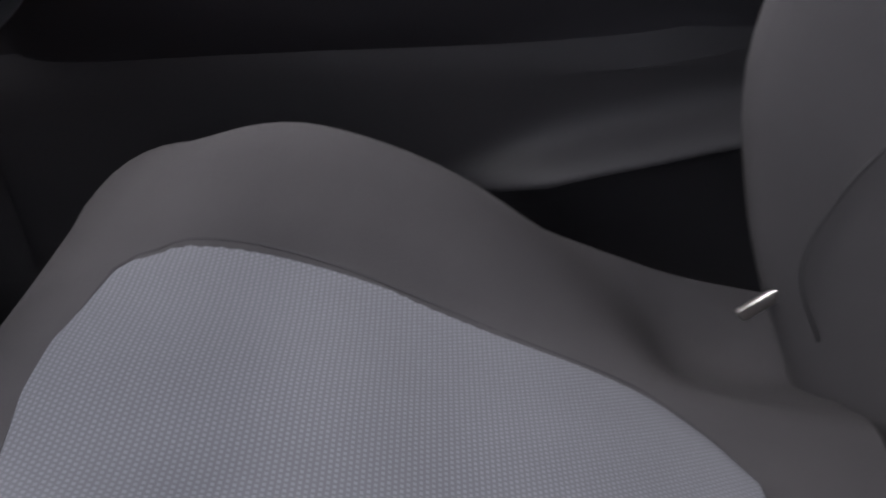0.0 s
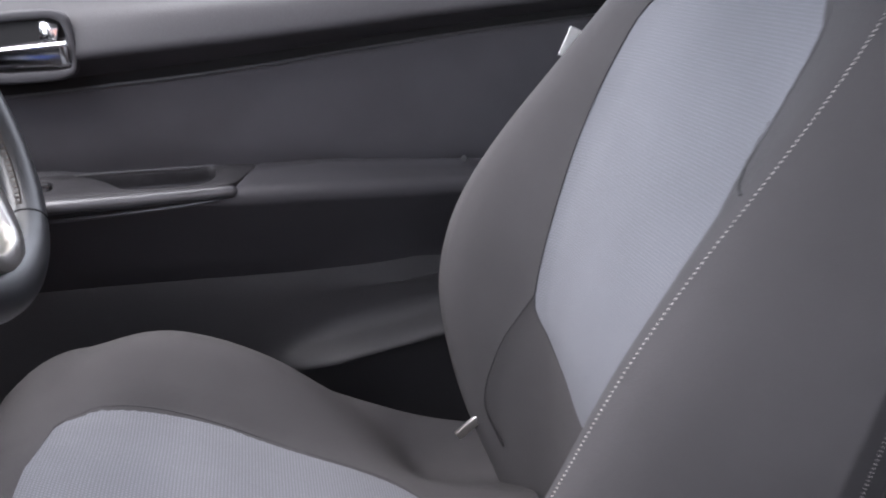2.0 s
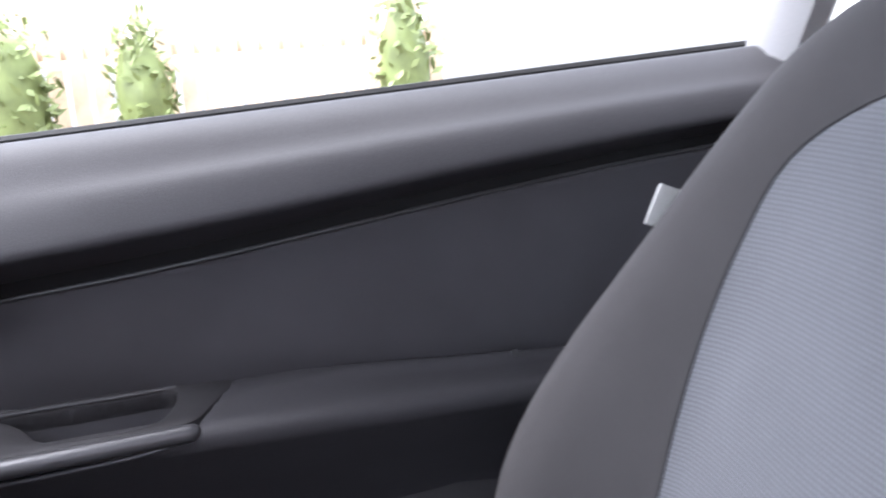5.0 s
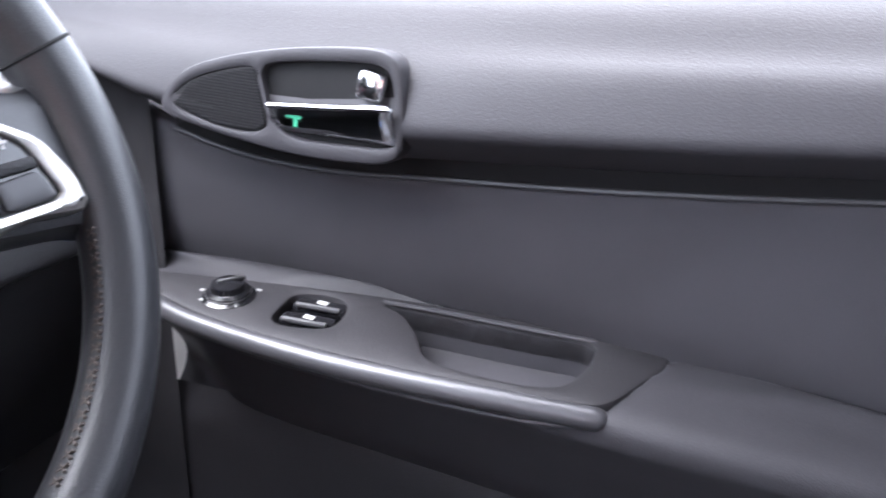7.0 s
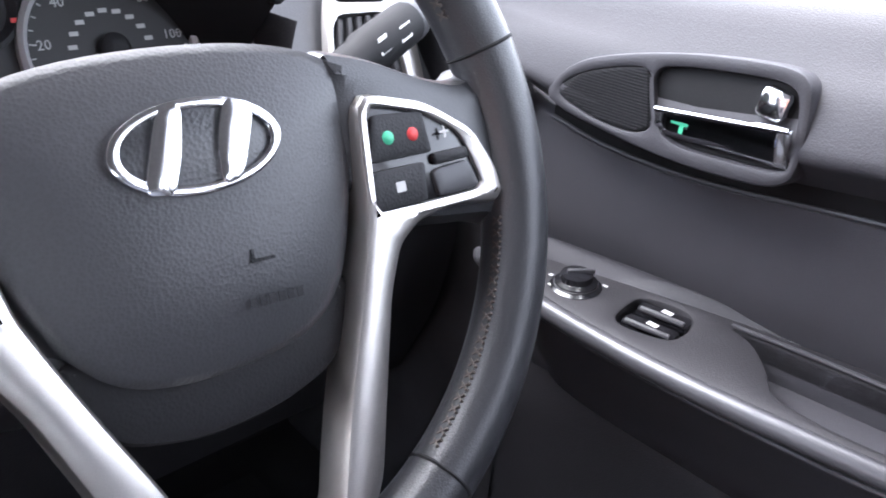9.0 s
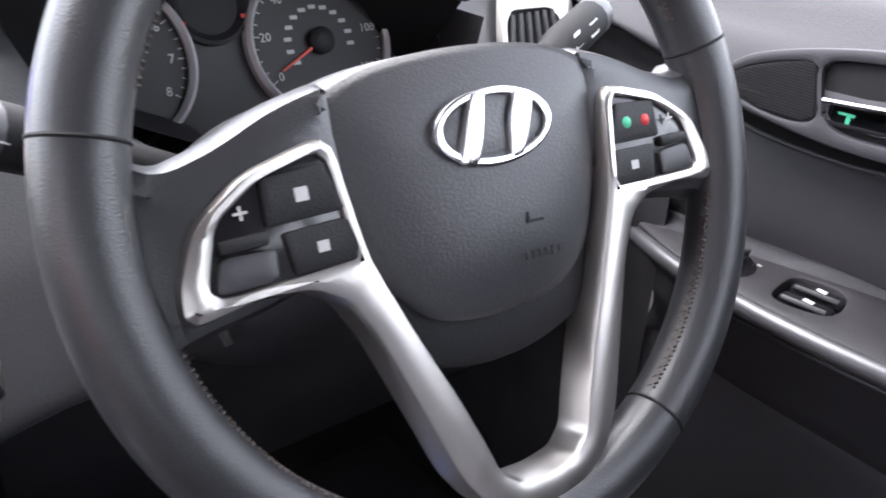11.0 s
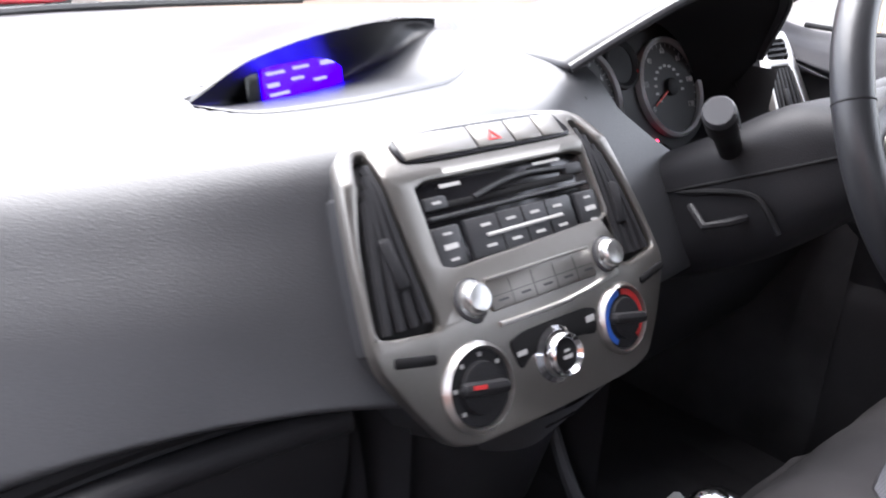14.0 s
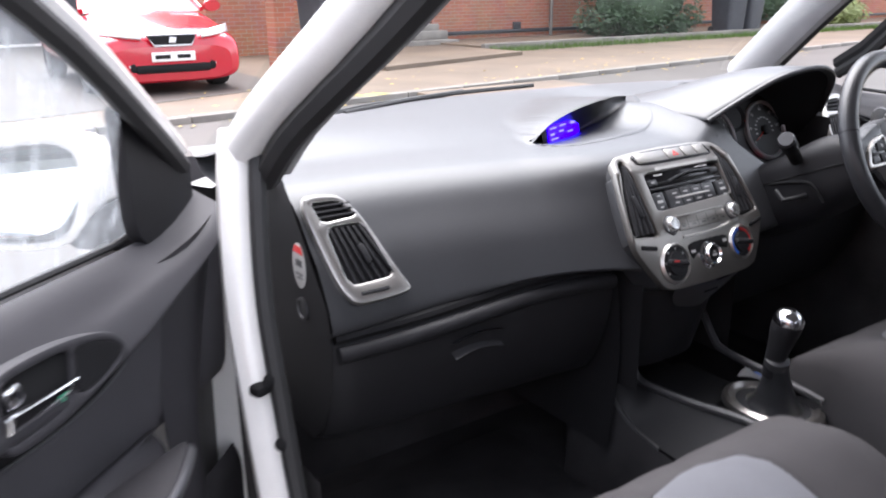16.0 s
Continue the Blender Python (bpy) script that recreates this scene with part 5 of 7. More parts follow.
def hood_skin(u, v):
    a = Vector(hood_arc(u))
    b = Vector((0.15 + 0.40 * u, 0.50 + 0.03 * math.sin(3.14 * u), 0.968 + 0.010 * math.sin(3.14 * u)))
    p = a.lerp(b, v)
    p.z += 0.03 * math.sin(math.pi * v) * math.sin(math.pi * u) ** 0.5 * (1 - v)
    return p


binn = thing("instrument_cluster", (0.345, 0.25, 0.93), "hooded instrument cluster with two round gauges", "instrument cluster")
hood = part("hood", sheet(hood_skin, 40, 14), DASH, binn, "dark grey instrument hood", angle=60)
thicken(hood, 0.006)
part("hood_lip", sweep([hood_arc(i / 40) for i in range(41)], 0.005, 8), DASH, binn)
part("bowl", sheet(lambda u, v: Vector(hood_arc(u)).lerp(Vector((0.20 + 0.30 * u, 0.285, 0.86 + 0.14 * math.sin(3.14 * u) ** 0.5)), v), 40, 8), BLACK, binn, "black inner shroud")
part("bowl_floor", sheet(lambda u, v: (0.165 + 0.36 * u, 0.20 + 0.12 * v - 0.04 * math.sin(3.14 * u) * (1 - v), 0.885 - 0.05 * v * 0 - 0.045 * math.sin(3.14 * u) ** 0.6 + 0.06 * (2 * u - 1) ** 8), 24, 6), DARK, binn, "black lower shroud")
GM = axes((0.346, 0.285, 0.917), (1, 0.0, 0), (0, 0.40, 0.916))
part("gauge_panel", plate([smooth_loop([(-0.16, -0.08), (0.16, -0.08), (0.16, 0.04), (0.09, 0.095), (-0.09, 0.095), (-0.16, 0.04)], 0.2)], 0.004, 0.001), GAUGE, binn, "dark grey gauge panel", at=shifted(GM, 0, 0, -0.006))


def gauge(cx, numbers, start, stop, label, rad=0.062, pointer=210):
    m = shifted(GM, cx, 0, 0)
    g = part("gauge", turned([(rad, -0.002), (rad, 0.006), (rad - 0.003, 0.009), (rad - 0.006, 0.006), (rad - 0.006, 0.0)], 64), RINGPAINT, binn, label, at=m)
    part("dial", turned([(rad - 0.005, -0.001), (rad - 0.005, 0.001)], 64), GAUGE, g, at=m)
    n = len(numbers)
    for i, s in enumerate(numbers):
        a = radians(start + (stop - start) * i / (n - 1))
        if s:
            writing("numeral", s, 0.0095, MARK, g, shifted(m, (rad - 0.017) * math.cos(a), (rad - 0.017) * math.sin(a), 0.0014))
    ticks = bmesh.new()
    for i in range((n - 1) * 4 + 1):
        a = radians(start + (stop - start) * i / ((n - 1) * 4))
        l = 0.005 if i % 4 == 0 else 0.003
        r0 = rad - 0.0075 - l / 2
        bmesh.ops.create_cube(ticks, size=1, matrix=Matrix.Translation((r0 * math.cos(a), r0 * math.sin(a), 0.0013)) @ Matrix.Rotation(a, 4, "Z") @ Matrix.Diagonal((l, 0.0008, 0.0004, 1)))
    part("tick_marks", ticks, MARK, g, at=m)
    a = radians(pointer)
    part("needle", sweep([(0, 0, 0.004), (0.042 * math.cos(a), 0.042 * math.sin(a), 0.004)], [0.0018, 0.0008], 6), NEEDLE, g, "red needle", at=m)
    part("hub", turned([(0.0105, 0), (0.0105, 0.007), (0.008, 0.009), (0.002, 0.009)], 24), DARK, g, "black needle hub", at=m)
    return g, m


g, m = gauge(-0.081, ["0", "1", "2", "3", "4", "5", "6", "7", "8"], 212, -32, "rev counter with silver ring", pointer=210)
prints("printed_mark", [(0.0, 0.030, 0.018, 0.002)], MARK, g, shifted(m, 0, 0, 0.0012))
g, m = gauge(0.082, ["0", "20", "40", "60", "80", "100", "120"], 212, -32, "speedometer with silver ring", pointer=208)
prints("printed_mark", [(0.020 * math.cos(radians(212 - 20 * i)) * 1.35, 0.020 * math.sin(radians(212 - 20 * i)) * 1.35, 0.006, 0.003) for i in range(12)], MARK, g, shifted(m, 0, 0, 0.0012))
part("fuel_gauge", turned([(0.030, -0.002), (0.030, 0.003), (0.027, 0.004), (0.022, 0.0), (0.022, -0.001)], 40), DARK, binn, "small dark fuel gauge", at=shifted(GM, 0, 0.035, 0))
prints("printed_mark", [(-0.024, 0.022, 0.006, 0.003), (0.024, 0.024, 0.006, 0.003)], REDMARK, binn, shifted(GM, 0, 0, 0.004))
part("warning_light", turned([(0.0035, 0), (0.0035, 0.001)], 12), REDGLOW, binn, "lit red warning light", at=shifted(GM, 0.035, -0.062, 0.001))

# ---- steering column and stalks ----
WU, WN = Vector((0, 0.4067, 0.9135)), Vector((0, -0.9135, 0.4067))
WO = Vector((0.328, -0.05, 0.943))
WM = axes(WO, (1, 0, 0), WU)
col = thing("steering_column", (0.33, 0.1, 0.85), "black plastic steering column shroud with stalks", "steering column")


def shroud_fn(u, v):
    """A rounded box section that grows towards the dash."""
    d = 0.045 + 0.25 * v
    hw = curve(v, [0, 0.2, 0.5, 1], [0.052, 0.078, 0.088, 0.09])
    up, dn = curve(v, [0, 0.2, 0.5, 1], [0.030, 0.054, 0.046, 0.034]), curve(v, [0, 0.2, 0.5, 1], [0.045, 0.066, 0.088, 0.10])
    c, k = math.cos(u * 2 * math.pi), math.sin(u * 2 * math.pi)
    x = hw * math.copysign(abs(c) ** 0.5, c)
    y = (up if k > 0 else dn) * math.copysign(abs(k) ** 0.55, k)
    return WO + WN * -d + WU * (y - 0.002) + Vector((x, 0, 0))


part("shroud", sheet(shroud_fn, 48, 16, True), COLUMN, col, "dark plastic shroud", angle=60)
part("shroud_end", sheet(lambda u, v: Vector(shroud_fn(u, 0)).lerp(WO + WN * -0.044, v), 48, 2, True), DARK, col)
part("shroud_joint", sweep([shroud_fn(0.5, i / 16) + Vector((-0.0005, 0, 0)) for i in range(17)], 0.0015, 6), BLACK, col)
part("tilt_lever", sweep([(0.228, 0.112, 0.850), (0.216, 0.088, 0.839), (0.228, 0.072, 0.845), (0.243, 0.062, 0.850)], 0.0042, 8), DARK, col, "black column tilt lever")
part("shroud_step", sweep(path_curve([(0.2395, 0.134, 0.856), (0.2385, 0.088, 0.869), (0.2390, 0.059, 0.873), (0.2400, 0.045, 0.864), (0.2440, 0.030, 0.843)], 20), 0.003, 8), BLACK, col, "dark step in the shroud")
part("ignition", turned([(0.018, 0), (0.018, 0.012), (0.012, 0.014), (0.010, 0.008)], 24), DARK, col, "ignition switch", at=axes((0.425, 0.035, 0.855), (1, 0, 0), (0, 0.3, 0.95)))
for s, tip in ((-1, Vector((0.160, 0.060, 0.957))), (1, Vector((0.560, 0.120, 0.957)))):
    root = WO + WN * -0.095 + WU * 0.02 + Vector((s * 0.07, 0, 0)) if s > 0 else Vector((0.252, 0.094, 0.905))
    st = part("stalk", sweep([root, root.lerp(tip, 0.4), root.lerp(tip, 0.62), root.lerp(tip, 0.66), root.lerp(tip, 0.95), tip], [0.0110, 0.0115, 0.0122, 0.0142, 0.0142, 0.0125], 14), BLACK, col, "black control stalk")
    part("stalk_cap", sweep([root.lerp(tip, 0.945), root.lerp(tip, 1.0), root.lerp(tip, 1.04)], [0.0140, 0.0140, 0.0120], 14), SATIN, st, "rounded end cap")
    sm = axes(root.lerp(tip, 0.8) + WN * 0.0140, (tip - root).normalized() if s > 0 else (root - tip).normalized(), WU)
    prints("stalk_print", [(-0.018, 0.004, 0.010, 0.0025), (-0.016, -0.004, 0.012, 0.002), (0.010, 0.002, 0.012, 0.0015), (0.010, -0.006, 0.012, 0.0015), (0.004, -0.002, 0.0015, 0.009), (0.016, -0.002, 0.0015, 0.009)], MARK, st, sm)

# ---- steering wheel ----
wheel = thing("steering_wheel", tuple(WO), "black leather steering wheel with silver spokes", "steering wheel")
RC, RR = (-0.002, 0.0), 0.1515
rim_pt = lambda a, r=RR, n=0.0: (RC[0] + r * math.cos(a), RC[1] + r * math.sin(a), n)


def rim_arc(a0, a1, n=60):
    return [rim_pt(radians(a0 + (a1 - a0) * i / n)) for i in range(n + 1)]


part("rim", sweep(rim_arc(-60, 240, 110), 0.0152, 20), LEATHER, wheel, "black stitched leather rim", at=WM)
part("rim_base", sweep(rim_arc(-120, -60, 30), 0.0150, 20), LEATHER, wheel, "smooth lower rim", at=WM)
for a in (-60, 240, 165, 15):
    part("rim_seam", turned([(0.0153, -0.0008), (0.0157, 0), (0.0153, 0.0008)], 24), BLACK, wheel, at=WM @ Matrix.Translation(rim_pt(radians(a))) @ Matrix.Rotation(radians(a), 4, "Z") @ pose(0, 0, 0, 90, 0, 0))
lace = None
for a0, a1 in ((-58, -14), (22, 88), (92, 158), (194, 238)):
    n = int(abs(a1 - a0) / 2.2)
    for i in range(n):
        a = radians(a0 + (a1 - a0) * (i + 0.5) / n)
        m = WM @ Matrix.Translation(rim_pt(a, RR - 0.0144, 0.004)) @ Matrix.Rotation(a, 4, "Z")
        if lace is None:
            bm = bmesh.new()
            for q in (-1, 1):
                bmesh.ops.create_cube(bm, size=1, matrix=Matrix.Rotation(radians(q * 35), 4, "X") @ Matrix.Diagonal((0.0013, 0.0010, 0.0056, 1)))
            lace = bpy.data.meshes.new("lace")
            bm.to_mesh(lace)
            bm.free()
            lace.materials.append(LACE)
        o = new("lace", lace)
        o.parent = wheel
        o.matrix_local = Matrix.Translation(-WO) @ m
# pad
padh = [(0.0, 0.0565), (0.036, 0.0545), (0.062, 0.0480), (0.0735, 0.0385), (0.0705, 0.022), (0.0665, 0.0), (0.0585, -0.025), (0.0505, -0.042), (0.037, -0.0545), (0.018, -0.0592), (0.0, -0.0600)]
padl = smooth_loop(padh + mirrored(padh[1:-1]), 0.25, 2)


def pad_fn(u, v):
    k = round(u * len(padl)) % len(padl)
    x, y = padl[k]
    c = (0.0, -0.004)
    s = 1 - v
    dome = 0.010 * (1 - s**2.6)
    if v == 0:
        dome = -0.03
    s = min(1.0, s * 1.02)
    return (c[0] + (x - c[0]) * s, c[1] + (y - c[1]) * s, dome)


pad = part("airbag_cover", sheet(pad_fn, len(padl), 16, True), PADSKIN, wheel, "grained dark grey airbag cover", at=WM, angle=70)
prints("embossed_mark", [(0.017, -0.0215, 0.009, 0.0012), (0.0135, -0.0195, 0.0012, 0.004)] + [(0.0105 + 0.0036 * i, -0.0355, 0.0024, 0.0034) for i in range(6)], COLUMN, pad, shifted(WM, 0, 0, 0.0100, -3))
lg = part("badge_ring", plate([oval(0.003, 0.019, 0.0300, 0.0158, 48), oval(0.003, 0.019, 0.0258, 0.0122, 48)], 0.003, 0.001), CHROME, pad, "oval chrome badge", at=shifted(WM, 0, 0, 0.0095))
for bar in ([(-0.0190, 0.0065), (-0.0085, 0.0048), (-0.0035, 0.0170), (0.0005, 0.0340), (-0.0085, 0.0330)], [(0.0075, 0.0045), (0.0160, 0.0060), (0.0255, 0.0300), (0.0150, 0.0335), (0.0095, 0.0210)]):
    part("badge_stroke", plate([smooth_loop(bar, 0.16, 2)], 0.003, 0.0008), CHROME, lg, "slanted chrome stroke", at=shifted(WM, 0, 0.0, 0.0097))
part("badge_field", plate([oval(0.003, 0.019, 0.0285, 0.0145, 48)], 0.002, 0.0004), DASH, lg, at=shifted(WM, 0, 0, 0.0085))
chin = [(0.048, -0.036), (0.0555, -0.038), (0.0510, -0.058), (0.040, -0.0715), (0.014, -0.0785), (-0.014, -0.0785), (-0.040, -0.0715), (-0.0510, -0.058), (-0.0555, -0.038), (-0.048, -0.036)]
part("pad_chin", plate([smooth_loop(chin, 0.2)], 0.020, 0.005), COLUMN, wheel, "smooth black lower cover", at=shifted(WM, 0, 0, -0.0215))
part("hub", turned([(0.036, -0.06), (0.044, -0.03), (0.046, -0.012)], 32), DARK, wheel, "black hub", at=WM)
trim = [(0.068, 0.029), (0.103, 0.020), (0.124, 0.006), (0.1325, -0.012), (0.1335, -0.023), (0.129, -0.027), (0.106, -0.0235), (0.087, -0.0255), (0.075, -0.033), (0.066, -0.050), (0.054, -0.085), (0.044, -0.115), (0.034, -0.131), (0.018, -0.142), (0.0, -0.144)]
inner = [(0.0, -0.128), (0.015, -0.1265), (0.0235, -0.119), (0.028, -0.105), (0.036, -0.083), (0.048, -0.055), (0.057, -0.032), (0.062, -0.018)]
vtrim = trim + mirrored(trim[:-1]) + [(-x, y) for x, y in reversed(inner[1:])] + inner
hole_r = [(0.073, 0.0225), (0.097, 0.0165), (0.115, 0.005), (0.122, -0.016), (0.118, -0.0185), (0.09, -0.018), (0.068, -0.017)]
part("spoke_trim", plate([smooth_loop(vtrim, 0.14, 2), smooth_loop(hole_r, 0.12, 2), smooth_loop(mirrored(hole_r), 0.12, 2)], 0.020, 0.004), SILVER, wheel, "silver spoke trim in a V", at=shifted(WM, 0, 0, -0.010))
for k in (-1, 1):
    fl = (lambda o: [(k * x, y) for x, y in o][::k])
    wing = [(0.055, 0.050), (0.085, 0.043), (0.110, 0.032), (0.129, 0.027), (0.141, 0.036), (0.148, 0.01), (0.143, -0.040), (0.130, -0.034), (0.10, -0.030), (0.06, -0.02)]
    part("spoke", plate([smooth_loop(fl(wing), 0.2)], 0.024, 0.011), LEATHER, wheel, "leather covered spoke", at=shifted(WM, 0, 0, -0.0195))
    keys = part("button_panel", plate([smooth_loop(fl([(0.070, 0.022), (0.094, 0.022), (0.111, 0.014), (0.122, -0.001), (0.1275, -0.021), (0.09, -0.024), (0.062, -0.022)]), 0.12, 2)], 0.006, 0.001), GLOSSBLACK, wheel, "black steering wheel buttons", at=shifted(WM, 0, 0, 0.0015))
    part("button", plate([smooth_loop(fl([(0.0735, 0.0185), (0.098, 0.0170), (0.099, -0.000), (0.0685, 0.0005)]), 0.05, 2)], 0.003, 0.0008), COLUMN, keys, at=shifted(WM, 0, 0, 0.0065))
    part("button", plate([smooth_loop(fl([(0.0685, -0.0025), (0.094, -0.003), (0.092, -0.0185), (0.0645, -0.0185)]), 0.05, 2)], 0.003, 0.0008), COLUMN, keys, at=shifted(WM, 0, 0, 0.0065))
    part("rocker", plate([smooth_loop(fl([(0.098, -0.0185), (0.121, -0.0185), (0.117, -0.006), (0.097, -0.007)]), 0.12, 2)], 0.004, 0.0015), SATIN, keys, at=shifted(WM, 0, 0, 0.0055))
    part("rocker_grip", box((0.018, 0.005, 0.005), 0.0015), DARK, keys, at=shifted(WM, k * 0.108, -0.003, 0.008))
    prints("button_mark", [(k * 0.080, -0.0105, 0.0045, 0.004), (k * 0.107, 0.007, 0.005, 0.001), (k * 0.107, 0.007, 0.001, 0.005)] + ([(k * 0.084, 0.009, 0.005, 0.005)] if k < 0 else []), MARK, keys, shifted(WM, 0, 0, 0.0093))
    if k > 0:
        part("call_mark", turned([(0.003, 0), (0.002, 0.0008)], 16), GREENMARK, keys, "green call mark", at=shifted(WM, 0.079, 0.009, 0.0093))
        part("end_mark", turned([(0.003, 0), (0.002, 0.0008)], 16), REDMARK, keys, "red call mark", at=shifted(WM, 0.091, 0.0085, 0.0093))

# ---- between the seats and underfoot ----
con = thing("centre_console", (0.02, -0.05, 0.33), "black plastic centre console between the seats", "console")
part("console_body", sheet(lambda u, v: (0.02 + (0.115 - 0.03 * abs(v - 0.3)) * -math.cos(u * math.pi), 0.30 - 0.95 * v, 0.34 + 0.19 * math.sin(u * math.pi) ** 0.35 * (1.0 - 0.12 * v)), 20, 20), DARK, con, "black console tunnel", angle=60)
for pts in ([(-0.098, 0.185, 0.66), (-0.080, 0.158, 0.600), (-0.074, 0.136, 0.557), (-0.068, 0.085, 0.551), (-0.055, 0.019, 0.550), (-0.040, -0.052, 0.552), (-0.030, -0.14, 0.545)], [(0.110, 0.16, 0.64), (0.088, 0.110, 0.600), (0.082, 0.080, 0.588), (0.090, 0.0, 0.576), (0.10, -0.10, 0.560)]):
    part("console_edge", sweep(path_curve(pts, 24), 0.007, 8), SATIN, con, "raised console edge")
part("console_side", sheet(lambda u, v: (lambda a, b: Vector(a).lerp(Vector(b), v))(path_curve([(-0.098, 0.19, 0.66), (-0.076, 0.138, 0.555), (-0.066, 0.075, 0.548), (-0.038, -0.06, 0.548), (-0.030, -0.30, 0.53)], 24)[round(u * 24)], path_curve([(-0.125, 0.20, 0.62), (-0.122, 0.148, 0.535), (-0.118, 0.107, 0.497), (-0.115, 0.045, 0.478), (-0.110, -0.30, 0.46)], 24)[round(u * 24)]), 24, 6), DARK, con, "black side of the console")
part("console_flank", sheet(lambda u, v: (-0.122 - 0.02 * v, 0.24 - 0.6 * u, (curve(u, [0, 0.07, 0.15, 0.22, 0.33, 1], [0.64, 0.60, 0.535, 0.497, 0.478, 0.46])) * (1 - v) + 0.33 * v), 20, 4), CARPET, con, "carpeted flank of the tunnel")
part("flank_edge", sweep(path_curve([(-0.128, 0.20, 0.62), (-0.124, 0.148, 0.535), (-0.120, 0.107, 0.497), (-0.117, 0.045, 0.478)], 16), 0.0035, 8), SATIN, con, "thin edge where the side meets the carpet")
part("tray_bottom", sheet(lambda u, v: (-0.065 + 0.15 * u, 0.17 - 0.14 * v, 0.532), 4, 4), BLACK, con, "dark tray in front of the lever")
gear = thing("gear_lever", (0.06, -0.035, 0.53), "gear lever with chrome topped knob and black gaiter", "gear lever")
part("surround", turned([(0.080, 0), (0.078, 0.010), (0.070, 0.014), (0.064, 0.008)], 48), SILVER, gear, "bright oval surround", at=pose(0.062, -0.035, 0.532) @ Matrix.Diagonal((0.86, 1.08, 1, 1)))
part("gaiter_base", turned([(0.066, 0.006), (0.050, 0.010), (0.034, 0.006)], 40), LEATHER, gear, "slack leather inside the surround", at=pose(0.062, -0.035, 0.532) @ Matrix.Diagonal((0.86, 1.08, 1, 1)))
part("gaiter", turned([(0.046, 0.0), (0.036, 0.016), (0.034, 0.020), (0.029, 0.036), (0.027, 0.040), (0.0225, 0.062), (0.021, 0.066), (0.018, 0.085), (0.0165, 0.098)], 28), LEATHER, gear, "creased black leather gaiter", at=Matrix.Translation((0.060, -0.040, 0.538)) @ Matrix(((1, 0, -0.40, 0), (0, 1, -0.20, 0), (0, 0, 1, 0), (0, 0, 0, 1))))
part("gaiter_collar", turned([(0.0165, 0.0), (0.0190, 0.004), (0.0185, 0.014), (0.0150, 0.016)], 24), SATIN, gear, "grey collar under the knob", at=pose(0.0200, -0.0585, 0.630, 12, -8))
knob = part("knob", turned([(0.012, -0.03), (0.015, 0.0), (0.018, 0.03), (0.0220, 0.052), (0.0230, 0.066), (0.0220, 0.074)], 28), DARK, gear, "black knob", at=pose(0.018, -0.056, 0.641, 12))
part("knob_cap", turned([(0.0228, 0.070), (0.0225, 0.078), (0.018, 0.086), (0.010, 0.090), (0.002, 0.091)], 28), CHROME, knob, "polished chrome cap", at=pose(0.018, -0.056, 0.641, 12))
packet = thing("packet", (0.06, -0.02, 0.53), "crumpled blue, white and red paper packet beside the gear lever", "packet")
part("paper", sheet(lambda u, v: (0.125 + 0.12 * u, 0.08 - 0.11 * v, 0.525 + 0.012 * math.sin(u * 9 + v * 4)), 10, 8), MARK, packet, "white paper")
part("blue_band", sheet(lambda u, v: (0.135 + 0.10 * u, 0.055 - 0.05 * v, 0.529 + 0.012 * math.sin((0.08 + 0.84 * u) * 9 + (0.15 + 0.5 * v) * 4)), 10, 5), BLUEMARK, packet, "blue band")
part("red_band", sheet(lambda u, v: (0.16 + 0.05 * u, -0.005 - 0.02 * v, 0.529 + 0.012 * math.sin((0.3 + 0.4 * u) * 9 + (0.7 + 0.2 * v) * 4)), 6, 3), REDMARK, packet, "red mark")
mat1 = thing("floor_mat", (-0.36, 0.1, 0.33), "black carpet floor mat in the passenger footwell", "floor mat")
part("mat_pad", box((0.46, 0.62, 0.012), 0.005), CARPET, mat1, at=pose(-0.37, 0.12, 0.338))
mat2 = thing("floor_mat", (0.36, 0.1, 0.33), "black carpet floor mat in the driver's footwell", "floor mat")
part("mat_pad", box((0.44, 0.62, 0.012), 0.005), CARPET, mat2, at=pose(0.37, 0.12, 0.338))
for i, (x, y, z, w) in enumerate(((0.315, 0.39, 0.46, 0.05), (0.425, 0.40, 0.465, 0.06), (0.52, 0.42, 0.45, 0.045))):
    pd = thing("pedal", (x, y, z), "bright metal faced pedal with rubber studs", "pedal", "pedals")
    part("pad", box((w, 0.012, 0.055), 0.004), SILVER, pd, at=pose(x, y, z, -30))
    bm = bmesh.new()
    for a in (-1, 0, 1):
        for c in (-1, 0, 1):
            bmesh.ops.create_cube(bm, size=1, matrix=pose(x, y, z, -30) @ Matrix.Translation((a * w * 0.3, -0.008, c * 0.016)) @ Matrix.Diagonal((w * 0.17, 0.005, 0.008, 1)))
    part("studs", bm, RUBBER, pd)
    part("arm", sweep([(x, y + 0.01, z), (x, y + 0.07, z + 0.12), (x, y + 0.06, z + 0.3)], 0.007, 6), BLACK, pd)
part("end_plug", turned([(0.017, 0), (0.017, 0.003), (0.013, 0.004), (0.012, 0.001), (0.004, 0.001)], 24), SATIN, dash, "round plug in the dash end", at=axes((-0.629, 0.265, 0.775), (0, -1, 0), (0, 0, 1)))
stick = thing("warning_sticker", (-0.635, 0.297, 0.83), "red and white round airbag warning sticker on the dash end", "sticker")
XM = axes((-0.6292, 0.268, 0.838), (0, -1, 0), (0, 0, 1))
part("disc", plate([oval(0, 0, 0.021, 0.033)], 0.001, 0.0002), MARK, stick, "white label", at=XM)
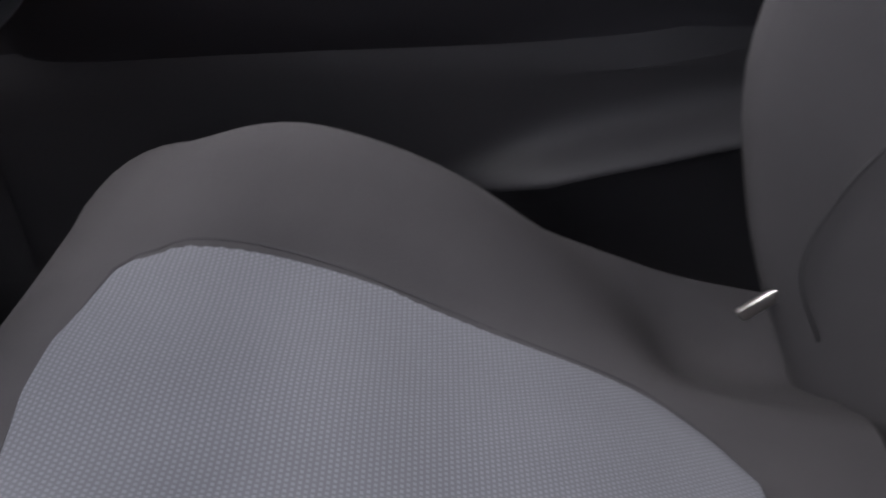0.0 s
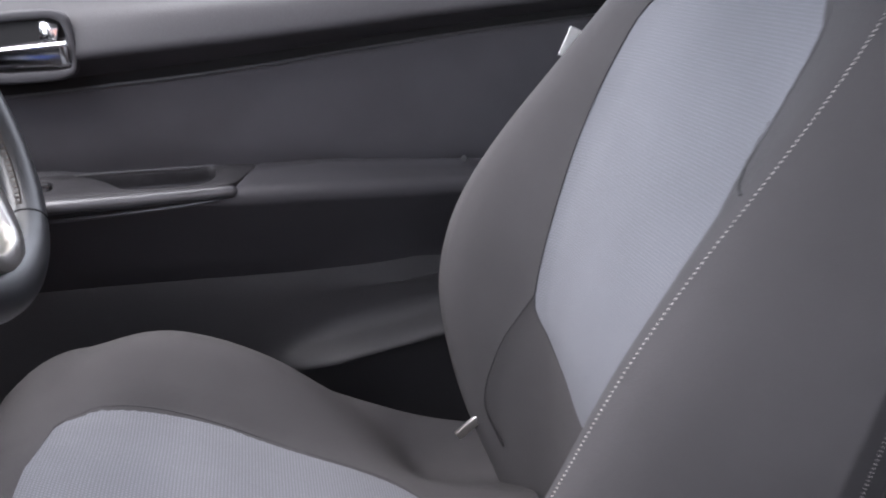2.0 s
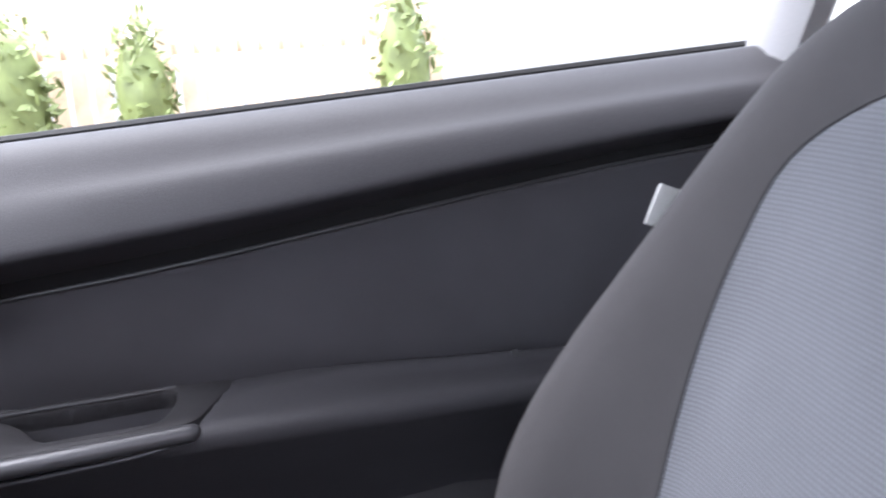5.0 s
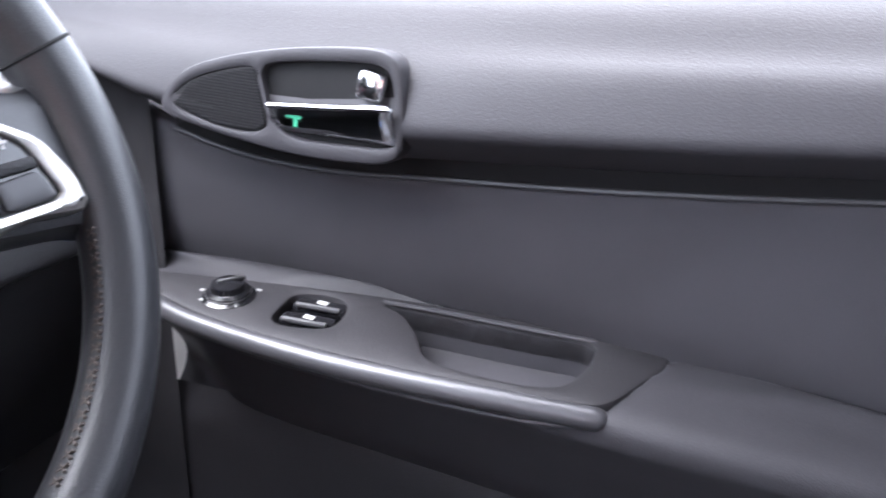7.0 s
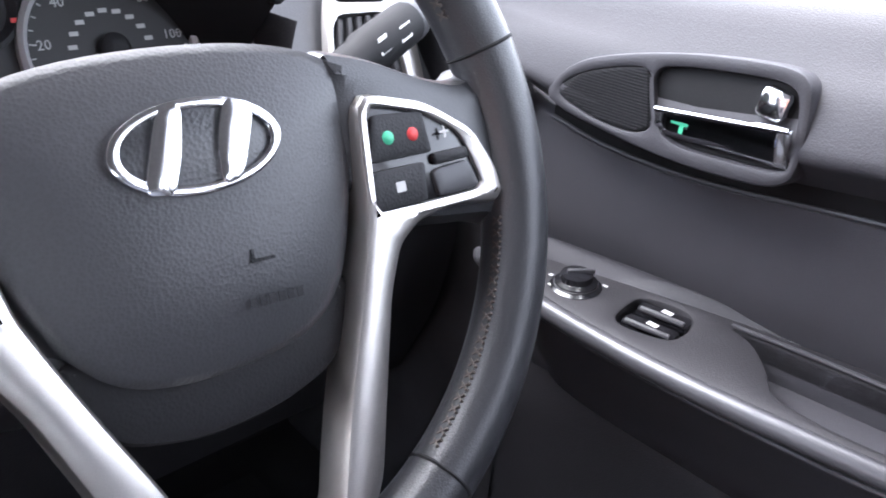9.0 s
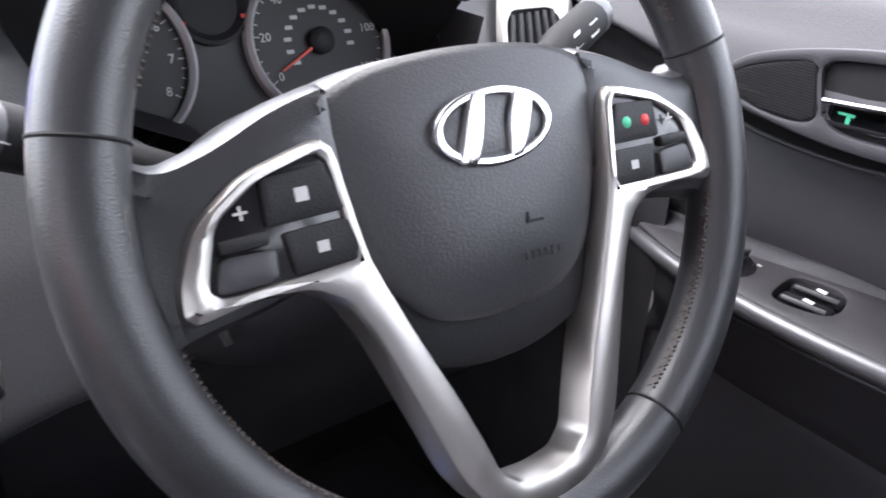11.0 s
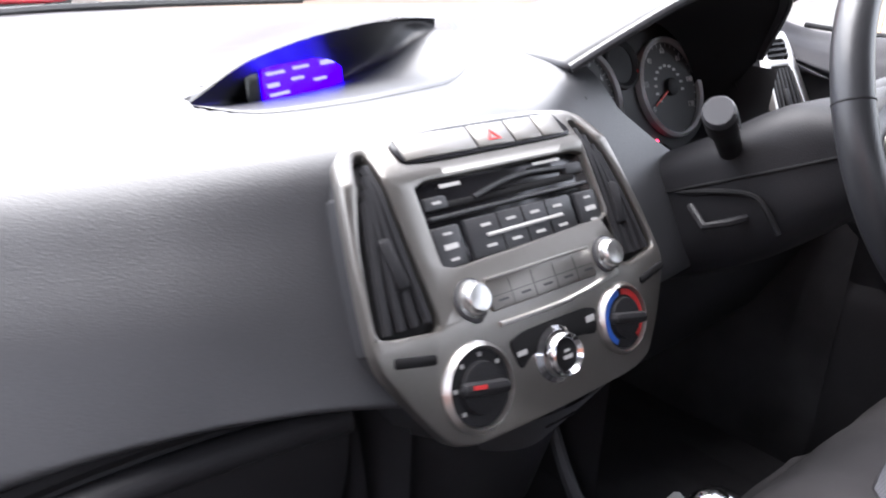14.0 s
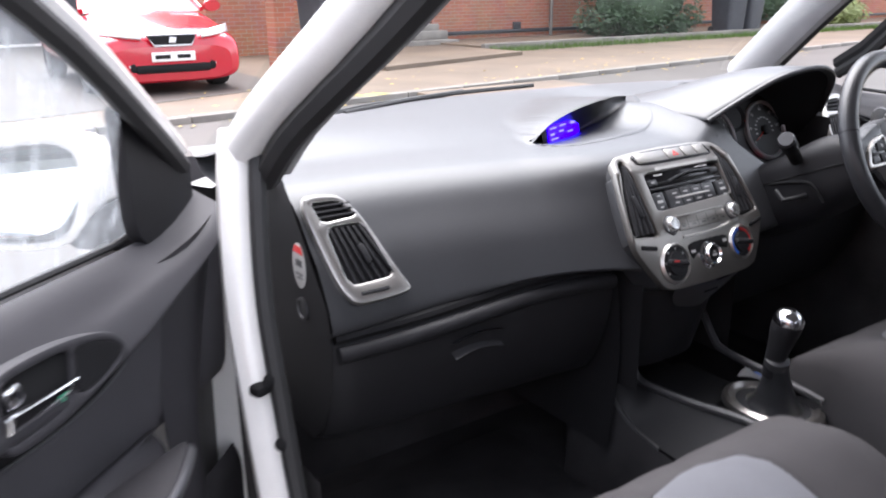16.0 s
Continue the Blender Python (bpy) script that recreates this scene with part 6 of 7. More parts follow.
part("rim_print", plate([[(-0.016, 0.018), (0.016, 0.018), (0.010, 0.029), (-0.010, 0.029)]], 0.0006, 0.0001), REDMARK, stick, "red head", at=shifted(XM, 0, 0, 0.001))
prints("printed_mark", [(0, 0.004, 0.02, 0.010), (0, -0.012, 0.022, 0.003), (0, -0.018, 0.016, 0.003)], DASH, stick, shifted(XM, 0, 0, 0.001))

# ---- the street ----
ASPHALT = material("wet_asphalt", (0.06, 0.053, 0.046), 0.6, grain=0.8, grain_scale=160, blotch=0.2, blotch_scale=0.7)
PAVING = material("pavement", (0.14, 0.102, 0.07), 0.65, grain=0.6, grain_scale=60, blotch=0.25, blotch_scale=0.9)
STONE = material("grey_stone", (0.2, 0.185, 0.165), 0.75, grain=0.6, grain_scale=80, blotch=0.25, blotch_scale=3)
GRASS = material("grass", (0.09, 0.16, 0.03), 0.9, grain=0.6, grain_scale=60, blotch=0.4, blotch_scale=4)
LEAF = material("leaf", (0.045, 0.085, 0.04), 0.6, blotch=0.35, blotch_scale=6)
LEAFY = material("yellow_leaf", (0.17, 0.21, 0.07), 0.6, blotch=0.3, blotch_scale=6)
DOORWOOD = material("door_wood", (0.20, 0.08, 0.055), 0.5, grain=0.5, grain_scale=40)
SLATE = material("dark_cladding", (0.03, 0.032, 0.038), 0.5, grain=0.3, grain_scale=60)
BINGREY = material("bin_plastic", (0.045, 0.05, 0.062), 0.45, grain=0.3)
REDPAINT = material("red_car_paint", (0.5, 0.012, 0.03), 0.2, coat=0.8, blotch=0.04)
TYRE = material("tyre", (0.02, 0.02, 0.02), 0.8, grain=0.5, grain_scale=200)
ALLOY = material("alloy", (0.55, 0.55, 0.56), 0.3, 0.9)
LAMP = material("lamp_glass", (0.75, 0.76, 0.78), 0.12, 0.3)
FENCEWOOD = material("fence_wood", (0.75, 0.58, 0.42), 0.75, grain=0.7, grain_scale=50, blotch=0.3, blotch_scale=3)
BARK = material("bark", (0.12, 0.09, 0.065), 0.9, grain=1.0, grain_scale=40)
PANE = material("window_pane", (0.04, 0.045, 0.05), 0.08, blotch=0.1)
LITTER = material("fallen_leaf", (0.6, 0.42, 0.1), 0.7)


def brickwork(name, c1, c2, mortar):
    m = material(name, c1, 0.85)
    nt = m.node_tree
    b = nt.nodes["Principled BSDF"]
    co = nt.nodes.new("ShaderNodeTexCoord")
    flip = nt.nodes.new("ShaderNodeMapping")
    flip.inputs["Rotation"].default_value = (radians(90), 0, 0)
    br = nt.nodes.new("ShaderNodeTexBrick")
    br.inputs["Scale"].default_value = 1.0
    br.inputs["Brick Width"].default_value, br.inputs["Row Height"].default_value = 0.225, 0.075
    br.inputs["Mortar Size"].default_value = 0.006
    br.inputs["Color1"].default_value, br.inputs["Color2"].default_value, br.inputs["Mortar"].default_value = (*c1, 1), (*c2, 1), (*mortar, 1)
    no = nt.nodes.new("ShaderNodeTexNoise")
    no.inputs["Scale"].default_value = 2.2
    no.inputs["Detail"].default_value = 6
    mx = nt.nodes.new("ShaderNodeMix")
    mx.data_type, mx.blend_type = "RGBA", "MULTIPLY"
    mx.inputs["Factor"].default_value = 0.45
    bp = nt.nodes.new("ShaderNodeBump")
    bp.inputs["Distance"].default_value = 0.008
    bp.inputs["Strength"].default_value = 0.7
    nt.links.new(co.outputs["Object"], flip.inputs["Vector"])
    nt.links.new(flip.outputs[0], br.inputs["Vector"])
    nt.links.new(br.outputs["Color"], mx.inputs["A"])
    nt.links.new(co.outputs["Object"], no.inputs["Vector"])
    nt.links.new(no.outputs["Color"], mx.inputs["B"])
    nt.links.new(mx.outputs["Result"], b.inputs["Base Color"])
    nt.links.new(br.outputs["Fac"], bp.inputs["Height"])
    bp.invert = True
    nt.links.new(bp.outputs["Normal"], b.inputs["Normal"])
    return m


BRICK = brickwork("red_brick", (0.44, 0.16, 0.09), (0.35, 0.12, 0.07), (0.36, 0.30, 0.25))

KERB = 7.3
tagged(part("ground", sheet(lambda u, v: ((u - 0.5) * 400, (v - 0.5) * 400, -0.005), 8, 8), ASPHALT), "wet grey street asphalt", "ground", kind="structure")


def slab(name, x0, x1, y0, y1, z, mat, label, bevel=0.01):
    return tagged(part(name, box((x1 - x0, y1 - y0, z + 0.1), bevel), mat, at=pose((x0 + x1) / 2, (y0 + y1) / 2, (z - 0.1) / 2)), label, "pavement", kind="structure")


def kerb_y(x):
    return 7.05 + 0.13 * x


def yard(name, outline, z, mat, label):
    return tagged(part(name, plate([outline], z + 0.1, 0.01), mat, at=pose(0, 0, -0.1), smooth=False), label, "pavement", kind="structure")


yard("pavement", [(-30, kerb_y(-30) + 0.15), (45, kerb_y(45) + 0.15), (45, 16), (-30, 16)], 0.05, PAVING, "damp buff pavement with fallen leaves")
kerb = thing("kerb", (5, KERB, 0), "worn grey kerb stones", "kerb", kind="structure")
for i in range(34):
    part("kerb_stone", box((0.9, 0.15, 0.24), 0.015), STONE, kerb, at=pose(-10 + i * 0.907, kerb_y(-10 + i * 0.907) + 0.072, -0.06, 0, 0, 7.4))
yard("driveway", [(-8, 7.0), (0, 8.1), (3.3, 9.2), (3.9, 21.5), (-8, 21.5)], 0.06, ASPHALT, "dark wet tarmac driveway")
yard("forecourt", [(5.3, 10.2), (8.9, 11.3), (8.9, 14.75), (5.3, 14.75)], 0.12, PAVING, "buff concrete forecourt")
slab("garden", 8.9, 30, 12.6, 14.75, 0.16, PAVING, "bare buff front garden")
slab("garden_edge", 8.9, 30, 12.45, 12.6, 0.20, STONE, "low stone garden edging")
verge = thing("grass_verge", (14, 12.2, 0.05), "ragged strip of green grass along the garden edge", "grass", kind="stuff")
random.seed(4)
bm = bmesh.new()
for i in range(5200):
    x, y = random.uniform(8.9, 26), 12.42 - abs(random.gauss(0, 0.16))
    h, w, a = random.uniform(0.05, 0.16), 0.008, random.uniform(0, 6.3)
    t = Vector((random.uniform(-0.06, 0.06), random.uniform(-0.06, 0.06), h))
    p, q = Vector((x, y, 0.05)), Vector((math.cos(a) * w, math.sin(a) * w, 0))
    bm.faces.new([bm.verts.new(p - q), bm.verts.new(p + q), bm.verts.new(p + t)])
part("blades", bm, GRASS, verge, smooth=False)


def leafy(name, centre, size, count, leaf, mat, seed, flat=0.0):
    """Many small leaves in an uneven mass."""
    random.seed(seed)
    bm = bmesh.new()
    cx, cy, cz = centre
    for i in range(count):
        a, b = random.uniform(0, 6.283), random.uniform(-1, 1)
        r = random.uniform(0.72, 1.0)
        s = math.sqrt(1 - b * b)
        p = Vector((s * math.cos(a), s * math.sin(a), b))
        r *= 1 + 0.22 * noise.noise(p * 2.3 + Vector((seed, 0, 0)))
        if flat:
            p = Vector([math.copysign(abs(k) ** flat, k) for k in p])
        c = Vector((cx + p.x * size[0] * r, cy + p.y * size[1] * r, max(0.03, cz + p.z * size[2] * r)))
        d = Vector((random.gauss(0, 1), random.gauss(0, 1), random.gauss(0, 1))).normalized()
        e = d.orthogonal().normalized()
        l = leaf * random.uniform(0.6, 1.4)
        bm.faces.new([bm.verts.new(c + d * l), bm.verts.new(c + e * l * 0.45), bm.verts.new(c - d * l), bm.verts.new(c - e * l * 0.45)])
    return part(name, bm, mat, smooth=False)


def bush(name, centre, size, count, leaf, mat, seed, label, category, flat=0.0):
    t = thing(name, (centre[0], centre[1], 0.05), label, category)
    ob = leafy("leaves", centre, size, count, leaf, mat, seed, flat)
    ob.parent, ob.location = t, ob.location - t.location
    part("stem", sweep([(centre[0], centre[1], 0.0), (centre[0] + 0.05, centre[1], centre[2])], [0.05, 0.02], 8), BARK, t)
    core = bmesh.new()
    bmesh.ops.create_icosphere(core, subdivisions=3, radius=1)
    for v in core.verts:
        v.co *= 0.80 + 0.2 * noise.noise(v.co * 2.3 + Vector((seed, 0, 0)))
    part("inner_twigs", core, mat, t, at=Matrix.Translation(centre) @ Matrix.Diagonal((size[0] * 0.9, size[1] * 0.9, size[2] * 0.9, 1)))
    return t


bush("hedge", (14.3, 13.4, 0.9), (1.9, 0.7, 0.95), 9000, 0.055, LEAF, 3, "clipped dark green garden hedge", "hedge", 0.6)
bush("shrub", (4.25, 10.9, 0.17), (0.36, 0.22, 0.2), 900, 0.05, LEAFY, 8, "low yellow-green plant by the gate pier", "shrub")
bush("shrub", (22.5, 13.2, 0.45), (1.2, 0.6, 0.5), 1500, 0.06, LEAFY, 9, "pale green shrub beside the house", "shrub")

# brick house
house = thing("brick_house", (13, 15, 0), "terraced red brick house with a wooden front door", "house")
DOOR0, DOOR1 = 8.12, 9.18
for x0, x1, z0, z1 in ((4.1, DOOR0, 0, 5.6), (DOOR0, DOOR1, 2.5, 5.6), (DOOR1, 30, 0, 5.6)):
    part("wall", box((x1 - x0, 0.3, z1 - z0), 0), BRICK, house, "red brick wall", at=pose((x0 + x1) / 2, 14.95, (z0 + z1) / 2), smooth=False)
part("plinth", box((21, 0.06, 0.08), 0.01), SLATE, house, "dark damp course", at=pose(DOOR1 + 10.5, 14.78, 0.30))
fd = part("front_door", box((DOOR1 - DOOR0 - 0.1, 0.06, 1.95), 0.01), DOORWOOD, house, "brown wooden front door", at=pose((DOOR0 + DOOR1) / 2, 15.0, 1.5))
for z in (0.95, 1.75):
    for x in (-0.22, 0.22):
        part("door_panel", box((0.34, 0.03, 0.62), 0.012), DOORWOOD, fd, at=pose((DOOR0 + DOOR1) / 2 + x, 14.965, z))
for x in (DOOR0, DOOR1):
    part("door_frame", box((0.08, 0.12, 2.1), 0.01), STONE, house, at=pose(x, 14.92, 1.5))
for i, (w, dpt, z) in enumerate(((1.5, 0.75, 0.12), (1.36, 0.42, 0.30), (1.2, 0.2, 0.44))):
    part("step", box((w, dpt, 0.18), 0.02), STONE, house, "worn stone step", at=pose((DOOR0 + DOOR1) / 2, 14.8 - dpt / 2, z))
part("drainpipe", sweep([(12.62, 14.72, 0.1), (12.62, 14.72, 5.5)], 0.045, 10), STONE, house, "grey drainpipe")
part("hopper_box", box((0.5, 0.12, 0.22), 0.02), STONE, house, "pale meter box", at=pose(12.75, 14.74, 1.15))
part("air_brick", box((0.24, 0.03, 0.16), 0.005), SLATE, house, at=pose(11.6, 14.785, 0.42))
part("roof_slope", sheet(lambda u, v: (4.0 + 26 * u, 14.6 + 4.5 * v, 5.6 + 3.2 * v), 4, 4), SLATE, house, "dark slate roof")
part("gable_end", box((0.3, 7, 5.6), 0), BRICK, house, "red brick side wall", at=pose(4.25, 18.4, 2.8), smooth=False)
rear = thing("garage", (0, 21.6, 0), "dark clad garage with a grey door behind the drive", "garage")
part("wall", box((16, 0.3, 3.6), 0.02), SLATE, rear, "dark cladding", at=pose(-2, 21.7, 1.8))
part("door", box((0.95, 0.06, 2.05), 0.01), PANE, rear, "dark grey door", at=pose(2.9, 21.52, 1.1))
part("door_frame", box((1.1, 0.04, 2.15), 0.01), STONE, rear, at=pose(2.9, 21.53, 1.12))
part("threshold", box((3.0, 0.2, 0.08), 0.01), WHITE, rear, "pale threshold", at=pose(2.6, 21.45, 0.08))
pier = thing("gate_pier", (4.15, 11.35, 0), "red brick gate pier", "pier")
part("brickwork", box((0.34, 0.34, 1.7), 0.01), BRICK, pier, at=pose(4.22, 11.6, 0.85), smooth=False)
part("cap", box((0.42, 0.42, 0.08), 0.02), STONE, pier, at=pose(4.22, 11.6, 1.74))


def wheelie_bin(x, y, s, turn):
    t = thing("wheelie_bin", (x, y, 0.06), "dark grey plastic wheelie bin", "bin", "bins")
    m = pose(x, y, 0.06, 0, 0, turn) @ Matrix.Diagonal((s, s, s, 1))
    part("body", sheet(lambda u, v: ((0.25 + 0.045 * v) * math.copysign(abs(math.cos(u * 6.2832)) ** 0.3, math.cos(u * 6.2832)), (0.28 + 0.06 * v) * math.copysign(abs(math.sin(u * 6.2832)) ** 0.3, math.sin(u * 6.2832)), 0.03 + 0.92 * v), 40, 8, True), BINGREY, t, at=m)
    part("lid", box((0.62, 0.74, 0.06), 0.025), BINGREY, t, at=m @ pose(0, 0, 0.98, 4))
    part("handle", sweep([(-0.22, 0.38, 0.93), (-0.22, 0.42, 0.96), (0.22, 0.42, 0.96), (0.22, 0.38, 0.93)], 0.014, 8), BINGREY, t, at=m)
    for k in (-1, 1):
        part("wheel", turned([(0.09, -0.02), (0.1, 0), (0.09, 0.02)], 20), TYRE, t, at=m @ pose(k * 0.24, 0.27, 0.10, 0, 90, 0))


wheelie_bin(4.95, 11.5, 1.12, 8)
wheelie_bin(17.0, 12.9, 1.1, -6)
wheelie_bin(17.75, 12.95, 1.15, 4)
bush("climber", (21, 14.4, 1.0), (1.0, 0.3, 0.8), 1200, 0.06, LEAF, 21, "green climber on the house wall", "shrub")

# parked red car
rc = thing("red_car", (1.83, 11.4, 0.06), "bright red parked hatchback with wet windscreen", "car")
CX, CY = 1.83, 9.3
body_sections = [(0.0, 0.72, 0.16, 0.56), (0.06, 0.84, 0.13, 0.68), (0.30, 0.88, 0.13, 0.78), (0.9, 0.89, 0.16, 0.93), (1.25, 0.90, 0.20, 0.97), (2.2, 0.90, 0.20, 0.98), (3.4, 0.89, 0.20, 1.0), (4.05, 0.84, 0.28, 0.98), (4.2, 0.76, 0.38, 0.85)]


def body_fn(u, v):
    k = v * (len(body_sections) - 1)
    y, w, z0, z1 = (curve(k, range(len(body_sections)), [s[a] for s in body_sections]) for a in range(4))
    a = u * 2 * math.pi
    cx, sx = math.cos(a), math.sin(a)
    x = w * math.copysign(abs(cx) ** 0.42, cx)
    z = (z0 + z1) / 2 + (z1 - z0) / 2 * math.copysign(abs(sx) ** 0.5, sx)
    return (CX + x * (1 - 0.05 * max(0, sx)), CY + y, 0.06 + z)


bodyp = part("body", sheet(body_fn, 48, 40, True), REDPAINT, rc, "bright red bodywork", angle=50)
part("front_face", sheet(lambda u, v: Vector(body_fn(u, 0)).lerp(Vector((CX, CY - 0.01, 0.48)), v), 48, 4, True), REDPAINT, bodyp)


# the pale headlight material paints the sky's reflection onto this windscreen
part("windscreen", sheet(lambda u, v: (CX + (u - 0.5) * (1.50 - 0.28 * v), CY + 1.02 + 0.80 * v + 0.10 * (2 * u - 1) ** 2, 1.02 + 0.45 * v - 0.02 * (2 * u - 1) ** 2), 12, 6), LAMP, rc, "wet windscreen, coloured pale for the reflected sky")
part("roof", sheet(lambda u, v: (CX + (u - 0.5) * 1.22, CY + 1.80 + 1.9 * v + 0.08 * (2 * u - 1) ** 2, 1.475 + 0.03 * math.sin(3.1 * v) - 0.04 * (2 * u - 1) ** 2), 10, 8), REDPAINT, rc, "red roof")
for k in (-1, 1):
    part("side_glass", sheet(lambda u, v: (CX + k * (0.76 - 0.15 * v), CY + 1.15 + 2.75 * u + (0.72 - 0.9 * u) * v, 1.0 + 0.45 * v), 10, 5), PANE, rc, "dark side windows")
    part("pillar", sweep([(CX + k * 0.76, CY + 1.10, 1.02), (CX + k * 0.62, CY + 1.85, 1.46)], 0.035, 8), REDPAINT, rc)
    lampm = part("headlight", sheet(lambda u, v: (CX + k * (0.36 + 0.40 * u), CY + 0.02 + 0.26 * u * u - 0.035 + 0.05 * v, 0.70 + 0.10 * v + 0.05 * u - 0.03 * (1 - u) * v), 10, 5), LAMP, rc, "clear headlight")
    thicken(lampm, 0.03)
    part("fog_light", box((0.22, 0.05, 0.05), 0.015), LAMP, rc, at=pose(CX + k * 0.60, CY + 0.04, 0.40, 0, 0, k * 12))
    part("intake", box((0.34, 0.06, 0.12), 0.03), BLACK, rc, at=pose(CX + k * 0.60, CY + 0.05, 0.38, 0, 0, k * 14))
    part("door_mirror", turned([(0.02, -0.06), (0.10, -0.04), (0.115, 0.02), (0.10, 0.05)], 20), REDPAINT, rc, "red door mirror", at=pose(CX + k * 0.98, CY + 1.35, 1.06, 90, 0, 0) @ Matrix.Diagonal((1.1, 0.75, 1, 1)))
    for y in (0.80, 3.35):
        wm = pose(CX + k * 0.775, CY + y, 0.37, 0, 90, 0)
        wh = part("wheel", turned([(0.20, -0.10), (0.30, -0.105), (0.315, -0.06), (0.315, 0.06), (0.30, 0.105), (0.20, 0.10)], 36), TYRE, rc, "tyre", at=wm)
        part("rim", turned([(0.20, -0.09), (0.21, 0.0), (0.20, 0.09)], 30), BLACK, wh, at=wm)
        bm = bmesh.new()
        for i in range(10):
            bmesh.ops.create_cube(bm, size=1, matrix=pose(0, 0, k * 0.085, 0, 0, 36 * i) @ Matrix.Translation((0.10, 0, 0)) @ Matrix.Diagonal((0.20, 0.03, 0.03, 1)))
        part("spokes", bm, ALLOY, wh, "alloy spokes", at=wm)
gr = part("grille", plate([smooth_loop([(-0.30, 0.075), (0.30, 0.075), (0.22, -0.06), (-0.22, -0.06)], 0.12)], 0.03, 0.008), BLACK, rc, "black grille", at=axes((CX, CY - 0.012, 0.68), (1, 0, 0), (0, 0.15, 1)))
part("grille_rim", sweep([(-0.30, 0.07, 0.03), (0.30, 0.07, 0.03), (0.22, -0.055, 0.03), (-0.22, -0.055, 0.03)], 0.012, 6, True), ALLOY, gr, at=axes((CX, CY - 0.012, 0.68), (1, 0, 0), (0, 0.15, 1)))
part("grille_badge", plate([[(-0.05, -0.03), (0.03, -0.04), (0.05, 0.03), (-0.03, 0.04)]], 0.01, 0.002), ALLOY, gr, "plain silver badge", at=axes((CX, CY - 0.045, 0.69), (1, 0, 0), (0, 0.15, 1)))
part("number_plate", box((0.52, 0.015, 0.11), 0.006), WHITE, rc, "white number plate", at=pose(CX, CY - 0.03, 0.50))
part("plate_bars", bars([(-0.13, 0, 0.18, 0.045), (0.12, 0, 0.16, 0.045)], 0, 0, 0.002), BLACK, rc, at=axes((CX, CY - 0.038, 0.50), (1, 0, 0), (0, 0, 1)))
part("lower_grille", box((0.9, 0.06, 0.10), 0.03), BLACK, rc, at=pose(CX, CY + 0.0, 0.36))

# dark car further back on the drive
dc = thing("dark_car", (-0.6, 15, 0.06), "black parked car on the driveway", "car")
part("body", sheet(lambda u, v: (-0.85 + 0.85 * math.copysign(abs(math.cos(u * 6.2832)) ** 0.45, math.cos(u * 6.2832)), 13.5 + 4.0 * v, 0.66 + 0.42 * math.copysign(abs(math.sin(u * 6.2832)) ** 0.5, math.sin(u * 6.2832)) * (1 - 0.35 * abs(2 * v - 1) ** 4)), 36, 16, True), GLOSSBLACK, dc, "black bodywork")
part("cabin", sheet(lambda u, v: (-0.85 + (0.74 - 0.12 * math.sin(v * 3.14)) * math.cos(u * 3.1416), 14.4 + 2.6 * v, 1.0 + 0.5 * math.sin(v * 3.14) ** 0.5 * abs(math.sin(u * 3.1416)) ** 0.4), 16, 12), PANE, dc, "dark glazed cabin")
for k in (-1, 1):
    for y in (14.2, 16.7):
        w = part("wheel", turned([(0.2, -0.1), (0.31, -0.09), (0.31, 0.09), (0.2, 0.1)], 28), TYRE, dc, at=pose(-0.85 + k * 0.78, y, 0.37, 0, 90, 0))
        part("rim", turned([(0.2, -0.04), (0.21, k * 0.105), (0.05, k * 0.108)], 20), ALLOY, w, at=pose(-0.85 + k * 0.78, y, 0.37, 0, 90, 0))

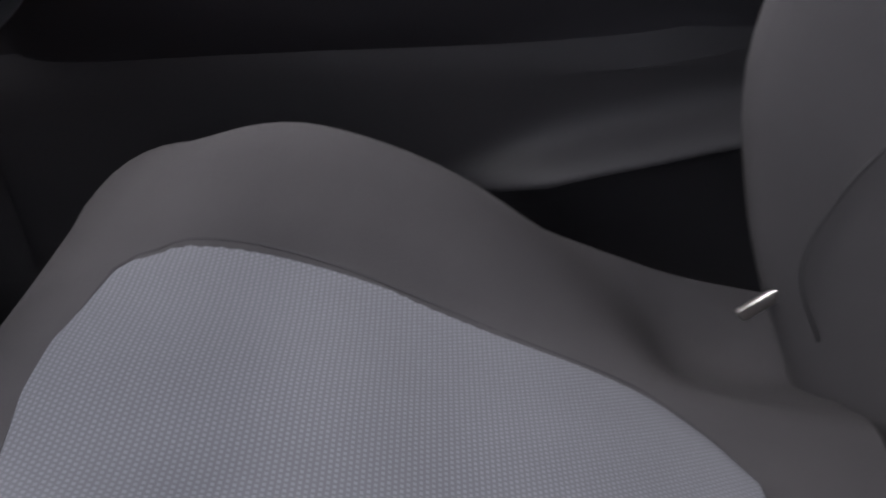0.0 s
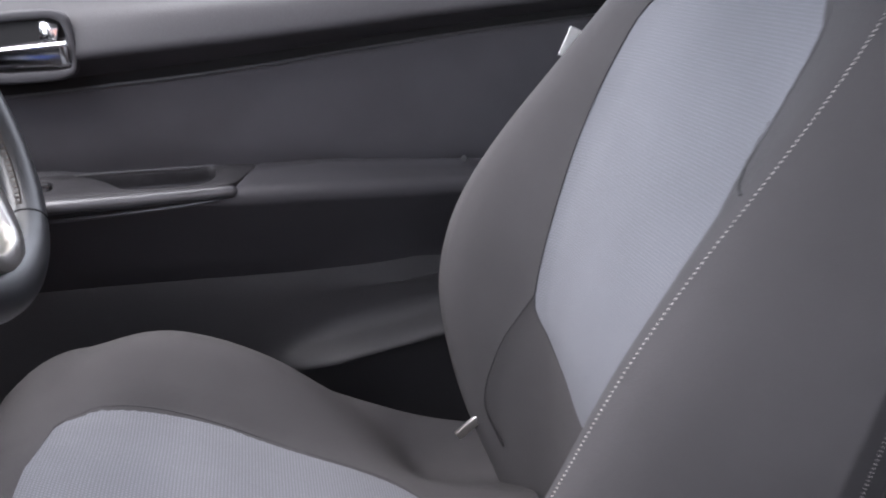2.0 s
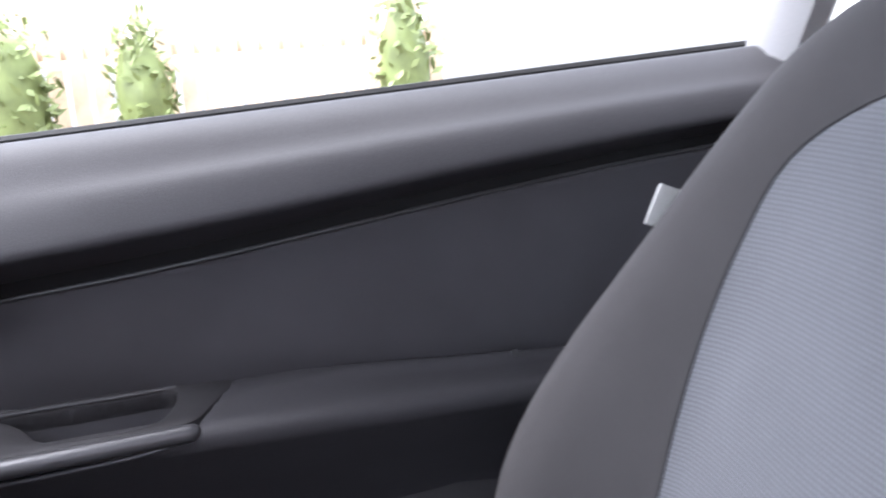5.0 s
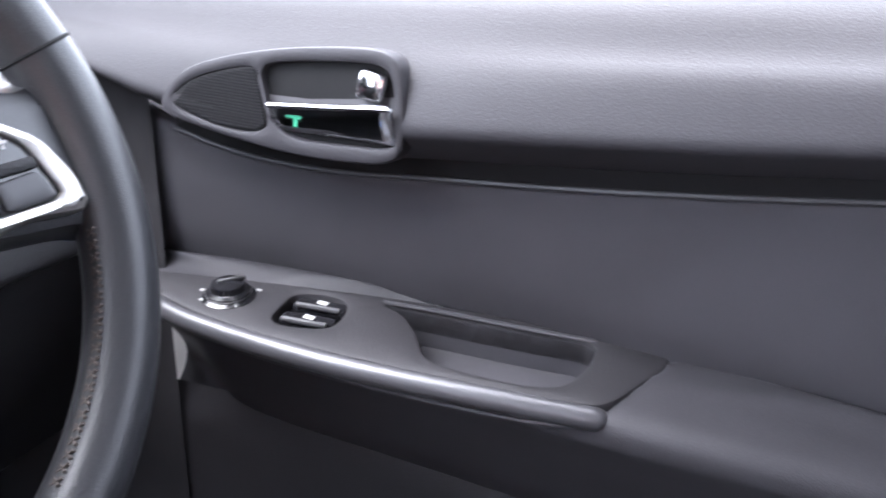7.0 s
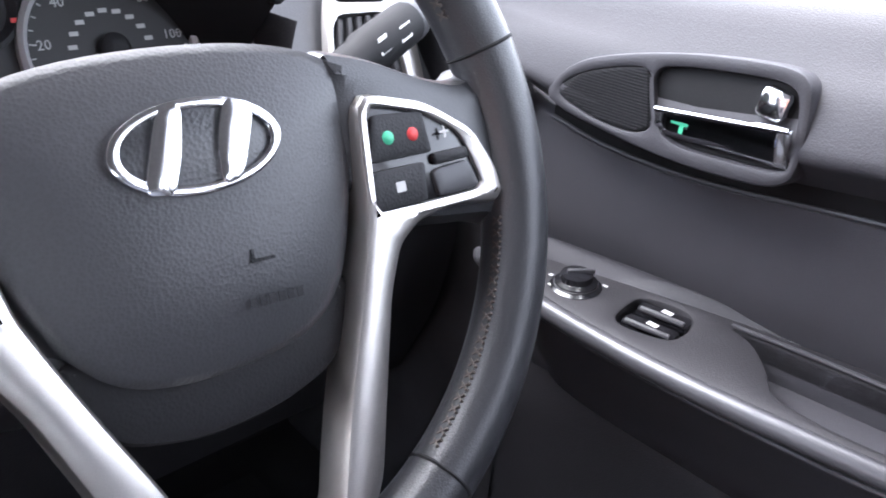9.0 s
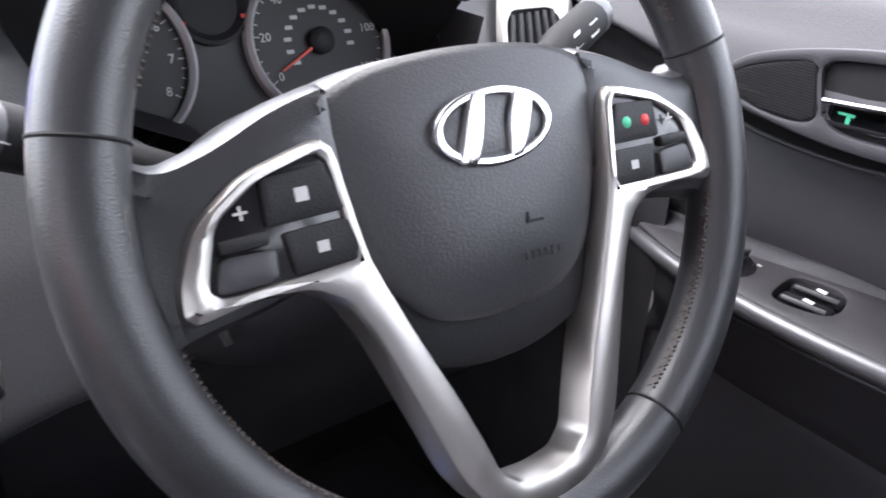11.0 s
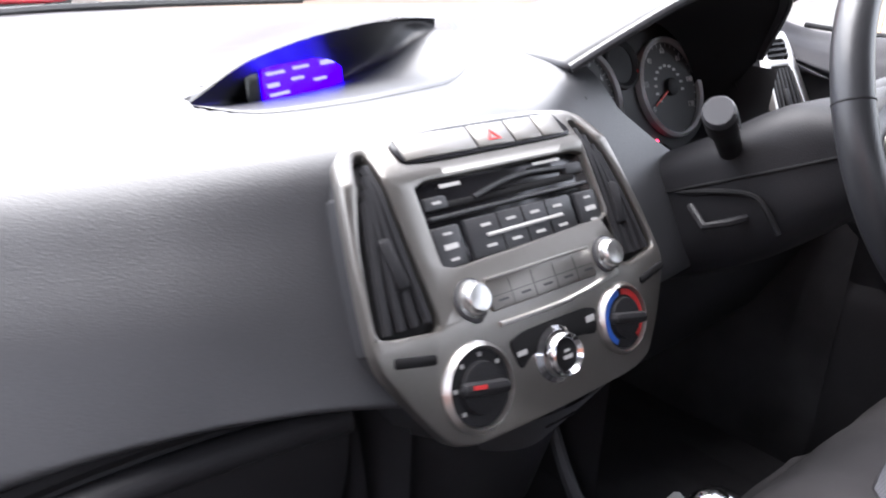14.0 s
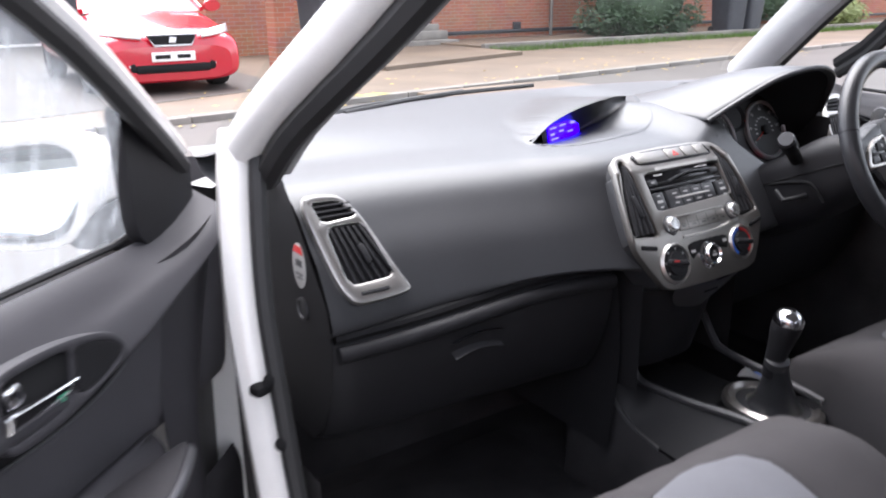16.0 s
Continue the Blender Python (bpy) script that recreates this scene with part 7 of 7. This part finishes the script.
# fallen leaves on the pavement
random.seed(12)
lit = thing("fallen_leaves", (4, 8.4, 0.05), "scattered yellow fallen leaves on the pavement", "leaves", kind="stuff")
bm = bmesh.new()
for i in range(260):
    x, y = random.uniform(-2, 14), random.choice([random.gauss(7.05, 0.25), random.uniform(6.6, 9.0)])
    z = 0.056 if y > 7.05 else 0.001
    y += 0.13 * x
    s, a = random.uniform(0.02, 0.05), random.uniform(0, 6.28)
    q = [Vector((x + s * math.cos(a + k * 1.57) * (1 if k % 2 else 0.5), y + s * math.sin(a + k * 1.57) * (1 if k % 2 else 0.5), z + random.uniform(0.0, 0.012))) for k in range(4)]
    bm.faces.new([bm.verts.new(p) for p in q])
for x, y, s in ((3.6, 7.62, 0.16), (3.3, 7.75, 0.13)):
    bm.faces.new([bm.verts.new((x + s * math.cos(k * 1.05) * 1.6, y + s * math.sin(k * 1.05) * 0.6, 0.06 + 0.01 * (k % 2))) for k in range(6)])
part("leaves", bm, LITTER, lit, smooth=False)

# driver's side: board fence with planting
fence = thing("board_fence", (6.6, 1, 0), "orange-brown upright board fence beyond the pavement", "fence")
slab("pavement", 4.2, 6.4, -20, 7.6, 0.05, PAVING, "damp buff pavement beside the fence")
board = None
for i in range(26):
    y = -1.5 + i * 0.16
    if board is None:
        board = part("board", box((0.022, 0.12, 1.4), 0.004, 1), FENCEWOOD, fence, at=pose(6.6, y, 0.72))
    else:
        o = new("board", board.data)
        o.parent = fence
        o.location = Vector((6.6 + 0.012 * (i % 2), y, 0.72)) - fence.location
for z in (0.4, 1.1):
    part("rail", box((0.05, 4.3, 0.09), 0.006), FENCEWOOD, fence, at=pose(6.65, 0.5, z))
for i, (x, y, z, w, h, seed) in enumerate(((6.2, 1.6, 0.75, 0.35, 0.75, 31), (6.25, 0.7, 0.7, 0.25, 0.7, 32), (6.2, -1.2, 0.8, 0.25, 0.8, 33))):
    bush("tall_shrub", (x, y, z), (0.25, w, h), 330, 0.05, LEAFY, seed, "tall loose shrub against the fence", "shrub")
# plain terrace behind the camera's side of the street
terrace = thing("brick_terrace", (-15, -11, 0), "plain red brick terrace across the pavement", "house")
part("wall", box((0.3, 24, 5.6), 0), BRICK, terrace, "red brick wall", at=pose(-15, -9, 2.8), smooth=False)
part("roof_slope", sheet(lambda u, v: (-14.8 - 4 * v, -21.2 + 24.4 * u, 5.6 + 2 * v), 4, 4), SLATE, terrace, "dark slate roof")
